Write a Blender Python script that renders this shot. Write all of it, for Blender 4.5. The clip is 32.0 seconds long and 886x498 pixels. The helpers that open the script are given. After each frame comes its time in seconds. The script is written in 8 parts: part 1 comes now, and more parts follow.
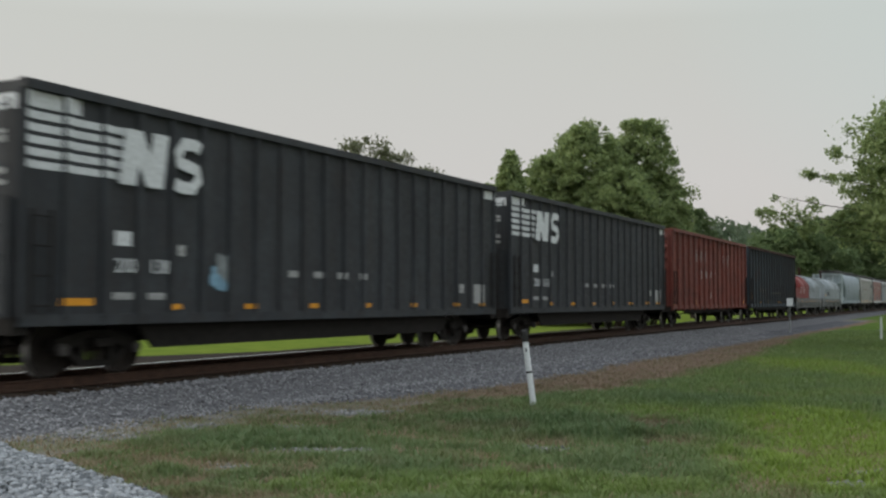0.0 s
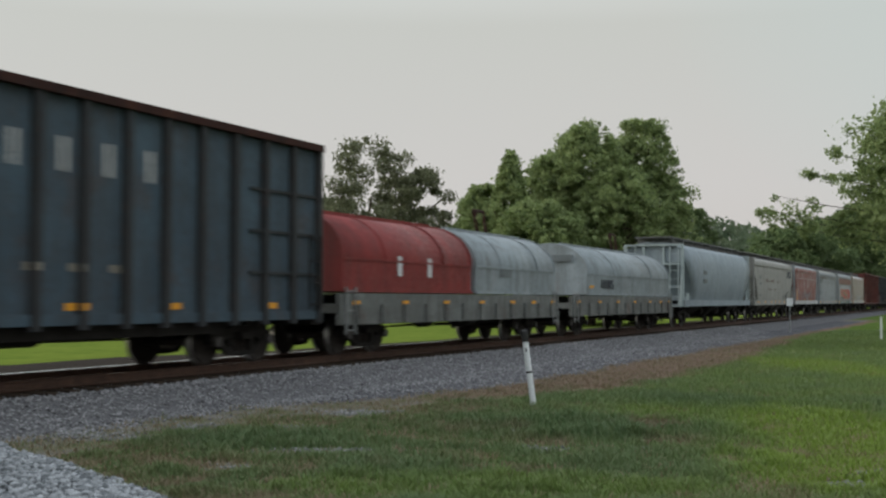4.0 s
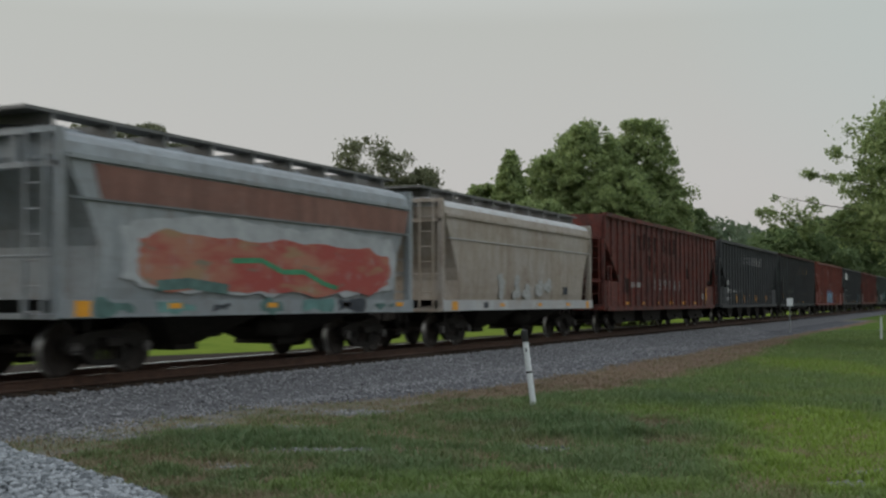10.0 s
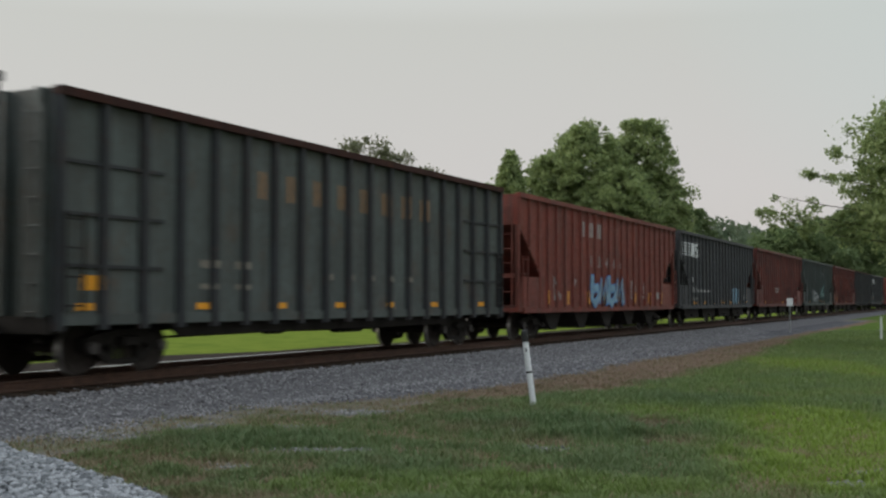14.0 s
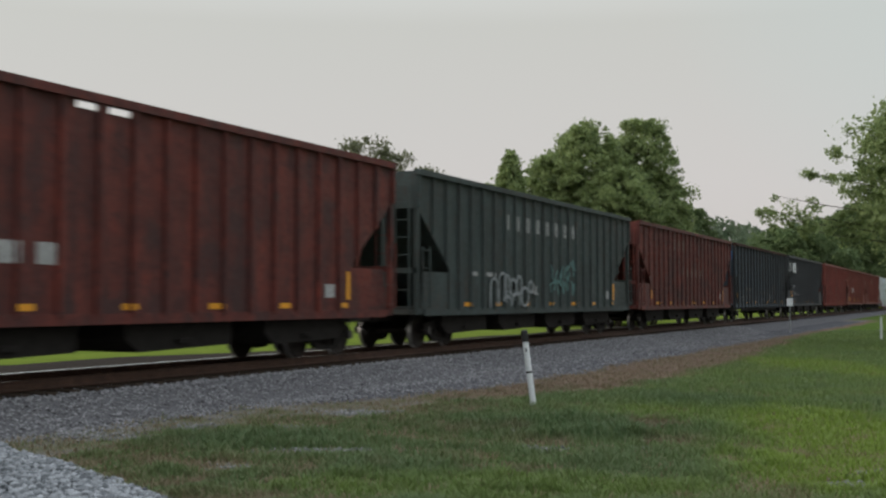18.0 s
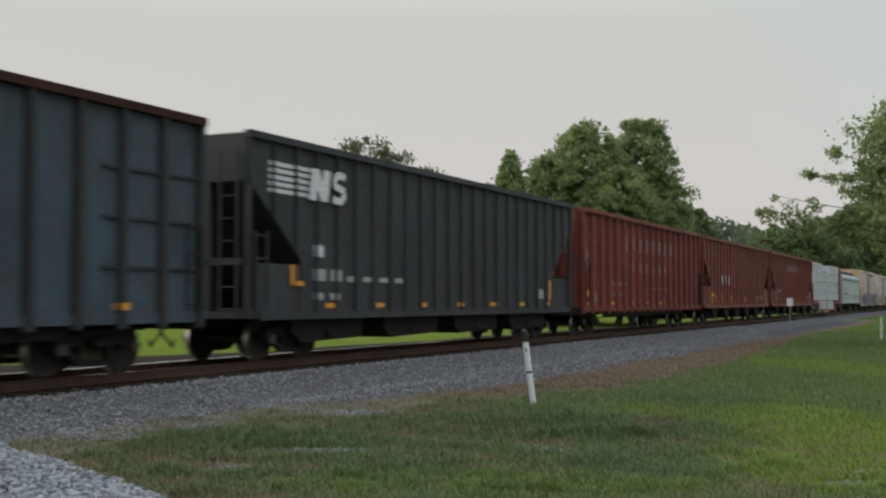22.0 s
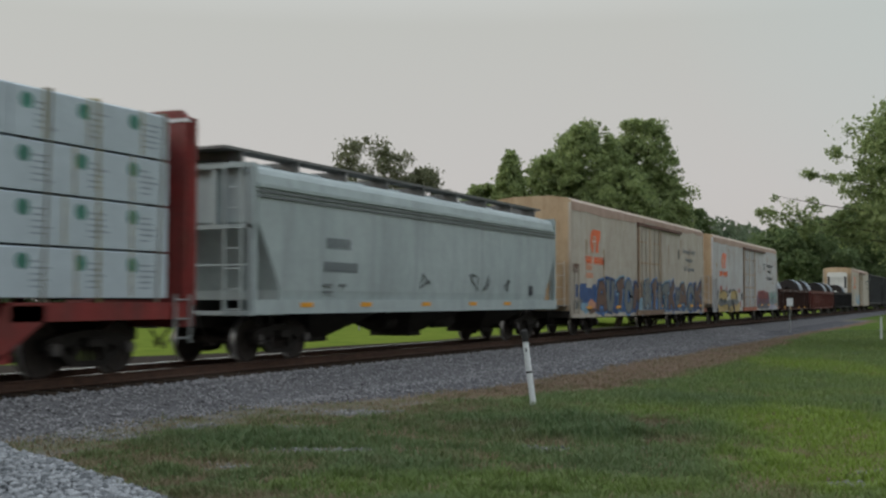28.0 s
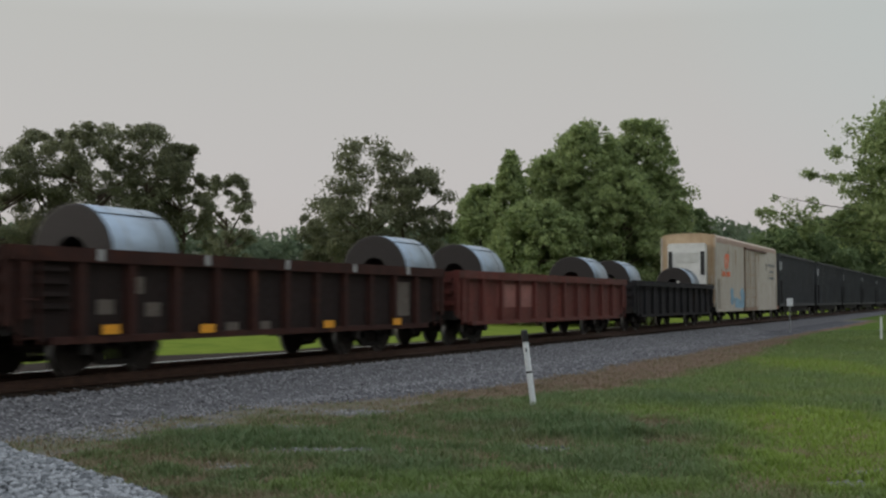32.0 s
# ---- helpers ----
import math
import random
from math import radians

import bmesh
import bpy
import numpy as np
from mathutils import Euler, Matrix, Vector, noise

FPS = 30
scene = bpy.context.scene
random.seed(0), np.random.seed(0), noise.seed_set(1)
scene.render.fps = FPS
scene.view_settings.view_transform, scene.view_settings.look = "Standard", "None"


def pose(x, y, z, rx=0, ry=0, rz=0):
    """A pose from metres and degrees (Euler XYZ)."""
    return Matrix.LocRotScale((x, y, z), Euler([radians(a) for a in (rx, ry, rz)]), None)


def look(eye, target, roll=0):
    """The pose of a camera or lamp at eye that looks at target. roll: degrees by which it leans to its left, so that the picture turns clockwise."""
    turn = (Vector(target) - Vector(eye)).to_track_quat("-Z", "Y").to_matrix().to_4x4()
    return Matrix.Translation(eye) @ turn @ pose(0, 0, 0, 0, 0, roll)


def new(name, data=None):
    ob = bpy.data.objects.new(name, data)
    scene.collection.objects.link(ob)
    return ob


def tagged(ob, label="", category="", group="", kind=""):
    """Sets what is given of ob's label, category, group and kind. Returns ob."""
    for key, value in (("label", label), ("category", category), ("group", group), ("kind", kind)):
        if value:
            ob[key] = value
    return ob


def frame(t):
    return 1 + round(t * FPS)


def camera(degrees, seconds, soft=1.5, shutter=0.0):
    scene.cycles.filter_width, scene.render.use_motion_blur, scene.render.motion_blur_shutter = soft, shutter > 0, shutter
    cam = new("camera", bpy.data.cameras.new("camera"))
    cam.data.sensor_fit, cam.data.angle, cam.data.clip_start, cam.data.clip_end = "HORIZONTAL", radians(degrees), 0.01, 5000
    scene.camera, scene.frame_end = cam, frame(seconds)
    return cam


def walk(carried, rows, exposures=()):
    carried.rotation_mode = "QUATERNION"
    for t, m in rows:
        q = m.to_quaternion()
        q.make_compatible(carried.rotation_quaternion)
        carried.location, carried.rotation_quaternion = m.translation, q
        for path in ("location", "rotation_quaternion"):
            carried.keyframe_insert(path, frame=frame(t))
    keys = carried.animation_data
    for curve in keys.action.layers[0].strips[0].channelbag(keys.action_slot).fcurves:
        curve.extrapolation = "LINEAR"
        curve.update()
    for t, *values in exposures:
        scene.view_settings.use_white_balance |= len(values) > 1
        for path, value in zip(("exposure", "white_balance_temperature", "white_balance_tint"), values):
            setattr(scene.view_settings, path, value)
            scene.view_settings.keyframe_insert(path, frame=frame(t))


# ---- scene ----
# The camera stands still beside the line; x runs along the track, y away across it, z = 0 is the top of the rails.
HEADING = 25.68
EYE = Vector((0.0, -14.77, 1.28))
cam = camera(43.06, 32.0, soft=2.4, shutter=0.35)
_hd = radians(HEADING)
STAND = look(EYE, EYE + Vector((math.cos(_hd), math.sin(_hd), math.tan(radians(2.635)))))
# the camera darkens its picture a little while the pale cars pass
walk(cam, [(0.0, STAND), (32.0, STAND)], [(0.0, 0.10, 6500, 9), (3.5, 0.10, 6500, 9), (6.0, -0.01, 6350, 11), (7.5, -0.10, 6430, 8), (10.0, -0.11, 6450, 8.5), (11.8, -0.11, 6500, 9), (13.5, 0.10, 6500, 10), (26.0, 0.12, 6550, 11),
      (28.0, -0.05, 6500, 10), (29.5, -0.12, 6550, 11), (32.0, -0.12, 6500, 12)])
scene.view_settings.exposure = 0.0

# How far the train still has to run, at each time, to where it is at 16 s; it gains and loses a little speed.
RUN = [(0, 281.35), (1, 264.13), (2, 246.84), (3, 229.44), (5, 194.27), (7, 158.73), (9, 123.04), (12, 70.02), (14, 34.96), (16, 0.0),
       (18, -34.8), (20, -69.36), (22, -103.87), (24, -138.52), (26, -173.43), (28, -208.71), (30, -244.16), (32, -279.62)]
SPEED = 17.53


def ahead(forward, right, z=0.0):
    """A place so many metres in front of the camera and to its right."""
    c, s = math.cos(_hd), math.sin(_hd)
    return Vector((EYE.x + forward * c + right * s, EYE.y + forward * s - right * c, z))


# ---- world and light: a pale overcast evening sky, the sun low and veiled behind the trees ----
SUN_EL, SUN_AZ = 20.0, 105.0
world = bpy.data.worlds.new("world")
scene.world = world
world.use_nodes = True
wn, wl = world.node_tree.nodes, world.node_tree.links
wn.clear()
w_out = wn.new("ShaderNodeOutputWorld")
w_bg = wn.new("ShaderNodeBackground")
w_bg.inputs["Strength"].default_value = 0.1
w_sky = wn.new("ShaderNodeTexSky")
w_sky.sky_type = "NISHITA"
w_sky.sun_disc = False
w_sky.sun_elevation = radians(SUN_EL)
w_sky.sun_rotation = radians(90 - SUN_AZ)
w_sky.air_density, w_sky.dust_density, w_sky.ozone_density = 1.0, 3.0, 1.0
w_co = wn.new("ShaderNodeTexCoord")
w_sep = wn.new("ShaderNodeSeparateXYZ")
w_ramp = wn.new("ShaderNodeValToRGB")
w_ramp.color_ramp.elements[0].position, w_ramp.color_ramp.elements[0].color = 0.0, (0.585, 0.55, 0.535, 1)
w_ramp.color_ramp.elements[1].position, w_ramp.color_ramp.elements[1].color = 1.0, (1.62, 1.78, 1.95, 1)
w_el = w_ramp.color_ramp.elements.new(0.10)
w_el.color = (0.59, 0.57, 0.555, 1)
w_el = w_ramp.color_ramp.elements.new(0.24)
w_el.color = (0.56, 0.565, 0.53, 1)
w_el = w_ramp.color_ramp.elements.new(0.34)
w_el.color = (0.76, 0.80, 0.79, 1)
w_mul = wn.new("ShaderNodeVectorMath")
w_mul.operation = "SCALE"
w_mul.inputs["Scale"].default_value = 10.0
w_mix = wn.new("ShaderNodeMix")
w_mix.data_type = "RGBA"
w_mix.clamp_factor = True
w_mix.inputs["Factor"].default_value = 0.94
wl.new(w_co.outputs["Generated"], w_sep.inputs[0])
wl.new(w_sep.outputs["Z"], w_ramp.inputs["Fac"])
# a bluer part of the sky, away from the sun
w_dot = wn.new("ShaderNodeVectorMath")
w_dot.operation = "DOT_PRODUCT"
w_dot.inputs[1].default_value = (0.95, -0.05, 0.31)
w_rng = wn.new("ShaderNodeMapRange")
w_rng.inputs["From Min"].default_value, w_rng.inputs["From Max"].default_value = 0.955, 1.0
w_rng.inputs["To Min"].default_value, w_rng.inputs["To Max"].default_value = 0.0, 0.6
w_tint = wn.new("ShaderNodeMix")
w_tint.data_type = "RGBA"
w_tint.inputs["B"].default_value = (0.53, 0.60, 0.585, 1)
wl.new(w_co.outputs["Generated"], w_dot.inputs[0])
wl.new(w_dot.outputs["Value"], w_rng.inputs["Value"])
wl.new(w_rng.outputs["Result"], w_tint.inputs["Factor"])
wl.new(w_ramp.outputs["Color"], w_tint.inputs["A"])
wl.new(w_tint.outputs["Result"], w_mul.inputs[0])
wl.new(w_sky.outputs["Color"], w_mix.inputs["A"])
wl.new(w_mul.outputs["Vector"], w_mix.inputs["B"])
wl.new(w_mix.outputs["Result"], w_bg.inputs["Color"])
wl.new(w_bg.outputs[0], w_out.inputs["Surface"])

sun = new("sun", bpy.data.lights.new("sun", "SUN"))
sun.data.energy = 1.8
sun.data.angle = radians(20)
sun.data.color = (1.0, 0.94, 0.85)
_sv = Vector((math.cos(radians(SUN_AZ)) * math.cos(radians(SUN_EL)), math.sin(radians(SUN_AZ)) * math.cos(radians(SUN_EL)), math.sin(radians(SUN_EL))))
sun.matrix_world = look(_sv * 100, (0, 0, 0))

# ---- materials ----
def mat_base(name):
    m = bpy.data.materials.new(name)
    m.use_nodes = True
    nt = m.node_tree
    return m, nt, nt.nodes["Principled BSDF"]


def add_noise(nt, scale, detail=4.0, stretch=None, space="Object", rough=0.6, own=False):
    """own: the pattern differs from object to object."""
    co = nt.nodes.new("ShaderNodeTexCoord")
    src = co.outputs[space]
    if own:
        info = nt.nodes.new("ShaderNodeObjectInfo")
        wide = nt.nodes.new("ShaderNodeMath")
        wide.operation = "MULTIPLY"
        wide.inputs[1].default_value = 90.0
        nt.links.new(info.outputs["Random"], wide.inputs[0])
        shift = nt.nodes.new("ShaderNodeVectorMath")
        nt.links.new(src, shift.inputs[0])
        nt.links.new(wide.outputs[0], shift.inputs[1])
        src = shift.outputs["Vector"]
    if stretch:
        mp = nt.nodes.new("ShaderNodeMapping")
        mp.inputs["Scale"].default_value = stretch
        nt.links.new(src, mp.inputs["Vector"])
        src = mp.outputs["Vector"]
    n = nt.nodes.new("ShaderNodeTexNoise")
    n.inputs["Scale"].default_value = scale
    n.inputs["Detail"].default_value = detail
    n.inputs["Roughness"].default_value = rough
    nt.links.new(src, n.inputs["Vector"])
    return n.outputs["Fac"]


def add_ramp(nt, fac, lo, hi, a=0.0, b=1.0):
    r = nt.nodes.new("ShaderNodeMapRange")
    r.inputs["From Min"].default_value, r.inputs["From Max"].default_value = lo, hi
    r.inputs["To Min"].default_value, r.inputs["To Max"].default_value = a, b
    nt.links.new(fac, r.inputs["Value"])
    return r.outputs["Result"]


def add_mix(nt, fac, a, b):
    m = nt.nodes.new("ShaderNodeMix")
    m.data_type = "RGBA"
    for key, v in (("Factor", fac), ("A", a), ("B", b)):
        if isinstance(v, (int, float)):
            m.inputs[key].default_value = v
        elif isinstance(v, tuple):
            m.inputs[key].default_value = (*v, 1) if len(v) == 3 else v
        else:
            nt.links.new(v, m.inputs[key])
    return m.outputs["Result"]


def add_bump(nt, bsdf, height, strength, dist):
    b = nt.nodes.new("ShaderNodeBump")
    b.inputs["Strength"].default_value, b.inputs["Distance"].default_value = strength, dist
    nt.links.new(height, b.inputs["Height"])
    nt.links.new(b.outputs["Normal"], bsdf.inputs["Normal"])


def paint(name, rgb, rust=0.3, dirt=0.4, fade=None, gloss=0.6, spec=0.3, patchy=0.56, blotch=0.5, rust_rgb=(0.09, 0.035, 0.018), dirt_rgb=(0.035, 0.03, 0.027)):
    """Old railway paint: faded in clouds, streaked down the sides, dirty and rusting."""
    m, nt, p = mat_base(name)
    fade = fade or tuple(min(1, c * 1.45) for c in rgb)
    col = add_mix(nt, add_ramp(nt, add_noise(nt, 0.45, own=True), 0.35, 0.7), rgb, fade)
    # washed pale and stained dark runs down the panels, and a dusty band along the foot
    wash = add_noise(nt, 1.0, 5, (1.5, 1.5, 0.16), own=True)
    col = add_mix(nt, add_ramp(nt, wash, 0.52, 0.72, 0, 0.55), col, tuple(min(1, c * 1.12) for c in fade))
    col = add_mix(nt, add_ramp(nt, wash, 0.47, 0.30, 0, 0.65), col, tuple(c * 0.6 + d * 0.2 for c, d in zip(rgb, dirt_rgb)))
    band = add_noise(nt, 1.0, 6, (0.22, 0.22, 1.9), rough=0.7, own=True)
    col = add_mix(nt, add_ramp(nt, band, 0.52, 0.68, 0, dirt * 0.8), col, tuple((c * 0.5 + d) * 0.75 for c, d in zip(rgb, dirt_rgb)))
    mottle = add_noise(nt, 2.6, 6, (1, 1, 0.6), rough=0.7, own=True)
    col = add_mix(nt, add_ramp(nt, mottle, 0.36, 0.66, blotch, 0.0), col, tuple(c * 0.45 + d * 0.3 for c, d in zip(rgb, dirt_rgb)))
    streak = add_noise(nt, 1.0, 6, (3.6, 3.6, 0.25), own=True)
    col = add_mix(nt, add_ramp(nt, streak, 0.45, 0.75, 0, dirt), col, dirt_rgb)
    grain = add_noise(nt, 9.0, 6)
    col = add_mix(nt, add_ramp(nt, grain, 0.56, 0.72, 0, rust), col, rust_rgb)
    patch = add_noise(nt, 1.3, 8, (1, 1, 0.7), rough=0.72, own=True)
    col = add_mix(nt, add_ramp(nt, patch, patchy, patchy + 0.1, 0, rust), col, rust_rgb)
    nt.links.new(col, p.inputs["Base Color"])
    p.inputs["Specular IOR Level"].default_value = spec
    nt.links.new(add_ramp(nt, grain, 0.3, 0.7, gloss - 0.1, gloss + 0.2), p.inputs["Roughness"])
    add_bump(nt, p, add_noise(nt, 2.2, 5), 0.25, 0.012)
    return m


def plain(name, rgb, rough=0.7, metal=0.0, scale=6.0, vary=0.35, bump=0.15, dist=0.01):
    m, nt, p = mat_base(name)
    n = add_noise(nt, scale, 6)
    big = add_noise(nt, scale * 0.13, 3)
    col = add_mix(nt, add_ramp(nt, n, 0.3, 0.7), tuple(c * (1 - vary) for c in rgb), tuple(min(1, c * (1 + vary)) for c in rgb))
    col = add_mix(nt, add_ramp(nt, big, 0.4, 0.7, 0, 0.4), col, tuple(c * 0.7 for c in rgb))
    nt.links.new(col, p.inputs["Base Color"])
    p.inputs["Roughness"].default_value, p.inputs["Metallic"].default_value = rough, metal
    p.inputs["Specular IOR Level"].default_value = 0.0 if rough >= 0.9 else 0.12 if rough >= 0.85 else 0.35
    if bump:
        add_bump(nt, p, n, bump, dist)
    return m


def varied(name, a, b, rough=0.8, trans=0.0):
    """A material whose colour goes from a to b from piece to piece."""
    m, nt, p = mat_base(name)
    g = nt.nodes.new("ShaderNodeNewGeometry")
    col = add_mix(nt, g.outputs["Random Per Island"], a, b)
    nt.links.new(col, p.inputs["Base Color"])
    p.inputs["Roughness"].default_value = rough
    p.inputs["Specular IOR Level"].default_value = 0.0 if rough >= 0.9 else 0.2
    if trans:
        t = nt.nodes.new("ShaderNodeBsdfTranslucent")
        nt.links.new(col, t.inputs["Color"])
        mx = nt.nodes.new("ShaderNodeMixShader")
        mx.inputs[0].default_value = trans
        nt.links.new(p.outputs[0], mx.inputs[1])
        nt.links.new(t.outputs[0], mx.inputs[2])
        nt.links.new(mx.outputs[0], nt.nodes["Material Output"].inputs["Surface"])
    return m


M_UNDER = plain("underframe_grime", (0.019, 0.017, 0.0155), 0.85)
M_WHEEL = plain("wheel_steel", (0.028, 0.022, 0.019), 0.75, 0.2)
M_TREAD = plain("worn_tread", (0.3, 0.29, 0.28), 0.4, 1.0)
M_CAP = plain("bearing_cap", (0.055, 0.05, 0.048), 0.6)
M_WHITE = plain("white_lettering", (0.55, 0.57, 0.58), 0.6, 0, 14, 0.25)
M_WORN = plain("worn_white_lettering", (0.30, 0.305, 0.30), 0.7, 0, 14, 0.4)
M_YELLOW = plain("yellow_reflector", (0.62, 0.27, 0.015), 0.45, 0, 8, 0.15)
M_DARKTXT = plain("dark_lettering", (0.03, 0.035, 0.045), 0.7)
M_GREYMETAL = plain("galvanised_steel", (0.22, 0.23, 0.23), 0.55, 0.4)
M_WALK = plain("weathered_walk_grating", (0.13, 0.13, 0.128), 0.7, 0.2)
M_RAILSIDE = plain("rusty_rail", (0.055, 0.028, 0.018), 0.8)
M_RAILTOP = plain("polished_rail_head", (0.95, 0.94, 0.93), 0.2, 1.0, 30, 0.1, 0)
M_TIE = plain("creosoted_wood", (0.045, 0.035, 0.028), 0.9)

# ---- mesh helpers ----
def box(bm, x0, x1, y0, y1, z0, z1):
    v = [bm.verts.new((x, y, z)) for x in (x0, x1) for y in (y0, y1) for z in (z0, z1)]
    for a, b, c, d in ((0, 1, 3, 2), (4, 6, 7, 5), (0, 4, 5, 1), (2, 3, 7, 6), (0, 2, 6, 4), (1, 5, 7, 3)):
        bm.faces.new((v[a], v[b], v[c], v[d]))


def prism(bm, pts, a, b, axis="y"):
    """The outline pts extruded from a to b along an axis: pts are (x, z) for y, (y, z) for x, (x, y) for z."""
    def at(p, k):
        return {"y": (p[0], k, p[1]), "x": (k, p[0], p[1]), "z": (p[0], p[1], k)}[axis]
    v0 = [bm.verts.new(at(p, a)) for p in pts]
    v1 = [bm.verts.new(at(p, b)) for p in pts]
    n = len(pts)
    bm.faces.new(v0)
    bm.faces.new(v1[::-1])
    for i in range(n):
        j = (i + 1) % n
        bm.faces.new((v0[j], v0[i], v1[i], v1[j]))


def rod(bm, p, q, r, seg=8, r2=None):
    p, q = Vector(p), Vector(q)
    d = (q - p).normalized()
    u = d.orthogonal().normalized()
    w = d.cross(u)
    rings = []
    for c, rad in ((p, r), (q, r if r2 is None else r2)):
        rings.append([bm.verts.new(c + (u * math.cos(a) + w * math.sin(a)) * rad) for a in (2 * math.pi * i / seg for i in range(seg))])
    for i in range(seg):
        j = (i + 1) % seg
        bm.faces.new((rings[0][i], rings[0][j], rings[1][j], rings[1][i]))
    bm.faces.new(rings[0][::-1])
    bm.faces.new(rings[1])


def tube(bm, pts, r, seg=6):
    for p, q in zip(pts, pts[1:]):
        rod(bm, p, q, r, seg)


def lathe(bm, profile, axis="y", seg=20, centre=(0, 0, 0), close=True):
    """profile: (along, radius) pairs turned round an axis."""
    rings = []
    for a, r in profile:
        ring = []
        for i in range(seg):
            t = 2 * math.pi * i / seg
            c, s = r * math.cos(t), r * math.sin(t)
            p = {"y": (c, a, s), "x": (a, c, s), "z": (c, s, a)}[axis]
            ring.append(bm.verts.new(Vector(p) + Vector(centre)))
        rings.append(ring)
    for k in range(len(rings) - 1):
        for i in range(seg):
            j = (i + 1) % seg
            bm.faces.new((rings[k][i], rings[k][j], rings[k + 1][j], rings[k + 1][i]))
    if close:
        bm.faces.new(rings[0][::-1])
        bm.faces.new(rings[-1])


def sheet(bm, rows):
    """A skin over rows of points of equal length."""
    vs = [[bm.verts.new(p) for p in r] for r in rows]
    for a, b in zip(vs, vs[1:]):
        for i in range(len(a) - 1):
            bm.faces.new((a[i], a[i + 1], b[i + 1], b[i]))


def shaped(name, bm, material, smooth=False, fix=True):
    if fix:
        bmesh.ops.recalc_face_normals(bm, faces=bm.faces)
    me = bpy.data.meshes.new(name)
    bm.to_mesh(me)
    bm.free()
    for mm in material if isinstance(material, (list, tuple)) else [material]:
        me.materials.append(mm)
    if smooth:
        me.polygons.foreach_set("use_smooth", [True] * len(me.polygons))
    return me


def place(name, me, parent=None, loc=(0, 0, 0), rz=0.0, label=""):
    ob = new(name, me)
    ob.matrix_basis = Matrix.Translation(loc) @ Matrix.Rotation(rz, 4, "Z")
    ob.parent = parent
    if label:
        ob["label"] = label
    return ob


def part(name, bm, material, parent, label="", smooth=False):
    return place(name, shaped(name, bm, material, smooth), parent, label=label)


def made(fn, *args):
    bm = bmesh.new()
    fn(bm, *args)
    return bm


def boxes(*bs):
    bm = bmesh.new()
    for b in bs:
        box(bm, *b)
    return bm


def thing(name, loc, label, category, group="", kind=""):
    e = new(name)
    e.location = loc
    e.empty_display_size = 0.3
    return tagged(e, label, category, group, kind)


def soup(name, verts, faces, material, smooth=False):
    me = bpy.data.meshes.new(name)
    me.from_pydata(verts.tolist() if hasattr(verts, "tolist") else verts, [], faces.tolist() if hasattr(faces, "tolist") else faces)
    me.materials.append(material)
    if smooth:
        me.polygons.foreach_set("use_smooth", [True] * len(me.polygons))
    return me

# ---- the ground, the line and its surroundings ----
GROUND = -0.58


def lie(x, y):
    """Height of the ground."""
    z = GROUND + 0.05 * noise.noise(Vector((x * 0.25, y * 0.25, 0))) + 0.02 * noise.noise(Vector((x * 0.9, y * 0.9, 3)))
    if y > 3:
        z += min(0.22, (y - 3) * 0.02)
    if abs(y) > 150:
        z += 0.4 * noise.noise(Vector((x * 0.01, y * 0.01, 7)))
    return z


def ease(v, a, b):
    t = max(0.0, min(1.0, (v - a) / (b - a)))
    return t * t * (3 - 2 * t)


# worn and grown spots of the verge: metres ahead of the eye and to its right, half lengths of both, strength
BARE = [(18.7, -1.35, 0.55, 0.62, 1.0), (16.6, -2.35, 0.30, 0.36, 0.8), (16.6, -3.6, 0.35, 0.32, 0.8), (14.0, -1.5, 0.24, 0.75, 0.9), (12.6, -2.4, 0.24, 0.26, 0.7), (16.1, 1.05, 0.3, 0.16, 0.9),
        (14.1, 1.25, 0.35, 0.32, 0.7), (14.2, 2.45, 0.2, 0.2, 0.6), (11.3, 4.1, 0.32, 0.42, 0.55), (15.4, -4.9, 0.5, 1.1, 0.6), (11.4, 1.25, 0.1, 0.12, 0.8), (12.0, 4.5, 0.3, 0.3, 0.4)]
EARTH = [(16.9, 3.15, 0.8, 0.42, 0.8), (14.9, 3.0, 0.5, 0.5, 0.5), (19.5, -0.9, 1.5, 2.4, 0.45), (17.5, -2.8, 0.9, 1.6, 0.4)]
WARM = [(15.5, 5.6, 4.2, 1.5, 0.9), (11.2, 0.5, 0.9, 2.2, 0.55), (12.2, 4.4, 1.8, 1.4, 0.8), (32.0, 10.6, 5.0, 1.6, 0.6), (18.5, 3.9, 2.0, 1.0, 0.35)]
LUSH = [(16.3, 1.8, 1.5, 2.4, 0.8), (15.0, -2.6, 1.1, 1.4, 0.6), (17.0, 0.0, 1.0, 1.0, 0.6), (20.5, 4.6, 1.3, 1.6, 0.6), (12.2, -0.4, 0.9, 1.0, 0.4)]


def ballast_edge(x):
    """Where the stones of the bed run out into the verge, y for an x."""
    return -3.0 - 2.3 * ease(x, 14.5, 22.5) + 0.25 * noise.noise(Vector((x * 0.7, 0, 4)))


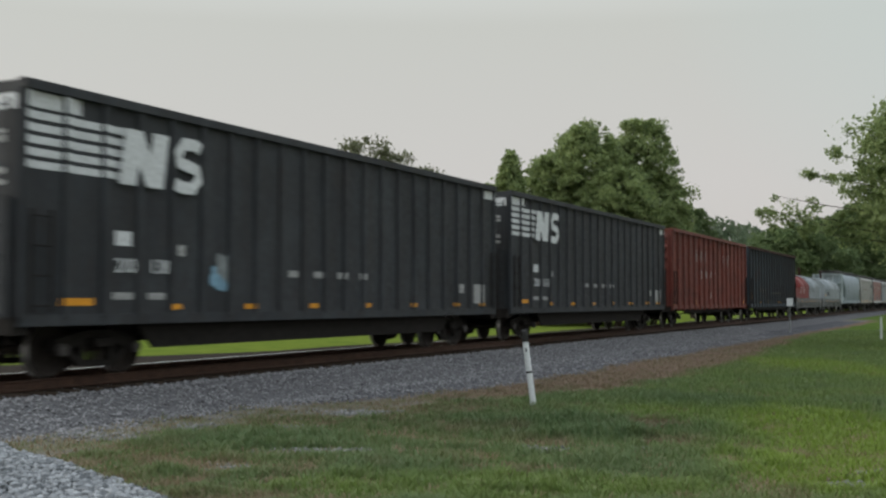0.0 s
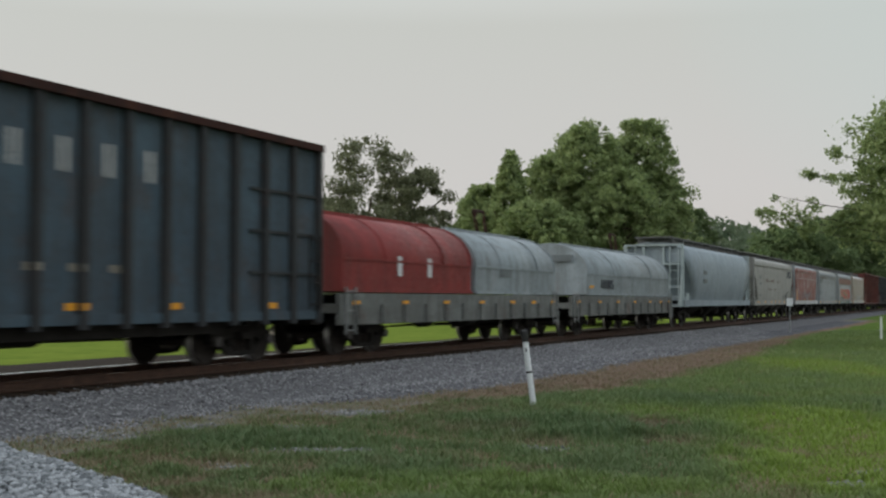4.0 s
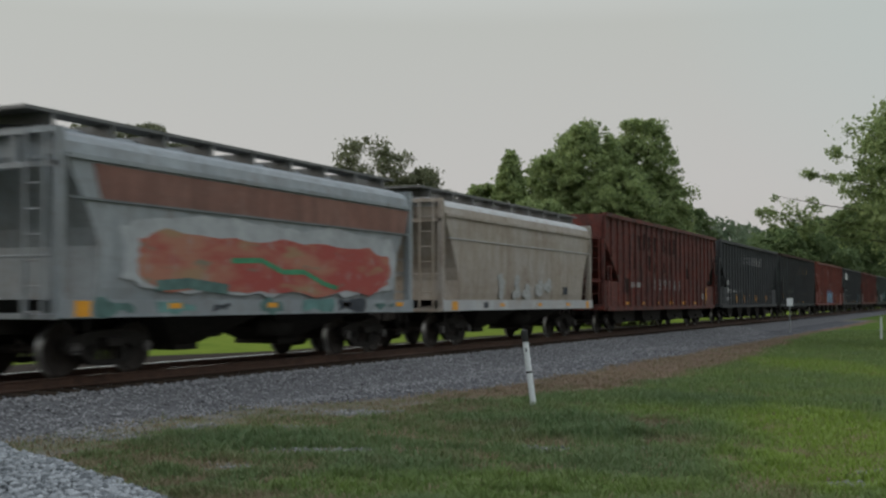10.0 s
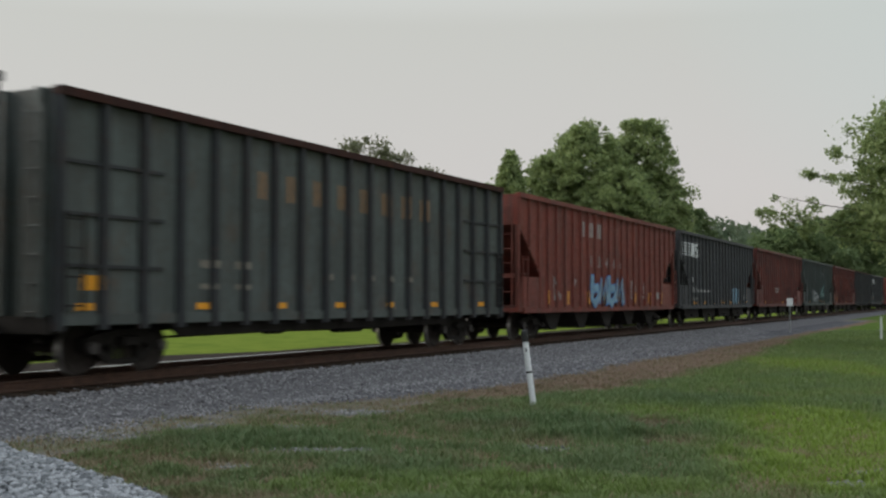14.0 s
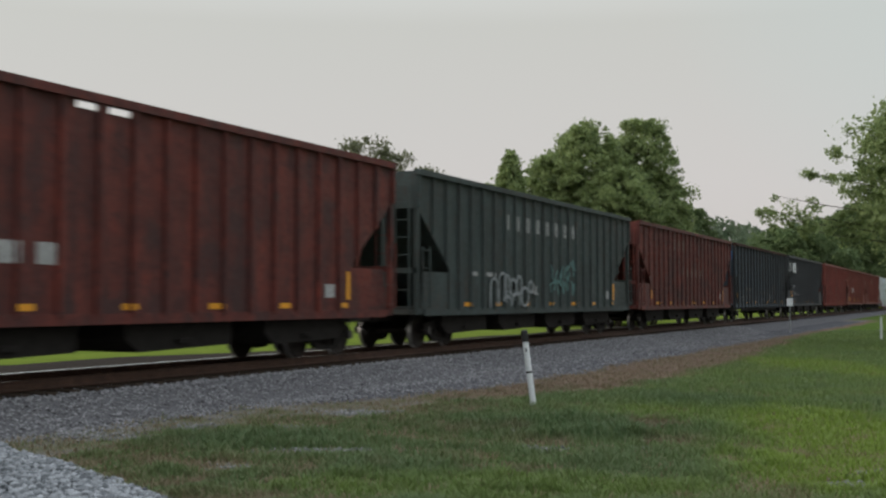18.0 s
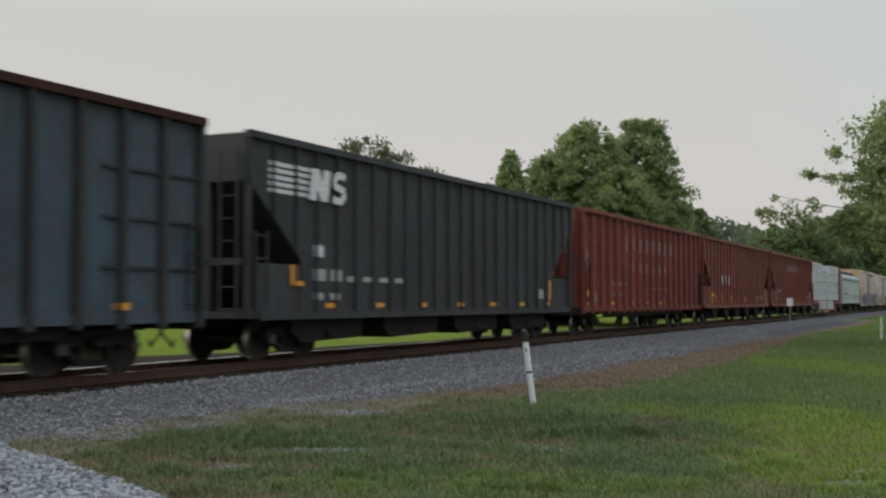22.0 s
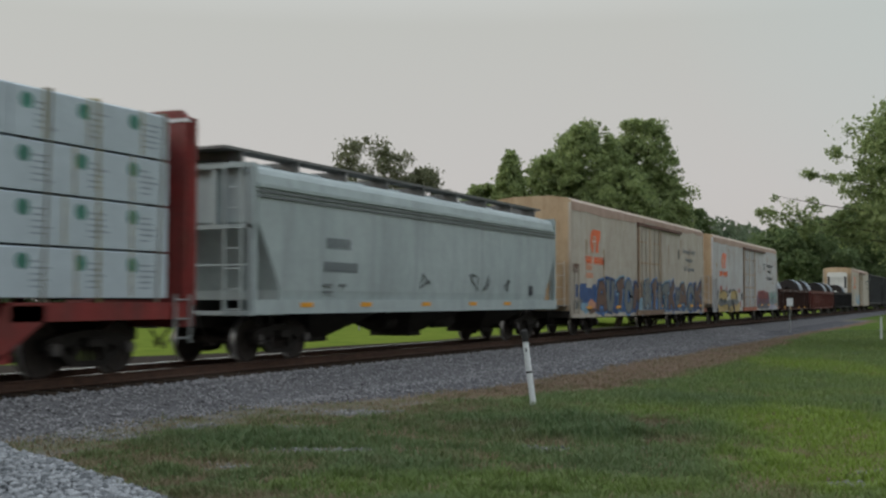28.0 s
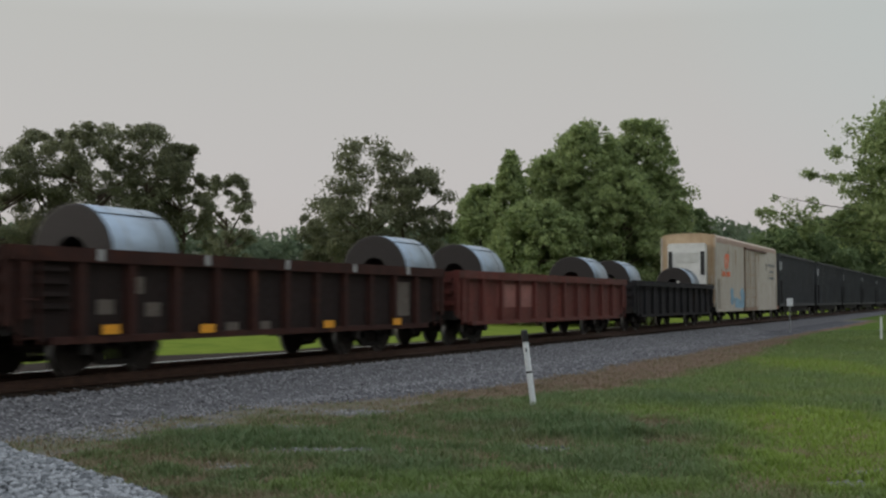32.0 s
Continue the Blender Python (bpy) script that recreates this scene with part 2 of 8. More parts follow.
def verge(x, y):
    """How stony, how earthy, how yellow and how lush the verge is at a place."""
    c, s_ = math.cos(_hd), math.sin(_hd)
    f, r = x * c + (y - EYE.y) * s_, x * s_ - (y - EYE.y) * c
    n1 = noise.noise(Vector((x * 0.45, y * 0.5, 11)))
    n2 = noise.noise(Vector((x * 1.6, y * 1.8, 2)))
    n3 = noise.noise(Vector((x * 4.5, y * 4.9, 6)))

    def spots(rows, rough):
        most = 0.0
        for a, b, da, db, k in rows:
            q = ((f - a) / da) ** 2 + ((r - b) / db) ** 2
            if q < 4:
                q = math.sqrt(q) + rough * (0.6 * n2 + 0.6 * n3)
                most = max(most, k * (1 - ease(q, 0.55, 1.35)))
        return most
    edge = ballast_edge(x)
    wide = 1.5 + 1.3 * ease(x, 17, 25) - 2.1 * ease(x, 32, 66)
    strip = (1 - ease(y, edge - 0.05, edge + 0.5)) * ease(y + 0.5 * n1 + 0.35 * n2, edge - wide - 0.5, edge - wide * 0.7) if y < 2 else 0.0
    stony = ease(y + 0.2 * n2 + 0.25 * n3, edge - 0.3, edge + 0.25) if y < 2 else 0.0
    bare = max(spots(BARE, 0.55), stony, 0.5 * strip * (1 - ease(x, 16, 23)) * (1 + n2))
    earth = max(spots(EARTH, 0.7), strip * (0.9 + 0.4 * n2) * (0.5 + 0.5 * ease(x, 17, 24)), 0.22 + 0.6 * n1 + 0.6 * n2 - 0.35 * ease(r, -2, 4), stony * 1.2)
    warm = min(1.0, max(0.0, spots(WARM, 0.45) + 0.3 * n1 + 0.2 * n2 + 0.06 + 0.22 * ease(r, 1, 8)))
    lush = min(1.0, max(0.0, spots(LUSH, 0.6) + 0.45 * n2 - 0.1))
    return bare, max(0.0, min(1.0, earth)), warm, lush


def verge_inputs(nt):
    at = nt.nodes.new("ShaderNodeAttribute")
    at.attribute_name = "verge"
    sep = nt.nodes.new("ShaderNodeSeparateColor")
    nt.links.new(at.outputs["Color"], sep.inputs[0])
    return sep.outputs[0], sep.outputs[1], sep.outputs[2], at.outputs["Alpha"]


def ground_material():
    m, nt, p = mat_base("grass_and_soil")
    co = nt.nodes.new("ShaderNodeTexCoord")
    sep = nt.nodes.new("ShaderNodeSeparateXYZ")
    nt.links.new(co.outputs["Object"], sep.inputs[0])
    bare, earth, warm, lush = verge_inputs(nt)
    mid, fine = add_noise(nt, 1.1, 6), add_noise(nt, 14.0, 6)
    green = add_mix(nt, warm, (0.058, 0.096, 0.026), (0.105, 0.145, 0.026))
    green = add_mix(nt, add_ramp(nt, lush, 0, 1, 0, 0.7), green, (0.05, 0.078, 0.034))
    green = add_mix(nt, add_ramp(nt, mid, 0.45, 0.7, 0, 0.35), green, (0.125, 0.125, 0.05))
    green = add_mix(nt, add_ramp(nt, fine, 0.42, 0.62, 0, 0.45), green, (0.03, 0.042, 0.014))
    soil = add_mix(nt, add_ramp(nt, fine, 0.35, 0.65), (0.088, 0.064, 0.048), (0.17, 0.122, 0.092))
    sand = add_mix(nt, add_ramp(nt, fine, 0.38, 0.62), (0.105, 0.097, 0.088), (0.195, 0.184, 0.168))
    sand = add_mix(nt, add_ramp(nt, earth, 0.65, 0.95), sand, add_mix(nt, add_ramp(nt, fine, 0.38, 0.62), (0.04, 0.04, 0.044), (0.115, 0.114, 0.12)))
    col = add_mix(nt, add_ramp(nt, earth, 0.15, 0.75), green, soil)
    col = add_mix(nt, add_ramp(nt, bare, 0.2, 0.75), col, sand)
    far_side = add_ramp(nt, sep.outputs["Y"], 3.0, 6.0)
    col = add_mix(nt, far_side, col, add_mix(nt, add_ramp(nt, mid, 0.3, 0.7), (0.075, 0.11, 0.02), (0.12, 0.15, 0.028)))
    nt.links.new(col, p.inputs["Base Color"])
    p.inputs["Roughness"].default_value = 0.95
    p.inputs["Specular IOR Level"].default_value = 0.0
    add_bump(nt, p, fine, 0.6, 0.03)
    return m


M_GROUND = ground_material()


def store_verge(me, values):
    at = me.attributes.new("verge", "FLOAT_COLOR", "POINT")
    at.data.foreach_set("color", np.asarray(values, dtype=np.float32).ravel())


def build_ground():
    xs = [-3000, -1500, -700, -300, -120, -50, -20] + [-10 + i for i in range(16)] + [6 + i * 0.22 for i in range(150)] + [39 + i * 0.5 for i in range(80)] + [80 + i * 2 for i in range(8)] + [98, 105, 120, 140, 170, 220, 300, 450, 700, 1200, 2000, 3500]
    ys = [-3000, -1200, -500, -200, -80, -40, -25, -20, -18, -16, -14.5] + [-13.5 + i * 0.2 for i in range(0, 56)] + [-2 + i * 0.8 for i in range(0, 24)] + [18, 22, 28, 36, 48, 65, 90, 130, 200, 320, 600, 1200, 3500]
    verts = [(x, y, lie(x, y)) for x in xs for y in ys]
    n = len(ys)
    faces = [(i * n + j, (i + 1) * n + j, (i + 1) * n + j + 1, i * n + j + 1) for i in range(len(xs) - 1) for j in range(n - 1)]
    me = soup("ground", verts, faces, M_GROUND, True)
    store_verge(me, [verge(x, y) if -20 < x < 110 and -22 < y < 4 else (0.0, 0.0, 0.3, 0.2) for x in xs for y in ys])
    tagged(place("ground", me), "patchy grass and bare soil beside the railway", "ground", kind="structure")


build_ground()


def stones_material(name, a, b):
    return varied(name, a, b, 0.9)


M_BALLAST = stones_material("ballast_stone", (0.095, 0.094, 0.098), (0.26, 0.257, 0.265))
M_GRAVEL = stones_material("limestone_gravel", (0.09, 0.096, 0.102), (0.305, 0.318, 0.33))
M_BALLASTBED = plain("ballast_bed", (0.105, 0.104, 0.108), 0.95, 0, 22, 0.5, 0.8, 0.03)
M_FARSTRIP = plain("dark_strip_ground", (0.035, 0.03, 0.026), 0.95, 0, 12, 0.4, 0.7, 0.03)
M_GRAVELBED = plain("gravel_bed", (0.12, 0.124, 0.13), 0.95, 0, 26, 0.45, 0.8, 0.03)

_ico = bmesh.new()
bmesh.ops.create_icosphere(_ico, subdivisions=1, radius=1)
ICO_V = np.array([v.co[:] for v in _ico.verts])
ICO_F = np.array([[v.index for v in f.verts] for f in _ico.faces])
_ico.free()
OCT_V = np.array([(1, 0, 0), (-1, 0, 0), (0, 1, 0), (0, -1, 0), (0, 0, 1), (0, 0, -1)], float)
OCT_F = np.array([(0, 2, 4), (2, 1, 4), (1, 3, 4), (3, 0, 4), (2, 0, 5), (1, 2, 5), (3, 1, 5), (0, 3, 5)])


def scatter(centres, sizes, rng, base_v, base_f, flat=0.75):
    """Rough stones at the centres."""
    n = len(centres)
    v = base_v[None] * (1 + rng.uniform(-0.28, 0.28, (n, len(base_v), 1)))
    v = v * (sizes[:, None, None] * np.stack([rng.uniform(0.75, 1.2, n), rng.uniform(0.75, 1.2, n), np.full(n, flat)], 1)[:, None])
    a = rng.uniform(0, 2 * np.pi, n)
    c, s = np.cos(a)[:, None], np.sin(a)[:, None]
    v = np.stack([v[..., 0] * c - v[..., 1] * s, v[..., 0] * s + v[..., 1] * c, v[..., 2]], 2) + centres[:, None]
    f = base_f[None] + (np.arange(n) * len(base_v))[:, None, None]
    return v.reshape(-1, 3), f.reshape(-1, base_f.shape[1])


BED_TOP, BED_HALF, TOE = -0.24, 1.75, 3.15


def bed_height(y):
    ay = abs(y)
    return BED_TOP if ay < BED_HALF else BED_TOP + (GROUND - 0.08 - BED_TOP) * min(1, (ay - BED_HALF) / (TOE - BED_HALF))


def build_bed():
    bm = bmesh.new()
    prism(bm, [(-TOE, GROUND - 0.4), (TOE, GROUND - 0.4), (TOE, GROUND - 0.08), (BED_HALF, BED_TOP), (-BED_HALF, BED_TOP), (-TOE, GROUND - 0.08)], -900, 1000, "x")
    bed = place("ballast_bed", shaped("ballast_bed", bm, M_BALLASTBED))
    tagged(bed, "grey crushed-stone ballast bed under the track", "ballast", kind="structure")
    rng = np.random.default_rng(4)
    n = 33000
    x = 6 + 62 * rng.random(n) ** 1.7
    y = -rng.uniform(0.2, 3.45, n) - np.where(rng.random(n) < 0.1, rng.random(n) * 0.7, 0)
    # past the toe the stones thin out over the verge
    m = 9000
    x2 = 14 + 46 * rng.random(m) ** 1.5
    y2 = -3.0 - 2.9 * rng.random(m)
    keep = y2 > np.array([ballast_edge(a) for a in x2]) + rng.normal(size=m) * 0.22
    x, y = np.concatenate([x, x2[keep]]), np.concatenate([y, y2[keep]])
    n = len(x)
    z = np.array([max(bed_height(b), lie(a, b) + 0.0) for a, b in zip(x, y)]) + rng.uniform(-0.012, 0.02, n)
    v, f = scatter(np.stack([x, y, z], 1), rng.uniform(0.02, 0.044, n), rng, OCT_V, OCT_F, 0.6)
    tagged(place("ballast_stones", soup("ballast_stones", v, f, M_BALLAST)), "loose grey ballast stones on the track shoulder", "ballast", kind="stuff")


build_bed()


def build_far_strip():
    """A dark strip of ground along the far side of the bed."""
    bm = bmesh.new()
    xs = [-200 + i * 2.0 for i in range(0, 260)]
    rows = []
    for x in xs:
        w = 1.5 * (1 - ease(x, 25, 32)) + 0.35 * noise.noise(Vector((x * 0.2, 0, 9)))
        rows.append([(x, y, lie(x, y) + k) for y, k in ((2.4, 0.02), (4.0, 0.10), (5.8, 0.10), (6.9 + w, 0.08), (7.4 + w, -0.06))])
    sheet(bm, rows)
    tagged(place("far_strip", shaped("far_strip", bm, M_FARSTRIP, True)), "dark strip of ground along the far side of the track", "path", kind="structure")


build_far_strip()


def gravel_edge(y):
    """The edge of the gravel road, x for a y."""
    return 10.6 + (y + 2.8) * 0.46 + 0.22 * noise.noise(Vector((y * 0.8, 0, 5))) + max(0, -2.6 - y) * 0.0


def build_gravel():
    ys = [-40 + i * 0.5 for i in range(0, 76)]
    bm = bmesh.new()
    rows = []
    for y in ys:
        e = gravel_edge(y) if y > -30 else gravel_edge(-30)
        rows.append([(e - w, y, lie(e - w, y) + (0.10 if w > 0.35 else (-0.06 if w == 0 else 0.045))) for w in (0, 0.25, 0.6, 1.5, 3.5, 6, 8.5, 9.5)])
    sheet(bm, rows)
    g = place("gravel_road", shaped("gravel_road", bm, M_GRAVELBED, True))
    tagged(g, "pale grey gravel road leading to the track", "road", kind="structure")
    rng = np.random.default_rng(8)
    n = 17000
    y = rng.uniform(-9.2, -2.0, n)
    w = rng.random(n) ** 1.3 * 5.2 - 0.12
    x = np.array([gravel_edge(b) for b in y]) - w
    z = np.array([max(lie(a, b), bed_height(b)) for a, b in zip(x, y)]) + np.where(w > 0.35, 0.10, 0.03 + 0.1 * np.clip(w, 0, 0.35)) + rng.uniform(-0.01, 0.035, n)
    v, f = scatter(np.stack([x, y, z], 1), rng.uniform(0.02, 0.05, n), rng, ICO_V, ICO_F)
    tagged(place("gravel_stones", soup("gravel_stones", v, f, M_GRAVEL)), "loose pale limestone gravel stones", "gravel", kind="stuff")


build_gravel()


def build_rails():
    prof = [(-0.075, -0.175), (0.075, -0.175), (0.075, -0.16), (0.012, -0.14), (0.012, -0.045), (0.036, -0.035), (0.036, -0.014), (0.035, -0.006), (0.0, 0.0), (-0.035, -0.006), (-0.036, -0.014), (-0.036, -0.035), (-0.012, -0.045), (-0.012, -0.14), (-0.075, -0.16)]
    for y in (-0.7525, 0.7525):
        bm = bmesh.new()
        prism(bm, [(a + y, b) for a, b in prof], -900, 1000, "x")
        bmesh.ops.recalc_face_normals(bm, faces=bm.faces)
        for f in bm.faces:
            c = f.calc_center_median()
            # the head is bright on top
            f.material_index = 1 if c.z > -0.03 and f.normal.z > 0.9 else 0
        r = place("rail", shaped("rail", bm, [M_RAILSIDE, M_RAILTOP], fix=False))
        tagged(r, "rust-brown steel rail with a bright worn head", "rail", "rails of the track", "structure")
    bm = bmesh.new()
    prism(bm, [(-0.115, -0.37), (0.115, -0.37), (0.115, -0.2), (0.1, -0.178), (-0.1, -0.178), (-0.115, -0.2)], -1.3, 1.3, "y")
    tie = shaped("tie", bm, M_TIE)
    base = thing("railway_ties", (0, 0, 0), "dark creosoted wooden railway ties in the ballast", "railway tie", kind="structure")
    rng = random.Random(3)
    for i in range(170):
        place("tie", tie, base, (4 + i * 0.53 + rng.uniform(-0.03, 0.03), rng.uniform(-0.04, 0.04), -0.004), rng.uniform(-0.01, 0.01))


build_rails()

# ---- grass ----
def blade_material(name, cool, yellow, deep, straw):
    m, nt, p = mat_base(name)
    g = nt.nodes.new("ShaderNodeNewGeometry")
    bare, earth, warm, lush = verge_inputs(nt)
    col = add_mix(nt, warm, cool, yellow)
    col = add_mix(nt, add_ramp(nt, lush, 0, 1, 0, 0.85), col, deep)
    col = add_mix(nt, add_ramp(nt, earth, 0.1, 0.9, 0, 0.85), col, (0.16, 0.115, 0.075))
    col = add_mix(nt, add_ramp(nt, g.outputs["Random Per Island"], 0.45, 1.0, 0.0, 0.55), col, straw)
    nt.links.new(col, p.inputs["Base Color"])
    p.inputs["Roughness"].default_value = 0.7
    t = nt.nodes.new("ShaderNodeBsdfTranslucent")
    nt.links.new(col, t.inputs["Color"])
    mx = nt.nodes.new("ShaderNodeMixShader")
    mx.inputs[0].default_value = 0.4
    nt.links.new(p.outputs[0], mx.inputs[1])
    nt.links.new(t.outputs[0], mx.inputs[2])
    nt.links.new(mx.outputs[0], nt.nodes["Material Output"].inputs["Surface"])
    return m


M_BLADE = blade_material("grass_blade", (0.108, 0.16, 0.062), (0.17, 0.25, 0.032), (0.052, 0.105, 0.038), (0.135, 0.142, 0.065))
M_DRY = blade_material("dry_grass_blade", (0.20, 0.165, 0.10), (0.26, 0.215, 0.11), (0.16, 0.14, 0.08), (0.24, 0.19, 0.13))


def blades(name, n, seed, area, tall, dry, label):
    """Many bent grass blades, thick where the turf is, thin on the worn soil."""
    rng = np.random.default_rng(seed)
    xs, ys, hs, vs = [], [], [], []
    while len(xs) < n:
        a = rng.random(3)
        x, y = area(a[0], a[1])
        if y > -3.2 or x < gravel_edge(y) + 0.05 or y > ballast_edge(x) + 0.25:
            continue
        bare, earth, warm, lush = verge(x, y)
        tuft = noise.noise(Vector((x * 1.5, y * 1.7, 2))) + 0.6 * noise.noise(Vector((x * 3.7, y * 3.9, 6)))
        turf = 0.58 + 0.17 * ease(x, 15, 21) + 0.4 * tuft + 0.35 * lush - 0.8 * earth - 1.1 * bare
        if dry:
            if a[2] > 0.03 + 0.14 * (1 - ease(x, 15, 21)) + 0.75 * earth + 0.15 * warm - 0.7 * bare:
                continue
            hs.append(tall * (0.5 + 0.5 * abs(tuft)))
        else:
            if a[2] > max(0.03, turf):
                continue
            hs.append(tall * (0.35 + 0.5 * max(0, turf) + 0.5 * max(0, tuft) + 0.5 * lush))
        xs.append(x), ys.append(y), vs.append((bare, earth, warm, lush))
    x, y, h = np.array(xs), np.array(ys), np.array(hs) * rng.uniform(0.5, 1.4, n)
    z = np.array([lie(a, b) for a, b in zip(xs, ys)]) - 0.01
    ang, lean, wd = rng.uniform(0, 2 * np.pi, n), rng.uniform(0.1, 0.9, n), rng.uniform(0.005, 0.012, n)
    d = np.stack([np.cos(ang), np.sin(ang), np.zeros(n)], 1)
    s = np.stack([-np.sin(ang), np.cos(ang), np.zeros(n)], 1)
    base = np.stack([x, y, z], 1)
    up = np.array([0, 0, 1.0])
    mid = base + d * (h * lean * 0.35)[:, None] + up * (h * 0.6)[:, None]
    tip = base + d * (h * lean)[:, None] + up * h[:, None]
    v = np.stack([base - s * wd[:, None], base + s * wd[:, None], mid + s * wd[:, None] * 0.8, mid - s * wd[:, None] * 0.8, tip], 1).reshape(-1, 3)
    k = np.arange(n) * 5
    faces = np.stack([k, k + 1, k + 2, k + 3], 1).tolist() + np.stack([k + 3, k + 2, k + 4], 1).tolist()
    me = soup(name, v, faces, M_DRY if dry else M_BLADE)
    store_verge(me, np.repeat(np.array(vs), 5, axis=0))
    tagged(place(name, me), label, "grass", kind="stuff")


def fan(a, b):
    """A spot before the camera, more of them near."""
    fwd = 9.5 + 60 * a ** 1.9
    p = ahead(fwd, (b - 0.5) * 0.86 * fwd)
    return p.x, p.y


blades("grass", 205000, 21, fan, 0.12, False, "short green grass with bare patches beside the track")
blades("dry_grass", 52000, 22, fan, 0.10, True, "dry straw-coloured grass on worn soil")


M_PEBBLE = stones_material("pale_pebble", (0.11, 0.11, 0.108), (0.25, 0.25, 0.24))


def build_pebbles():
    """Pale stones lying in bare patches of the turf."""
    rng = np.random.default_rng(31)
    pts = []
    for fwd, right, a, b, k in BARE:
        for _ in range(int(a * b * 900 * k) + 8):
            g = rng.normal(size=2) * 0.55
            q = ahead(fwd + g[1] * a, right + g[0] * b)
            if q.y < -3.0:
                pts.append((q.x, q.y, lie(q.x, q.y) + 0.012))
    c = np.array(pts)
    v, f = scatter(c, rng.uniform(0.012, 0.032, len(c)), rng, OCT_V, OCT_F)
    tagged(place("pebbles", soup("pebbles", v, f, M_PEBBLE)), "pale pebbles strewn in bare patches of the grass", "gravel", kind="stuff")


build_pebbles()

# ---- trees ----
M_BARK = plain("bark", (0.07, 0.055, 0.042), 0.95, 0, 9, 0.4, 0.8, 0.04)
M_LEAF = varied("leaf_green", (0.15, 0.205, 0.085), (0.28, 0.335, 0.14), 0.55, 0.5)
M_LEAF_DARK = varied("leaf_dark", (0.10, 0.112, 0.066), (0.185, 0.192, 0.11), 0.6, 0.5)
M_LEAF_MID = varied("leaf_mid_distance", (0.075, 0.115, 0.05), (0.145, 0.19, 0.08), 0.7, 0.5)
# the haze before the far woods is mixed into this greyer, bluer green
M_LEAF_HAZED = varied("leaf_far_hazed", (0.075, 0.105, 0.065), (0.135, 0.17, 0.105), 0.8, 0.5)


def leaf_cloud(rng, clumps, per, size):
    """Leaves in clumps: clumps are (x, y, z, r)."""
    c = np.repeat(np.array(clumps), per, axis=0)
    n = len(c)
    g = rng.normal(size=(n, 3))
    g /= np.linalg.norm(g, axis=1)[:, None]
    pos = c[:, :3] + g * (c[:, 3] * (rng.random(n) ** 0.5 + 0.28 * np.abs(rng.normal(size=n))))[:, None] * np.array([1, 1, 0.72])
    a, b = rng.normal(size=(n, 3)), rng.normal(size=(n, 3))
    a /= np.linalg.norm(a, axis=1)[:, None]
    b -= a * (a * b).sum(1)[:, None]
    b /= np.linalg.norm(b, axis=1)[:, None]
    s = size * rng.uniform(0.55, 1.35, n)[:, None]
    a, b = a * s, b * s * 0.62
    v = np.stack([pos - a, pos - b * 0.9 - a * 0.1, pos + a, pos + b + a * 0.15], 1).reshape(-1, 3)
    return v, np.arange(n * 4).reshape(-1, 4)


def limb(bm, p, q, r0, r1, rng, bits=4):
    pts = [Vector(p).lerp(Vector(q), i / bits) + Vector((rng.uniform(-1, 1), rng.uniform(-1, 1), 0)) * 0.12 * (i % bits != 0) * (Vector(q) - Vector(p)).length * 0.25 for i in range(bits + 1)]
    for i in range(bits):
        rod(bm, pts[i], pts[i + 1], r0 + (r1 - r0) * i / bits, 7, r0 + (r1 - r0) * (i + 1) / bits)
    return pts


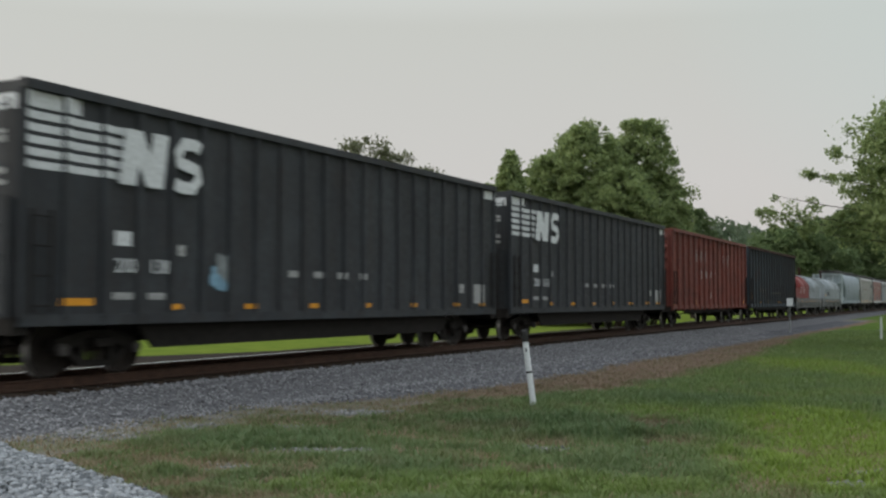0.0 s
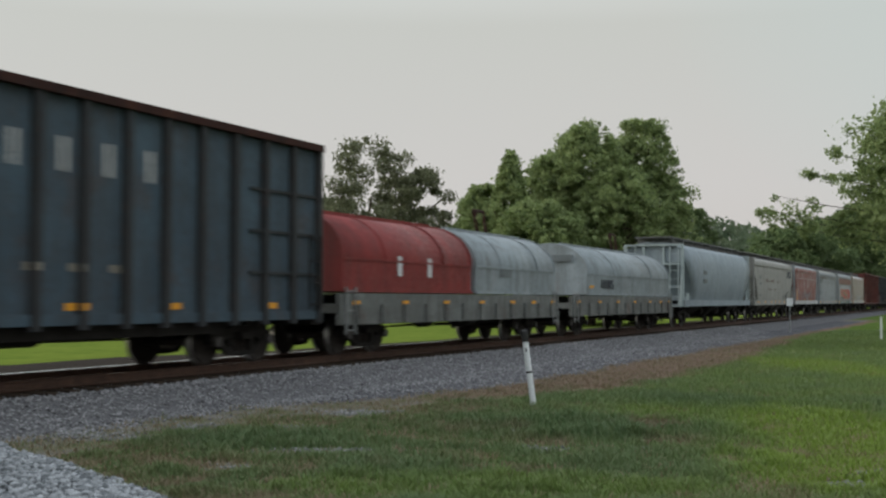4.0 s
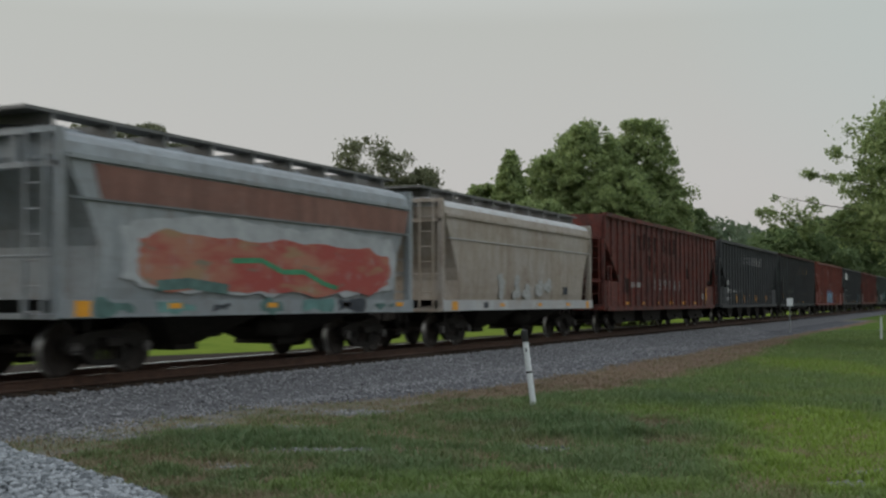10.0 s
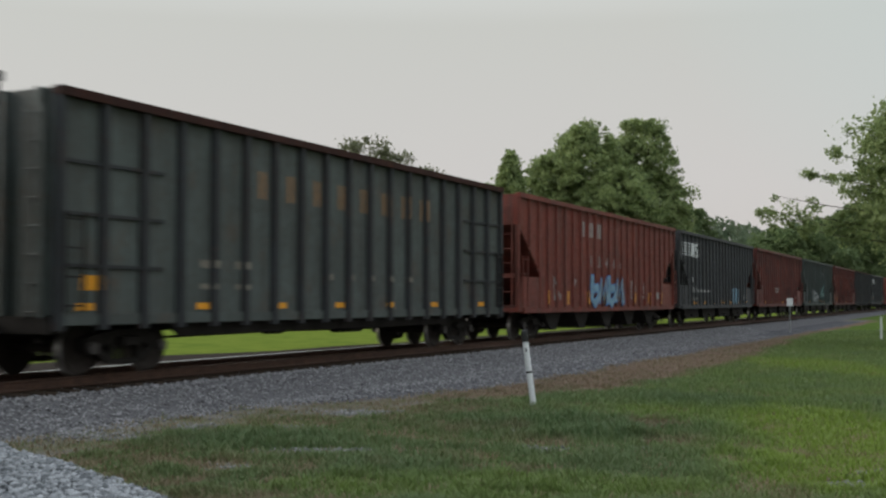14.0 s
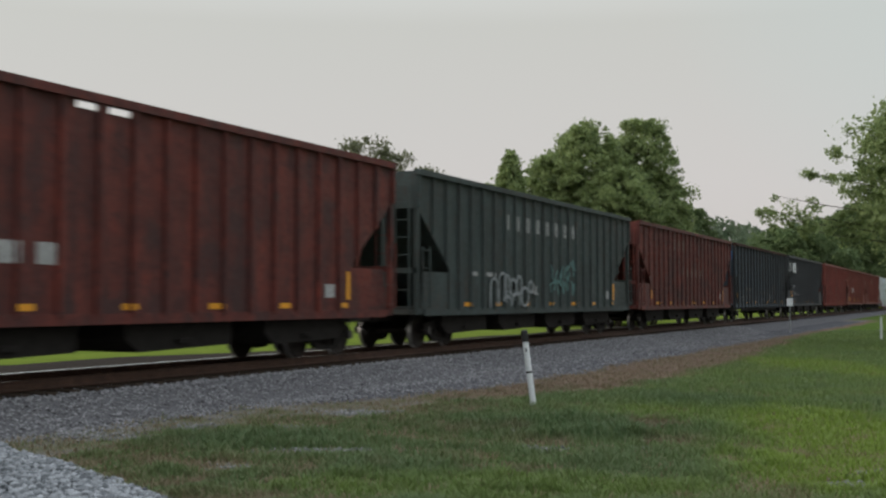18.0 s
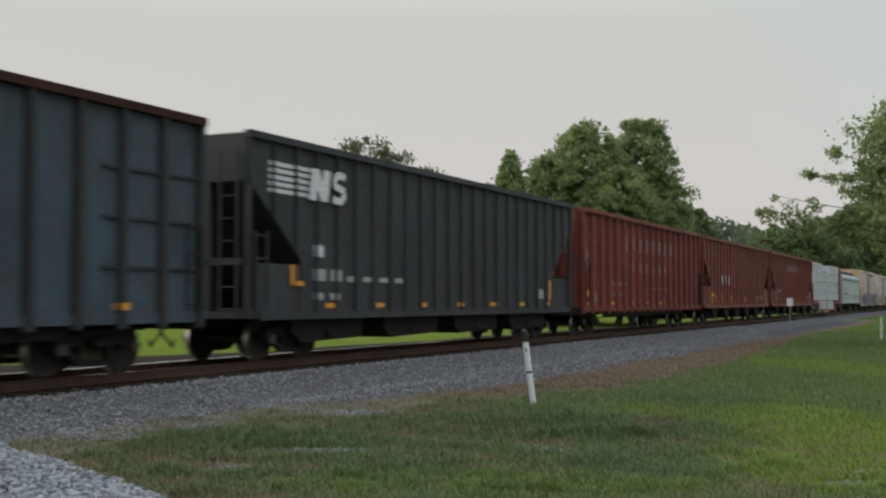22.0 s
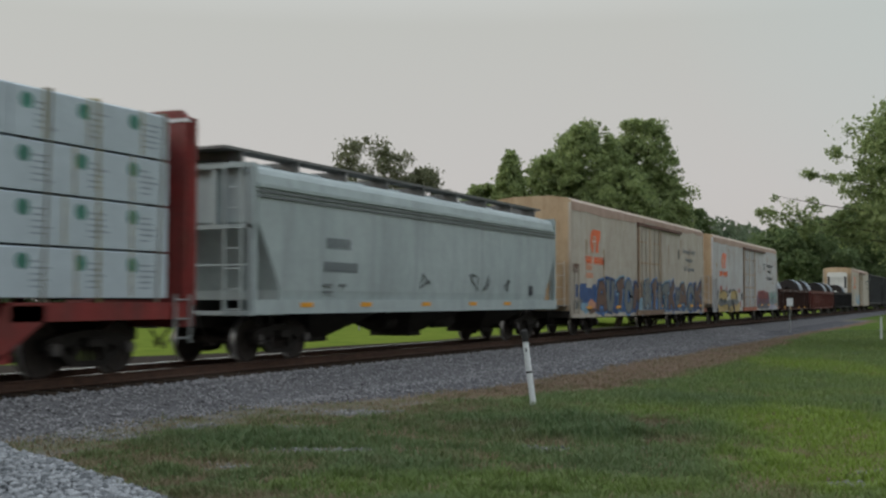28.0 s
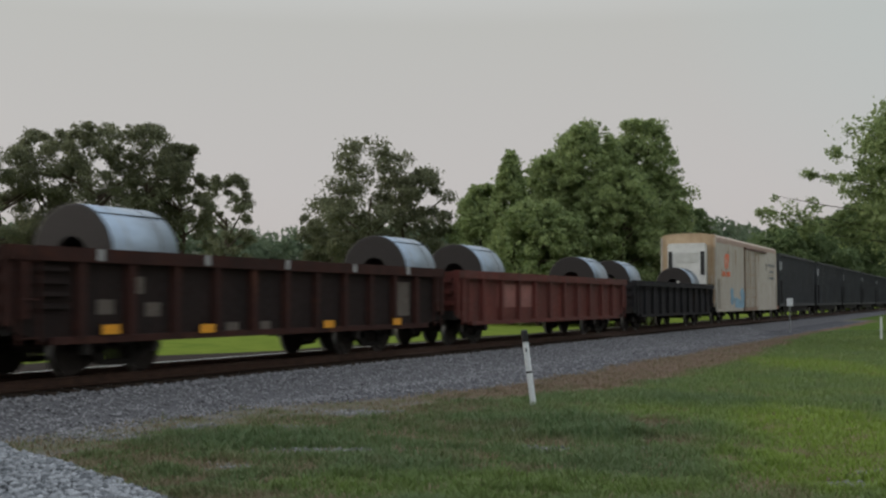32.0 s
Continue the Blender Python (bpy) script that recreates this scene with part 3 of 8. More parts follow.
def tree(name, at, height, spread, seed, leaf, label, size=0.13, dense=110, clumps=165, low=0.25, cone=False, depth=1.0, arms=(), airy=False):
    """A tapered trunk, limbs, and a crown of leaf clumps with gaps."""
    rng, r2 = random.Random(seed), np.random.default_rng(seed)
    t = thing(name, (at.x, at.y, lie(at.x, at.y) - 0.05), label, "tree")
    bm = bmesh.new()
    r = 0.018 * height + 0.06
    cl = []
    top = limb(bm, (0, 0, 0), (rng.uniform(-0.4, 0.4), rng.uniform(-0.4, 0.4), height * (0.92 if cone else 0.7)), r, r * 0.25, rng, 6)
    main, twigs = [], []
    for i in range(9):
        k = rng.uniform(0.28, 0.95)
        a = rng.uniform(0, 2 * math.pi)
        z0 = height * (low + (0.68 - low) * k)
        reach = spread * rng.uniform(0.45, 0.9) * (1 - 0.75 * (z0 / height) if cone else 1)
        q = Vector((math.cos(a) * reach, math.sin(a) * reach * depth, z0 + height * rng.uniform(0.05, 0.22)))
        limb(bm, (0, 0, z0), q, r * 0.42, r * 0.1, rng, 3)
        main.append(q)
    # long limbs to the camera's left, with leaves along them
    for out, z in arms:
        c, s = math.cos(_hd), math.sin(_hd)
        q = Vector((out * s, -out * c, z))
        limb(bm, (0, 0, z * 0.8), q, r * 0.16, r * 0.03, rng, 6)
        for k in range(12):
            f = rng.uniform(0.5, 1.03)
            twigs.append((q.x * f + rng.uniform(-0.3, 0.3), q.y * f + rng.uniform(-0.3, 0.3), z * (0.8 + 0.2 * f) + rng.uniform(-0.35, 0.2), rng.uniform(0.14, 0.36)))
    part("trunk", bm, M_BARK, t)
    if airy:
        # fewer, separate masses of foliage with sky between them
        clumps, dense = clumps * 2 // 5, dense * 2
    for i in range(clumps):
        h = rng.random() ** 0.8
        z = height * (low + (1 - low) * h)
        if cone:
            prof = (1 - h) * 0.95 + 0.04
        else:
            prof = (math.sin(math.pi * min(1, 0.10 + 0.86 * h)) ** 0.55)
        a = rng.uniform(0, 2 * math.pi)
        rad = 0.93 * spread * prof * rng.uniform(0.35, 1.0) ** 0.6 * (1 + 0.3 * noise.noise(Vector((math.cos(a) * 1.2 + seed, math.sin(a) * 1.2, h * 3))))
        cr = spread * (rng.uniform(0.10, 0.21) if airy else rng.uniform(0.07, 0.23)) * (0.7 if cone else 1)
        cl.append((math.cos(a) * rad, math.sin(a) * rad * depth, min(z, height - cr * 0.55), cr))
    for q in main:
        cl.append((q.x, q.y, q.z, spread * 0.2))
    v, f = leaf_cloud(r2, cl, dense, size)
    # sprigs that break the outline
    fringe = []
    for i in range(clumps // 3 if airy else clumps):
        h = rng.random() ** 0.6
        prof = (1 - h) * 0.95 + 0.04 if cone else math.sin(math.pi * min(1, 0.10 + 0.88 * h)) ** 0.55
        a = rng.uniform(0, 2 * math.pi)
        rad = spread * prof * rng.uniform(0.8, 1.04)
        fringe.append((math.cos(a) * rad, math.sin(a) * rad * depth, height * (low + (1 - low) * h) + rng.uniform(-0.03, 0.025) * height * h, spread * rng.uniform(0.03, 0.09)))
    v3, f3 = leaf_cloud(r2, fringe, max(18, dense // 4), size * 0.85)
    v, f = np.concatenate([v, v3]), np.concatenate([f, f3 + len(v)])
    if twigs:
        v2, f2 = leaf_cloud(r2, twigs, 60, size * 0.75)
        v, f = np.concatenate([v, v2]), np.concatenate([f, f2 + len(v)])
    place("crown", soup("crown", v, f, leaf), t)
    return t


T_GREEN = "leafy green broadleaf tree beyond the track"
T_DARK = "dark tall tree standing against the evening sky"


def build_trees():
    def put(fwd, px, top, spread, seed, leaf, label, name="tree", **kw):
        # px: right of the centre line as a share of the distance; top likewise above the eye
        at = ahead(fwd, px * fwd)
        tree(name, at, 1.28 + top * fwd - GROUND, spread, seed, leaf, label, **kw)
    # the dark group
    put(92, -0.395, 0.135, 4.6, 1, M_LEAF_DARK, T_DARK, airy=True, low=0.3)
    put(96, -0.352, 0.150, 4.2, 2, M_LEAF_DARK, T_DARK, airy=True, low=0.3)
    put(94, -0.312, 0.156, 4.6, 3, M_LEAF_DARK, T_DARK, airy=True, low=0.28)
    put(97, -0.266, 0.155, 4.0, 4, M_LEAF_DARK, T_DARK, airy=True, low=0.3)
    put(98, -0.234, 0.137, 3.2, 5, M_LEAF_DARK, T_DARK, airy=True, low=0.25)
    put(120, -0.193, 0.110, 3.6, 6, M_LEAF_DARK, T_DARK, airy=True, low=0.2)
    # the single tree
    put(86, -0.066, 0.139, 4.6, 7, M_LEAF_DARK, "dark pine with a clumpy open crown against the sky", airy=True, low=0.22, clumps=170, dense=120)
    put(88, -0.030, 0.120, 3.6, 8, M_LEAF_DARK, T_DARK, airy=True, low=0.1, clumps=120)
    put(100, -0.100, 0.090, 3.2, 9, M_LEAF_DARK, T_DARK, airy=True, low=0.1)
    # the tall green group
    put(78, 0.060, 0.130, 3.4, 10, M_LEAF, "green conifer with a pointed top", low=0.1, cone=True, dense=130, clumps=150)
    put(80, 0.036, 0.100, 2.2, 11, M_LEAF, T_GREEN, low=0.12)
    put(82, 0.100, 0.128, 3.2, 12, M_LEAF, T_GREEN, low=0.1)
    put(84, 0.122, 0.148, 3.2, 26, M_LEAF, T_GREEN, low=0.1)
    put(86, 0.030, 0.088, 2.6, 27, M_LEAF, T_GREEN, low=0.05)
    put(80, 0.132, 0.158, 3.3, 13, M_LEAF, T_GREEN, low=0.15, dense=140)
    put(83, 0.178, 0.160, 3.4, 14, M_LEAF, T_GREEN, low=0.15, dense=140)
    put(78, 0.155, 0.115, 3.6, 15, M_LEAF, T_GREEN, low=0.05, dense=130)
    put(76, 0.085, 0.085, 3.6, 16, M_LEAF, T_GREEN, low=0.05, dense=130)
    put(82, 0.187, 0.112, 3.4, 28, M_LEAF, T_GREEN, low=0.05)
    put(84, 0.168, 0.140, 3.2, 29, M_LEAF, T_GREEN, low=0.1)
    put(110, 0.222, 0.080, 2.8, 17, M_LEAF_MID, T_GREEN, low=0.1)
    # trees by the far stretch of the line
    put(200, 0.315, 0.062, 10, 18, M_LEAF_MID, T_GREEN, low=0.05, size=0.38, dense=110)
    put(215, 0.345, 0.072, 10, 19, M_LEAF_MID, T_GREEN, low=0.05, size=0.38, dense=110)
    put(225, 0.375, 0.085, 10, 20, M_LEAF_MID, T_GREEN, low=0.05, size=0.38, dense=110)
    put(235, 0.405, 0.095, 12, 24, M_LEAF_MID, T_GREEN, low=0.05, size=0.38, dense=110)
    # the near tree whose limbs hang over the verge
    put(46, 0.458, 0.19, 4.4, 25, M_LEAF, "leafy green tree with limbs hanging over the verge", low=0.27, size=0.10, clumps=280, dense=120, arms=[(-8.0, 5.35), (-7.3, 6.2), (-6.0, 7.2), (-6.9, 4.9), (-5.0, 8.0), (-4.1, 8.9), (-7.7, 5.6)])


build_trees()


def build_woods():
    rng = np.random.default_rng(77)
    cl = []
    for i in range(420):
        fwd = rng.uniform(230, 330)
        px = rng.uniform(-0.52, 0.52)
        p = ahead(fwd, px * fwd)
        if p.y < 12:
            continue
        h = 0.068 * fwd * (0.88 + 0.28 * noise.noise(Vector((px * 22, 0, 1)))) + 1
        for k in range(4):
            cl.append((p.x + rng.normal() * 3, p.y + rng.normal() * 3, max(0.5, h * rng.uniform(0.1, 1)), rng.uniform(2.2, 4.0)))
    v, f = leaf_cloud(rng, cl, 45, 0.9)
    tagged(place("far_woods", soup("far_woods", v, f, M_LEAF_HAZED)), "hazy line of distant woods", "woods", kind="stuff")


build_woods()

# ---- posts and signs beside the line ----
M_POST = plain("white_post_paint", (0.62, 0.64, 0.66), 0.55, 0, 9, 0.12)
M_BLACK = plain("black_rubber", (0.02, 0.02, 0.02), 0.7)


def marker_post():
    at = ahead(19.6, 1.58)
    t = thing("marker_post", (at.x, at.y, lie(at.x, at.y) - 0.03), "leaning white marker post with a black cap in the grass", "post")
    t.rotation_euler = (0, 0, _hd)
    # leans to the camera's left
    bm = bmesh.new()
    rod(bm, (0, 0, 0), (0.0, 0.145, 1.16), 0.052, 14)
    part("pole", bm, M_POST, t, smooth=False)
    bm = bmesh.new()
    rod(bm, (0, 0.145, 1.16), (0, 0.17, 1.35), 0.06, 14)
    rod(bm, (0, 0.17, 1.35), (0, 0.172, 1.37), 0.06, 14, 0.035)
    part("cap", bm, M_BLACK, t, "black cap")
    for z in (0.62,):
        bm = bmesh.new()
        rod(bm, (0, 0.145 * z / 1.16, z), (0, 0.145 * (z + 0.035) / 1.16, z + 0.035), 0.055, 14)
        part("band", bm, M_BLACK, t, "thin black band")
    bm = bmesh.new()
    box(bm, -0.062, -0.052, 0.12, 0.15, 0.99, 1.05)
    part("sticker", bm, M_DARKTXT, t)


marker_post()


def line_sign():
    at = ahead(66, 20.35)
    t = thing("line_sign", (at.x, at.y, lie(at.x, at.y)), "small white sign on a thin steel post beside the ballast", "sign")
    t.rotation_euler = (0, 0, _hd)
    bm = bmesh.new()
    rod(bm, (0, 0, -0.1), (0, 0, 1.9), 0.035, 8)
    part("post", bm, M_GREYMETAL, t)
    bm = bmesh.new()
    box(bm, -0.06, -0.036, -0.18, 0.18, 1.55, 2.0)
    part("board", bm, M_POST, t, "white board")


line_sign()


def stake():
    at = ahead(53.6, 20.87)
    t = thing("white_stake", (at.x, at.y, lie(at.x, at.y)), "short white stake in the grass", "post")
    bm = bmesh.new()
    box(bm, -0.05, 0.05, -0.05, 0.05, -0.1, 1.1)
    part("shaft", bm, M_POST, t)


stake()


def far_signs():
    green = plain("green_sign_paint", (0.02, 0.20, 0.12), 0.5)
    for fwd, px, z0, z1, w, m, lab in ((62, -0.0745, 3.25, 3.95, 0.30, green, "small green road sign on a thin post beyond the track"),
                                       (95, 0.262, 4.2, 4.75, 0.36, M_POST, "small white sign on a pole beyond the track")):
        at = ahead(fwd, px * fwd)
        t = thing("road_sign", (at.x, at.y, lie(at.x, at.y)), lab, "sign")
        t.rotation_euler = (0, 0, _hd)
        b = GROUND
        part("post", made(rod, (0.03, 0, -0.1), (0.03, 0, z1 - b), 0.04, 8), M_GREYMETAL, t)
        part("board", boxes((-0.03, 0.0, -w, w, z0 - b, z1 - b)), m, t)


far_signs()

# ---- the train: shared running gear ----
MOVERS = []      # (thing, x at 16 s, y, z)
WHEELSETS = []
R_WHEEL = 0.457


def gear_meshes():
    g = {}
    bm = bmesh.new()
    for s in (-1, 1):
        prof = [(0.68, 0.10), (0.685, 0.30), (0.70, 0.395), (0.69, 0.485), (0.715, 0.485), (0.725, R_WHEEL), (0.815, R_WHEEL - 0.004), (0.82, 0.405), (0.775, 0.385), (0.76, 0.20), (0.79, 0.12), (0.79, 0.08)]
        lathe(bm, [(a * s, r) for a, r in prof], "y", 28)
    rod(bm, (0, -0.95, 0), (0, 0.95, 0), 0.08, 10)
    bmesh.ops.recalc_face_normals(bm, faces=bm.faces)
    for f in bm.faces:
        c = f.calc_center_median()
        f.material_index = 1 if (c.x ** 2 + c.z ** 2) ** 0.5 > 0.43 and 0.72 < abs(c.y) < 0.82 else 0
    g["wheelset"] = shaped("wheelset", bm, [M_WHEEL, M_TREAD], True, False)
    # cast side frame with a window for the springs
    bm = bmesh.new()
    for s in (-1, 1):
        prism(bm, [(s * 0.20, 0.66), (s * 0.20, 0.78), (s * 0.74, 0.70), (s * 1.02, 0.64), (s * 1.06, 0.50), (s * 0.98, 0.42), (s * 0.92, 0.56), (s * 0.82, 0.56), (s * 0.74, 0.42)][::s], -0.075, 0.075, "y")
        prism(bm, [(s * 0.28, 0.66), (s * 0.44, 0.66), (s * 0.40, 0.26), (s * 0.30, 0.26)][::s], -0.07, 0.07, "y")
        prism(bm, [(s * 0.30, 0.26), (s * 0.44, 0.34), (s * 0.80, 0.56), (s * 0.74, 0.42), (s * 0.44, 0.18), (s * 0.0, 0.15), (s * 0.0, 0.26)][::s], -0.065, 0.065, "y")
    box(bm, -0.21, 0.21, -0.075, 0.075, 0.66, 0.78)
    g["side_frame"] = shaped("side_frame", bm, M_UNDER)
    bm = bmesh.new()
    lathe(bm, [(0.25 + k * 0.019, 0.06 if k % 2 else 0.04) for k in range(14)], "z", 8, (0, 0, 0))
    g["spring"] = shaped("spring", bm, M_WHEEL)
    bm = bmesh.new()
    rod(bm, (0, -0.02, 0), (0, 0.075, 0), 0.105, 12)
    rod(bm, (0, -0.05, 0), (0, 0, 0), 0.075, 12)
    g["bearing_cap"] = shaped("bearing_cap", bm, M_CAP)
    bm = bmesh.new()
    prism(bm, [(-1.2, 0.50), (1.2, 0.50), (1.2, 0.64), (0.5, 0.76), (-0.5, 0.76), (-1.2, 0.64)], -0.2, 0.2, "x")
    box(bm, -0.62, -0.5, -0.62, 0.62, 0.38, 0.5)
    box(bm, 0.5, 0.62, -0.62, 0.62, 0.38, 0.5)
    g["bolster"] = shaped("bogie", bm, M_UNDER)
    bm = bmesh.new()
    box(bm, -0.1, 0.55, -0.12, 0.12, 0.76, 1.0)
    prism(bm, [(0.5, -0.13), (0.74, -0.16), (0.84, -0.06), (0.78, 0.03), (0.70, -0.03), (0.66, 0.06), (0.8, 0.13), (0.74, 0.17), (0.5, 0.13)], 0.74, 1.04, "z")
    g["coupler"] = shaped("coupler", bm, M_WHEEL)
    bm = bmesh.new()
    tube(bm, [(0.25, -0.35, 0.72), (0.5, -0.36, 0.5), (0.72, -0.3, 0.36), (0.88, -0.2, 0.5)], 0.025)
    g["hose"] = shaped("air_hose", bm, M_UNDER)
    return g


GEAR = gear_meshes()


def running_gear(car, L, inset=2.1, end=None):
    """Two bogies, couplers and hoses under a car of body length L."""
    for s in (-1, 1):
        bo = place("bogie", GEAR["bolster"], car, (s * (L / 2 - inset), 0, 0))
        for w in (-0.89, 0.89):
            ws = new("wheelset", GEAR["wheelset"])
            ws.parent = bo
            ws.matrix_parent_inverse = Matrix.Translation((w, 0, R_WHEEL))
            WHEELSETS.append(ws)
        for y in (-0.98, 0.98):
            place("side_frame", GEAR["side_frame"], bo, (0, y, 0))
            for q in (-0.14, 0.0, 0.14):
                place("spring", GEAR["spring"], bo, (q, y, 0))
            for w in (-0.89, 0.89):
                place("bearing_cap", GEAR["bearing_cap"], bo, (w, y + math.copysign(0.1, y), 0.47), 0 if y > 0 else math.pi)
        c = place("coupler", GEAR["coupler"], car, (s * (L / 2 + (end or 0.0)), 0, 0), 0 if s > 0 else math.pi)
        place("air_hose", GEAR["hose"], car, (s * (L / 2 + (end or 0.0)), 0, 0), 0 if s > 0 else math.pi)


def underframe(car, L, pipe=True, belly=None):
    """Centre sill, end sills, brake gear."""
    part("centre_sill", boxes((-L / 2, L / 2, -0.22, 0.22, 0.72, 1.02)), M_UNDER, car)
    bm = bmesh.new()
    rod(bm, (-0.55, 0, 0), (0.55, 0, 0), 0.22, 14)
    place("air_reservoir", shaped("air_reservoir", bm, M_UNDER, True), car, (L * 0.06, -0.85, 0.74))
    bm = bmesh.new()
    rod(bm, (-0.3, 0, 0), (0.3, 0, 0), 0.17, 12)
    box(bm, -0.15, 0.15, -0.05, 0.05, 0, 0.3)
    place("brake_cylinder", shaped("brake_cylinder", bm, M_UNDER), car, (-L * 0.1, -0.7, 0.72))
    if pipe:
        bm = bmesh.new()
        tube(bm, [(-L / 2 + 2.6, -0.75, 0.58), (-L * 0.1, -0.75, 0.66), (L * 0.05, -0.78, 0.6), (L / 2 - 2.6, -0.75, 0.64)], 0.022)
        tube(bm, [(-L / 2 + 2.6, 0.6, 0.5), (0, 0.6, 0.55), (L / 2 - 2.6, 0.6, 0.5)], 0.02)
        part("brake_rod", bm, M_UNDER, car)
    if belly:
        z0, z1 = belly
        for y in (-1.32, 1.28):
            bm = bmesh.new()
            a = L / 2 - 3.3
            prism(bm, [(-a - 0.5, z1), (a + 0.5, z1), (a, z0), (-a, z0)], y, y + 0.04, "y")
            part("deep_sill", bm, M_UNDER, car)


def ladder(car, x, y, z0, z1, mat, w=0.42, n=None, along="x", name="ladder"):
    bm = bmesh.new()
    n = n or max(2, int((z1 - z0) / 0.4))
    for k in range(n + 1):
        z = z0 + (z1 - z0) * k / n
        if along == "x":
            rod(bm, (x - w / 2, y, z), (x + w / 2, y, z), 0.014, 5)
        else:
            rod(bm, (x, y - w / 2, z), (x, y + w / 2, z), 0.014, 5)
    for s in (-1, 1):
        if along == "x":
            box(bm, x + s * w / 2 - 0.02, x + s * w / 2 + 0.02, y - 0.02, y + 0.02, z0 - 0.1, z1 + 0.1)
        else:
            box(bm, x - 0.02, x + 0.02, y + s * w / 2 - 0.02, y + s * w / 2 + 0.02, z0 - 0.1, z1 + 0.1)
    return part(name, bm, mat, car)


def mark(car, face, x0, x1, z0, z1, mat, name="marking", slant=0.0):
    """A painted mark on the near side; face(x) is the depth of the side there."""
    bm = bmesh.new()
    for a, b, y in face(x0, x1):
        prism(bm, [(a, z0), (b, z0), (b + slant, z1), (a + slant, z1)], y - 0.006, y + 0.004, "y")
    return part(name, bm, mat, car)


def lettering(car, text, x, z, size, mat, y, name="lettering", squeeze=1.0):
    cu = bpy.data.curves.new(name, "FONT")
    cu.body, cu.size, cu.extrude, cu.align_x = text, size, 0.004, "CENTER"
    cu.resolution_u = 2
    ob = bpy.data.objects.new(name, cu)
    scene.collection.objects.link(ob)
    me = bpy.data.meshes.new_from_object(ob.evaluated_get(bpy.context.evaluated_depsgraph_get()))
    bpy.data.objects.remove(ob)
    bpy.data.curves.remove(cu)
    me.transform(Matrix.Rotation(math.pi / 2, 4, "X") @ Matrix.Diagonal((squeeze, 1, 1, 1)))
    me.materials.clear()
    me.materials.append(mat)
    return place(name, me, car, (x, y - 0.006, z))


def logo(car, face, x, z, w, h, mat):
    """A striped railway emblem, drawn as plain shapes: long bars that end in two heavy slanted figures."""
    y = min(q for _, _, q in face(x, x + w)) - 0.002
    lean = h * 0.16
    for k in range(5):
        z1 = z + h - k * h / 5
        mark(car, face, x, x + w * 0.54 - lean * k / 5, z1 - h * 0.125, z1, mat, "emblem_bar")
    t = w * 0.098
    for a, b, c in ((0.50, -lean, 0), (0.66, -lean, 1)):
        part("emblem_block", made(prism, [(x + w * a + b, z), (x + w * a + b + t, z), (x + w * a + t, z + h), (x + w * a, z + h)], y - 0.006 - 0.001 * c, y, "y"), mat, car)
    part("emblem_block", made(prism, [(x + w * 0.66 - lean, z), (x + w * 0.66 - lean + t * 0.9, z), (x + w * 0.50 + t, z + h), (x + w * 0.50, z + h)], y - 0.0045, y, "y"), mat, car)
    bm = bmesh.new()
    cx, r = x + w * 0.885, h * 0.32
    pts = [(1.0, 0.86), (0.6, 0.92), (-0.5, 0.92), (-1.0, 0.72), (-0.85, 0.55), (0.0, 0.5), (0.8, 0.45), (1.0, 0.27), (0.5, 0.09), (-0.5, 0.08), (-1.15, 0.14)]
    stroke(bm, [(cx + r * u + lean * (v - 0.5) * 0.5, z + h * v) for u, v in pts], h * 0.235, y, 0.006)
    part("emblem_block", bm, mat, car)


def reflectors(car, face, xs, z, mat=None, tall=False, w=0.34):
    for x in xs:
        if tall:
            mark(car, face, x - 0.06, x + 0.06, z, z + 0.42, mat or M_YELLOW, "reflector")
        else:
            mark(car, face, x - w / 2, x + w / 2, z, z + 0.1, mat or M_YELLOW, "reflector")


def car_thing(name, x0, x1, label, group=""):
    c = thing(name, ((x0 + x1) / 2, 0, 0), label, "freight car", group)
    MOVERS.append((c, (x0 + x1) / 2, 0, 0))
    return c, x1 - x0


# ---- high-sided cars for wood chips ----
TOP = 4.70


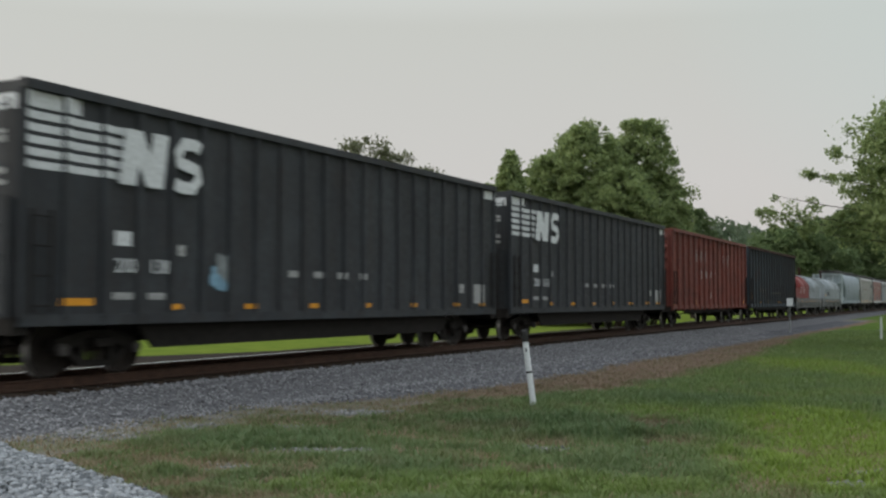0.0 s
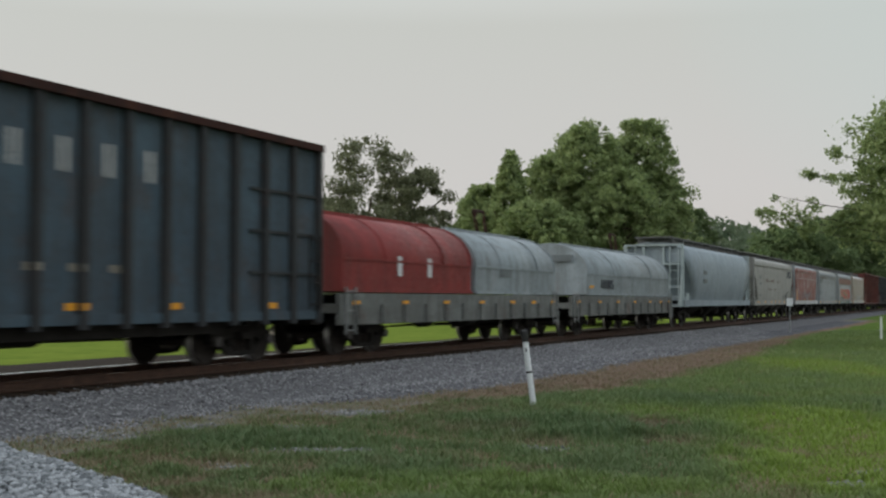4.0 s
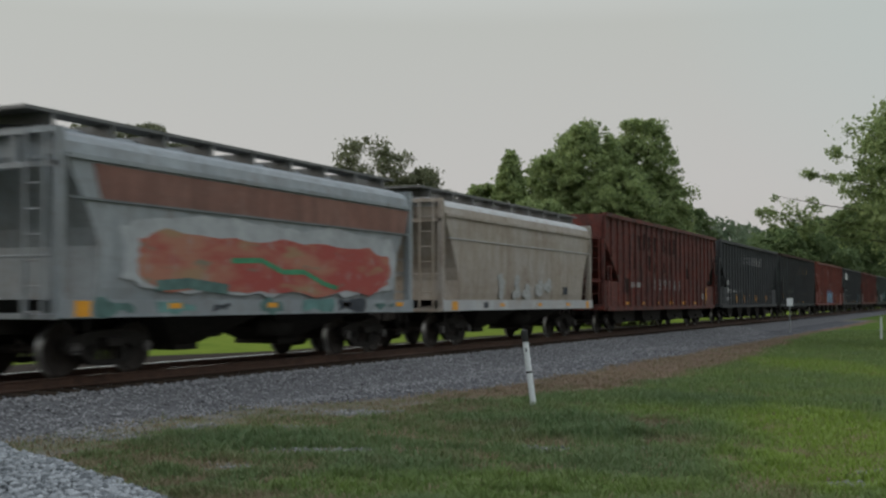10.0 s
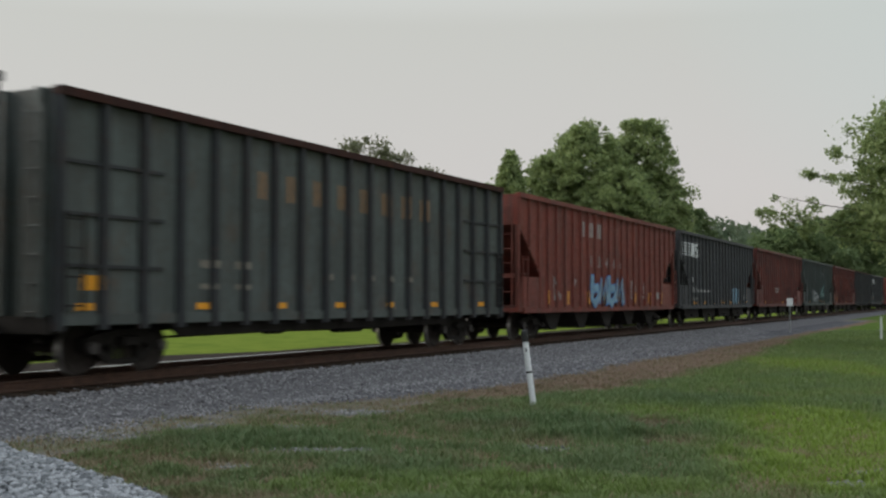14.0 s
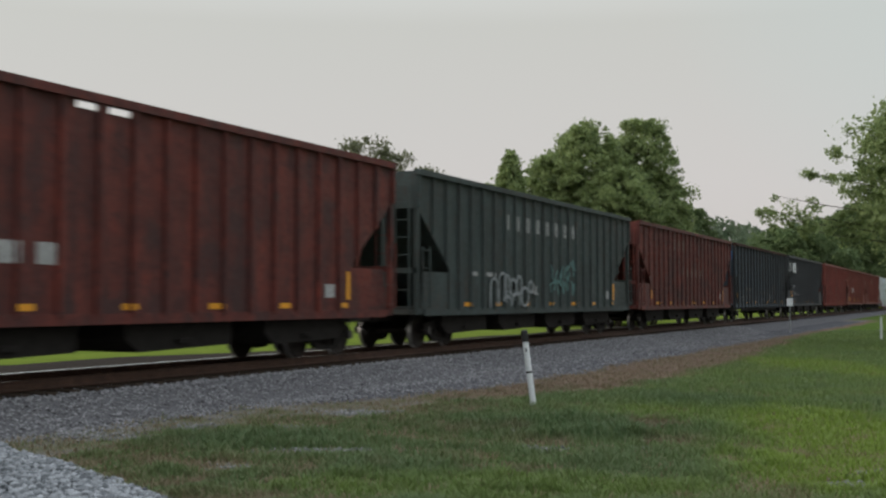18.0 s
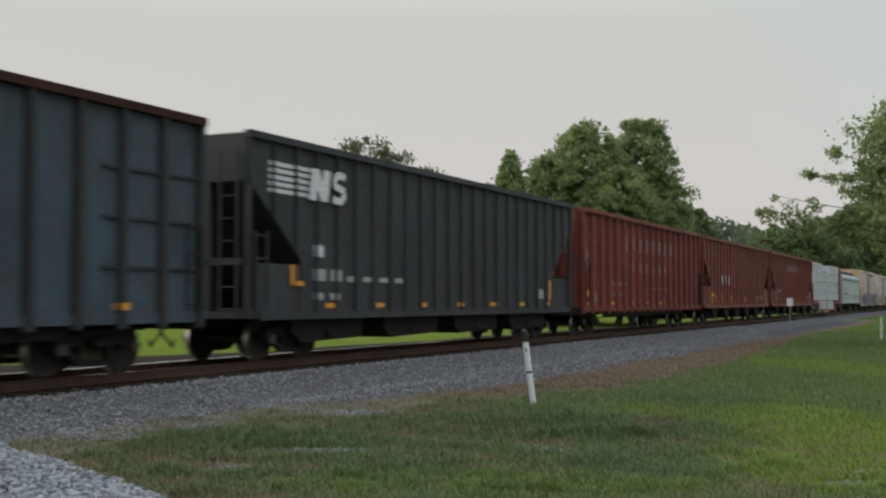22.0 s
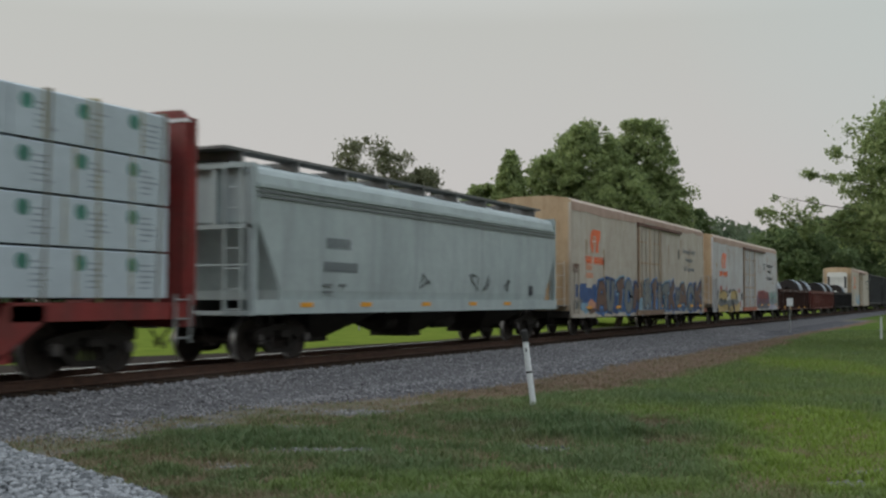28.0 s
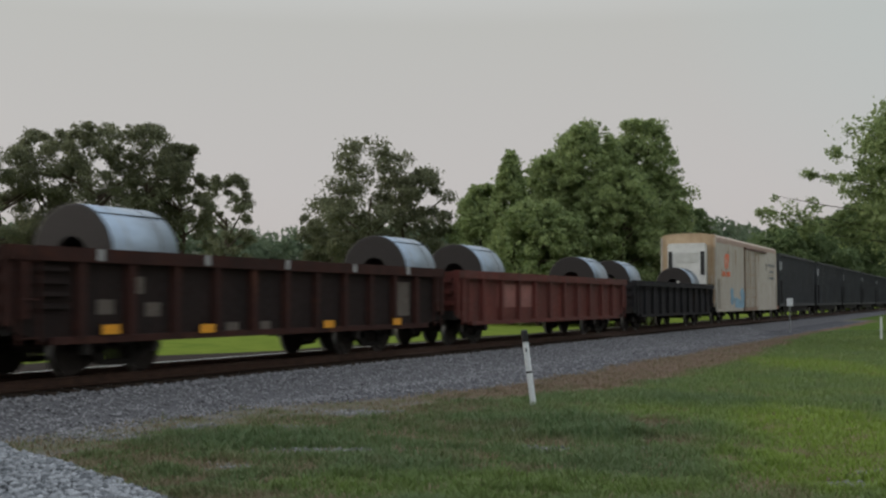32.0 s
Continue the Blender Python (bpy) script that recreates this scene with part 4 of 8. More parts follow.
def chip_car(x0, x1, mat, label, ribs=20, hopper=False, rib_w=0.13, rib_d=0.10, z0=1.0, tabs=0.0, belly=None, rib_mat=None,
             ends="smooth", outlets="", end_mat=None, chord_mat=None, holes=()):
    """An open-topped car with ribbed sides. Gives the car, its length and the depth of its near side."""
    car, L = car_thing("woodchip_hopper_car" if hopper else "woodchip_gondola_car", x0, x1, label)
    h, yp = L / 2, 1.50
    rib_mat = rib_mat or mat
    chord_mat = chord_mat or mat
    end_mat = end_mat or mat
    cut = 2.0 if hopper else 0.0
    for s in (-1, 1):
        bm = bmesh.new()
        if hopper:
            pts = [(-h, TOP), (-h, 3.75), (-h + cut, 2.15), (-h + cut, z0), (h - cut, z0), (h - cut, 2.15), (h, 3.75), (h, TOP)]
        else:
            pts = [(-h, TOP), (-h, z0), (h, z0), (h, TOP)]
        if holes and s < 0:
            # torn holes just under the top edge
            pts = [(x, min(z, 4.44)) for x, z in pts]
            prism(bm, pts, s * yp, s * (yp - 0.04), "y")
            cuts = [-h] + [c - h for a in holes for c in a] + [h]
            for a, b in zip(cuts[::2], cuts[1::2]):
                prism(bm, [(a, 4.44), (b - (0.07 if b < h else 0), 4.44), (b, TOP - 0.05), (a + (0.05 if a > -h else 0), TOP - 0.05)], s * yp, s * (yp - 0.04), "y")
        else:
            prism(bm, pts, s * yp, s * (yp - 0.04), "y")
        part("side_wall", bm, mat, car)
        part("top_chord", boxes((-h - 0.02, h + 0.02, min(s * (yp - 0.06), s * (yp + rib_d + 0.03)), max(s * (yp - 0.06), s * (yp + rib_d + 0.03)), TOP - 0.13, TOP + 0.02)), chord_mat, car)
        part("side_sill", boxes((-h + cut * 0.2, h - cut * 0.2, min(s * (yp - 0.1), s * (yp + 0.05)), max(s * (yp - 0.1), s * (yp + 0.05)), z0 - 0.12, z0 + 0.06)), mat, car)
    xs = [-h + 0.06 + (L - 0.12) * i / (ribs - 1) for i in range(ribs)]
    heights = {}
    for i, x in enumerate(xs):
        edge = h - abs(x)
        low = z0 - tabs if not hopper or edge > cut else (2.15 + (cut - edge) / cut * 1.6)
        key = round(low, 3)
        if key not in heights:
            bm = bmesh.new()
            w = rib_w / 2
            prism(bm, [(-w, 0), (w, 0), (w * 0.65, -rib_d), (-w * 0.65, -rib_d)], low, TOP - 0.12, "z")
            heights[key] = shaped("rib", bm, rib_mat)
        place("rib", heights[key], car, (x, -yp, 0))
        place("rib", heights[key], car, (x, yp, 0), math.pi)

    def face(a, b):
        cuts = sorted({a, b, *[c for x in xs for c in (x - rib_w * 0.33, x + rib_w * 0.33) if a < c < b]})
        out = []
        for p, q in zip(cuts, cuts[1:]):
            m = (p + q) / 2
            on = any(abs(m - x) < rib_w * 0.34 for x in xs)
            out.append((p, q, -yp - (rib_d if on else 0)))
        return out
    for s in (-1, 1):
        if hopper:
            part("end_wall", boxes((min(s * h, s * (h - 0.05)), max(s * h, s * (h - 0.05)), -yp, yp, 3.7, TOP - 0.02)), end_mat, car)
            bm = bmesh.new()
            prism(bm, [(s * h, 3.75), (s * (h - 0.05), 3.80), (s * (h - 3.4), 1.15), (s * (h - 3.35), 1.05)][::s], -yp + 0.05, yp - 0.05, "y")
            part("slope_sheet", bm, end_mat, car)
            bm = bmesh.new()
            for y in (-1.46, -0.5, 0.5, 1.46):
                box(bm, min(s * (h - 0.02), s * (h - 0.14)), max(s * (h - 0.02), s * (h - 0.14)), y - 0.06, y + 0.06, 1.0, 3.8)
            box(bm, min(s * (h - 0.02), s * (h - 0.1)), max(s * (h - 0.02), s * (h - 0.1)), -1.5, 1.5, 2.0, 2.14)
            part("end_frame", bm, end_mat, car)
            bm = bmesh.new()
            box(bm, min(s * h, s * (h - cut + 0.05)), max(s * h, s * (h - cut + 0.05)), -1.5, 1.5, 0.92, 1.06)
            prism(bm, [(s * (h - cut + 0.03), 1.05), (s * (h - 0.3), 1.05), (s * (h - 0.45), 2.05), (s * (h - cut + 0.03), 2.05)][::s], -1.47, -1.43, "y")
            prism(bm, [(s * (h - cut + 0.03), 1.05), (s * (h - 0.3), 1.05), (s * (h - 0.45), 2.05), (s * (h - cut + 0.03), 2.05)][::s], 1.43, 1.47, "y")
            part("end_sill", bm, end_mat, car)
        else:
            part("end_wall", boxes((min(s * h, s * (h - 0.05)), max(s * h, s * (h - 0.05)), -yp, yp, z0, TOP)), end_mat, car)
            if ends == "ribbed":
                for k in range(7):
                    z = 1.3 + k * 0.48
                    bm = bmesh.new()
                    prism(bm, [(s * h, z), (s * (h + 0.11), z + 0.05), (s * (h + 0.11), z + 0.12), (s * h, z + 0.30)][::s], -1.36, 1.36, "y")
                    part("end_rib", bm, end_mat, car)
                for y in (-1.46, 1.46):
                    part("corner_post", boxes((min(s * h, s * (h + 0.1)), max(s * h, s * (h + 0.1)), y - 0.09, y + 0.09, z0, TOP)), end_mat, car)
            else:
                for k in range(4):
                    y = -1.2 + k * 0.8
                    part("end_post", boxes((min(s * h, s * (h + 0.1)), max(s * h, s * (h + 0.1)), y - 0.07, y + 0.07, z0 - 0.1, 2.9 if ends == "smooth" else TOP)), end_mat, car)
            part("end_sill", boxes((min(s * (h - 0.2), s * (h + 0.12)), max(s * (h - 0.2), s * (h + 0.12)), -1.48, 1.48, z0 - 0.25, z0 + 0.03)), M_UNDER, car)
            if ends == "panel":
                for z in (1.85, 2.7, 3.55):
                    for q in (0, 1):
                        part("grab_iron", boxes((min(s * (h - 0.1), s * (h - 2.6)), max(s * (h - 0.1), s * (h - 2.6)), -yp - 0.05, -yp, z - 0.03, z + 0.03) if q == 0 else
                                                (min(s * (h - 0.1), s * (h - 2.6)), max(s * (h - 0.1), s * (h - 2.6)), yp, yp + 0.05, z - 0.03, z + 0.03)), rib_mat, car)
        ladder(car, s * (h - 0.32), -yp - 0.13, 1.2, 2.6, M_UNDER if not hopper else end_mat)
        ladder(car, s * (h + 0.14), -1.15, 1.1, 4.3, end_mat, along="y")
    part("floor", boxes((-h + 0.1, h - 0.1, -yp + 0.05, yp - 0.05, z0 + 0.05, z0 + 0.12)), M_UNDER, car)
    bm = bmesh.new()
    lathe(bm, [(-0.02, 0.24), (0.02, 0.24), (0.02, 0.2), (-0.02, 0.2)], "x", 14, close=False)
    box(bm, -0.015, 0.015, -0.22, 0.22, -0.02, 0.02)
    box(bm, -0.015, 0.015, -0.02, 0.02, -0.22, 0.22)
    place("brake_wheel", shaped("brake_wheel", bm, M_UNDER), car, (h + 0.22, 0.9, 2.3))
    underframe(car, L, pipe=not outlets, belly=belly)
    if outlets == "funnel":
        n = 5
        for k in range(n):
            x = (k - (n - 1) / 2) * (L - 7.5) / (n - 1)
            bm = bmesh.new()
            a, b = 0.95, 0.34
            rows = []
            for wd, z in ((a, z0 - 0.05), (b, 0.36)):
                rows.append([(x - wd, -1.3, z), (x + wd, -1.3, z), (x + wd, 1.3, z), (x - wd, 1.3, z), (x - wd, -1.3, z)])
            sheet(bm, rows)
            box(bm, x - b, x + b, -1.32, 1.32, 0.28, 0.37)
            part("hopper_outlet", bm, M_UNDER, car)
    elif outlets == "gate":
        n = 4
        for k in range(n):
            x = (k - (n - 1) / 2) * (L - 7.2) / (n - 1)
            bm = bmesh.new()
            prism(bm, [(x - 1.55, 0.95), (x + 1.55, 0.95), (x + 1.5, 0.42), (x - 1.2, 0.36), (x - 1.55, 0.6)], -1.25, 1.25, "y")
            box(bm, x - 0.2, x + 0.2, -1.34, -1.25, 0.5, 0.58)
            part("drop_door", bm, M_UNDER, car)
    running_gear(car, L, 2.35 if hopper else 2.2, 0.0)
    return car, L, face


P_BLACK = paint("black_car_paint", (0.027, 0.031, 0.036), 0.15, 0.45, (0.050, 0.056, 0.062), spec=0.2, rust_rgb=(0.05, 0.034, 0.028))
P_HOPWHITE = paint("bluish_white_hopper_paint", (0.23, 0.26, 0.28), 0.35, 0.5, (0.29, 0.315, 0.33), dirt_rgb=(0.13, 0.115, 0.11), rust_rgb=(0.15, 0.10, 0.085))
P_RED = paint("oxide_red_paint", (0.155, 0.027, 0.018), 0.35, 0.65, (0.215, 0.054, 0.038), blotch=0.75)
P_BRIGHTRED = paint("faded_red_paint", (0.175, 0.027, 0.02), 0.3, 0.5, (0.235, 0.05, 0.036), blotch=0.7)
P_RUSTRED = paint("rusted_red_paint", (0.115, 0.022, 0.015), 0.75, 0.75, (0.175, 0.036, 0.024), dirt_rgb=(0.02, 0.013, 0.014), blotch=0.95, rust_rgb=(0.035, 0.018, 0.018), patchy=0.5)
P_BLUE = paint("slate_blue_paint", (0.034, 0.056, 0.076), 0.35, 0.4, (0.056, 0.094, 0.124), rust_rgb=(0.06, 0.036, 0.028), patchy=0.54)
P_GREEN = paint("grey_green_paint", (0.054, 0.066, 0.062), 0.4, 0.4, (0.082, 0.102, 0.097), rust_rgb=(0.075, 0.045, 0.028), patchy=0.54)
P_DKGREEN = paint("dark_green_paint", (0.034, 0.048, 0.047), 0.25, 0.4, (0.055, 0.075, 0.072), spec=0.2)
P_GREY = paint("pale_grey_paint", (0.22, 0.265, 0.30), 0.10, 0.14, (0.26, 0.305, 0.335), dirt_rgb=(0.10, 0.10, 0.10))
P_LTGREY = paint("light_grey_paint", (0.295, 0.35, 0.355), 0.06, 0.15, (0.34, 0.395, 0.40), dirt_rgb=(0.17, 0.18, 0.18), blotch=0.3)
P_BEIGE = paint("beige_grey_paint", (0.25, 0.25, 0.235), 0.15, 0.3, (0.30, 0.30, 0.285), dirt_rgb=(0.11, 0.10, 0.085))
P_WHITE = paint("dirty_white_paint", (0.37, 0.39, 0.41), 0.3, 0.5, (0.44, 0.46, 0.48), dirt_rgb=(0.27, 0.205, 0.14), rust_rgb=(0.22, 0.14, 0.085))
P_REDPATCH = paint("peeling_red_paint", (0.21, 0.055, 0.04), 0.8, 0.35, (0.24, 0.085, 0.068), rust_rgb=(0.27, 0.26, 0.26), patchy=0.49)
P_FADEDBAND = paint("faded_red_brown_paint", (0.19, 0.085, 0.065), 0.4, 0.4, (0.23, 0.12, 0.095), rust_rgb=(0.22, 0.16, 0.14))
P_TAN = paint("stained_tan_paint", (0.30, 0.26, 0.215), 0.25, 0.4, (0.35, 0.33, 0.31), dirt_rgb=(0.14, 0.085, 0.05))
P_HOOD = paint("dirty_grey_hood_paint", (0.235, 0.275, 0.295), 0.3, 0.55, (0.28, 0.315, 0.335), dirt_rgb=(0.075, 0.075, 0.072), rust_rgb=(0.13, 0.10, 0.08))
P_COILRED = paint("coil_hood_red", (0.17, 0.022, 0.02), 0.15, 0.3)
P_RUSTGON = paint("rusty_gondola_paint", (0.034, 0.013, 0.010), 0.4, 0.6, dirt_rgb=(0.014, 0.011, 0.010), gloss=0.75, spec=0.15)
P_GONSIDE = paint("dark_rusty_side", (0.016, 0.010, 0.009), 0.3, 0.6, dirt_rgb=(0.010, 0.009, 0.008), gloss=0.75, spec=0.15, rust_rgb=(0.03, 0.014, 0.010))
# rusty posts, with the shading that sets ribs off from panels put into the colour
P_RIBSHADED = paint("shaded_rusty_posts", (0.024, 0.028, 0.031), 0.3, 0.4, spec=0.2)
P_OUTLET = paint("grimy_outlet_paint", (0.085, 0.08, 0.07), 0.4, 0.6)
P_CREAM = paint("cream_reefer_paint", (0.375, 0.345, 0.295), 0.15, 0.3, (0.425, 0.40, 0.355), dirt_rgb=(0.30, 0.22, 0.15), rust_rgb=(0.2, 0.13, 0.09))


M_ORANGETXT = plain("faded_orange_lettering", (0.22, 0.125, 0.06), 0.7, 0, 14, 0.4)
M_BLUEPANEL = plain("bright_blue_panel", (0.03, 0.17, 0.42), 0.5, 0, 6, 0.2)
M_TEAL = plain("teal_spray", (0.07, 0.13, 0.12), 0.7, 0, 4, 0.4)
M_TEALLINE = plain("teal_line_spray", (0.10, 0.20, 0.19), 0.7, 0, 4, 0.4)
M_PALELINE = plain("pale_line_spray", (0.19, 0.21, 0.215), 0.7, 0, 4, 0.4)
M_BLUESPRAY = plain("pale_blue_spray", (0.15, 0.27, 0.36), 0.6, 0, 3, 0.35)
M_DARKBLUE = plain("dark_blue_spray", (0.02, 0.06, 0.17), 0.6, 0, 3, 0.3)
M_MIDBLUE = plain("blue_spray", (0.06, 0.16, 0.36), 0.6, 0, 3, 0.3)
M_BROWNSPRAY = plain("brown_spray", (0.095, 0.05, 0.036), 0.6, 0, 3, 0.3)
M_GREYSPRAY = plain("grey_spray", (0.115, 0.13, 0.135), 0.6, 0, 3, 0.25)
M_REDSPRAY = plain("red_spray", (0.27, 0.035, 0.03), 0.6, 0, 3, 0.3)
M_RUSTGREY = plain("grey_rust_stain", (0.13, 0.10, 0.09), 0.8, 0, 5, 0.4)
M_SOOT = plain("soot", (0.028, 0.014, 0.012), 0.85, 0, 4, 0.5)
M_YELLOWSPRAY = plain("yellow_spray", (0.34, 0.25, 0.09), 0.6, 0, 3, 0.2)
M_GREENSPRAY = plain("green_spray", (0.04, 0.20, 0.10), 0.6, 0, 3, 0.3)
M_PALEWASH = plain("pale_wash", (0.31, 0.325, 0.335), 0.7, 0, 2, 0.25)
def mural_material():
    """Sprayed colours that run softly into one another."""
    m, nt, p = mat_base("faded_mural_spray")
    col = add_mix(nt, add_ramp(nt, add_noise(nt, 1.0, 3, (0.5, 0.5, 1.6)), 0.45, 0.62), (0.27, 0.045, 0.036), (0.30, 0.13, 0.085))
    col = add_mix(nt, add_ramp(nt, add_noise(nt, 0.9, 2, (0.6, 0.6, 2.4)), 0.58, 0.68, 0, 0.75), col, (0.24, 0.17, 0.09))
    col = add_mix(nt, add_ramp(nt, add_noise(nt, 1.4, 3, (0.5, 0.5, 2.0)), 0.6, 0.7, 0, 0.8), col, (0.09, 0.15, 0.11))
    col = add_mix(nt, add_ramp(nt, add_noise(nt, 2.6, 6), 0.55, 0.7, 0, 0.6), col, (0.27, 0.24, 0.23))
    nt.links.new(col, p.inputs["Base Color"])
    p.inputs["Roughness"].default_value = 0.7
    return m


M_MURAL = mural_material()
M_SMOKE_TXT = plain("weathered_dark_stencil", (0.07, 0.08, 0.09), 0.7, 0, 14, 0.3)
M_FADEMARK = plain("faded_small_writing", (0.16, 0.145, 0.12), 0.7, 0, 14, 0.4)
M_NAVY = plain("navy_outline_spray", (0.012, 0.028, 0.07), 0.6, 0, 3, 0.3)
M_ORANGEFADE = plain("faded_orange_paint", (0.46, 0.22, 0.14), 0.6, 0, 5, 0.25)
M_PURPLE = plain("purple_spray", (0.12, 0.06, 0.10), 0.65, 0, 3, 0.4)
M_ORANGELOGO = plain("orange_emblem", (0.62, 0.10, 0.02), 0.5, 0, 8, 0.15)


def letter_row(car, f, xs, z, h, w, mat, name="letter_block"):
    """Plain bars of the size and weight of painted letters, a pair to a panel."""
    t = w * 0.34
    for x in xs:
        bars = [(x - w / 2, x - w / 2 + t, z, z + h), (x + w / 2 - t, x + w / 2, z, z + h)]
        bm = bmesh.new()
        for j, (p, q, lo, hi) in enumerate(bars):
            for p1, q1, y in f(p, q):
                prism(bm, [(p1, lo), (q1, lo), (q1, hi), (p1, hi)], y - 0.006 - 0.0006 * j, y + 0.004, "y")
        part(name, bm, mat, car)


def spread_out(a, b, n):
    return [a + (b - a) * i / (n - 1) for i in range(n)]


def blob(bm, x, z, rx, rz, y, rng, n=12, thick=0.005, tilt=0.0):
    pts = []
    for i in range(n):
        a = 2 * math.pi * i / n
        k = rng.uniform(0.78, 1.15)
        dx, dz = math.cos(a) * rx * k, math.sin(a) * rz * k
        pts.append((x + dx + dz * tilt, z + dz))
    prism(bm, pts, y - thick, y + 0.002, "y")


def haze(bm, x0, x1, z0, z1, y, rng):
    """A sprayed field with a ragged, lobed edge."""
    w, h = (x1 - x0) / 2, (z1 - z0) / 2
    n, k0 = max(24, int((w + h) * 14)), rng.uniform(0, 50)
    pts = []
    for i in range(n):
        a = 2 * math.pi * i / n
        c, s = math.cos(a), math.sin(a)
        k = (abs(c) ** 5 + abs(s) ** 5) ** -0.2
        g = noise.noise(Vector((c * w * 2.2 + k0, s * h * 2.2, 0.5))) + 0.6 * noise.noise(Vector((c * w * 7 + k0, s * h * 7, 3)))
        pts.append(((x0 + x1) / 2 + c * k * (w + 0.13 * g), (z0 + z1) / 2 + s * k * (h + 0.15 * g)))
    prism(bm, pts, y - 0.003, y + 0.002, "y")


def stroke(bm, pts, w, y, thick=0.008):
    """A flat painted stroke along points (x, z), one ribbon."""
    rows = []
    for i, (x, z) in enumerate(pts):
        (xa, za), (xb, zb) = pts[max(0, i - 1)], pts[min(len(pts) - 1, i + 1)]
        d = math.hypot(xb - xa, zb - za) or 1
        nx, nz = -(zb - za) / d * w / 2, (xb - xa) / d * w / 2
        rows.append([(x + nx, y + 0.002, z + nz), (x + nx, y - thick, z + nz), (x - nx, y - thick, z - nz), (x - nx, y + 0.002, z - nz)])
    sheet(bm, rows)


def ring(n=14, start=0.0, sweep=2 * math.pi):
    return [(0.5 + 0.5 * math.cos(start + sweep * i / n), 0.5 + 0.5 * math.sin(start + sweep * i / n)) for i in range(n + 1)]


# fat sprayed figures in a unit square
FIGURES = {
    "A": [[(0.0, 0.0), (0.08, 0.55), (0.24, 0.95), (0.6, 1.0), (0.86, 0.6), (1.0, 0.0)], [(0.12, 0.38), (0.9, 0.38)]],
    "U": [[(0.1, 1.0), (0.0, 0.4), (0.18, 0.05), (0.55, 0.0), (0.85, 0.3), (1.0, 0.95)]],
    "T": [[(0.0, 0.82), (0.5, 0.97), (1.0, 1.0)], [(0.55, 0.95), (0.6, 0.5), (0.5, 0.0)]],
    "O": [ring()],
    "M": [[(0.0, 0.0), (0.12, 1.0)], [(0.12, 0.95), (0.5, 0.45)], [(0.5, 0.45), (0.85, 1.0)], [(0.85, 0.95), (1.0, 0.0)]],
    "K": [[(0.05, 1.0), (0.12, 0.0)], [(1.0, 1.0), (0.55, 0.65), (0.2, 0.5)], [(0.25, 0.5), (0.65, 0.3), (1.0, 0.0)]],
    "I": [[(0.5, 1.0), (0.45, 0.0)]],
    "wave": [[(0.0, 0.2), (0.2, 0.9), (0.45, 0.2), (0.75, 0.95), (1.0, 0.1)]],
    "hook": [[(0.1, 1.0), (0.15, 0.2), (0.5, 0.0), (0.9, 0.25), (0.8, 0.65), (0.4, 0.6)]],
}


def figure(car, kind, x0, x1, z0, z1, y, fill, line, halo, fat=0.30, tilt=0.0):
    """One sprayed figure: a pale halo, a dark outline and its filled strokes."""
    pad = fat * 0.6
    w, h = x1 - x0 - 2 * pad, z1 - z0 - 2 * pad
    paths = [[(x0 + pad + u * w + tilt * v, z0 + pad + v * h) for u, v in p] for p in FIGURES[kind]]
    for nm, mat, grow, dy in (("sprayed_halo", halo, 0.27, 0.0), ("sprayed_outline", line, 0.14, 0.006), ("sprayed_shape", fill, 0.0, 0.012)):
        bm = bmesh.new()
        for k, p in enumerate(paths):
            # run each stroke a little past its ends, for the halo and the outline
            (ax, az), (bx, bz), (cx, cz), (ex, ez) = p[0], p[1], p[-2], p[-1]
            d0, d1 = math.hypot(ax - bx, az - bz), math.hypot(ex - cx, ez - cz)
            g = grow / 2 + fat * 0.12
            q = [(ax + (ax - bx) / d0 * g, az + (az - bz) / d0 * g)] + list(p[1:-1] if len(p) > 2 else []) + [(ex + (ex - cx) / d1 * g, ez + (ez - cz) / d1 * g)]
            stroke(bm, q, fat + grow, y - dy - 0.0012 * k, 0.003)
        part(nm, bm, mat, car)


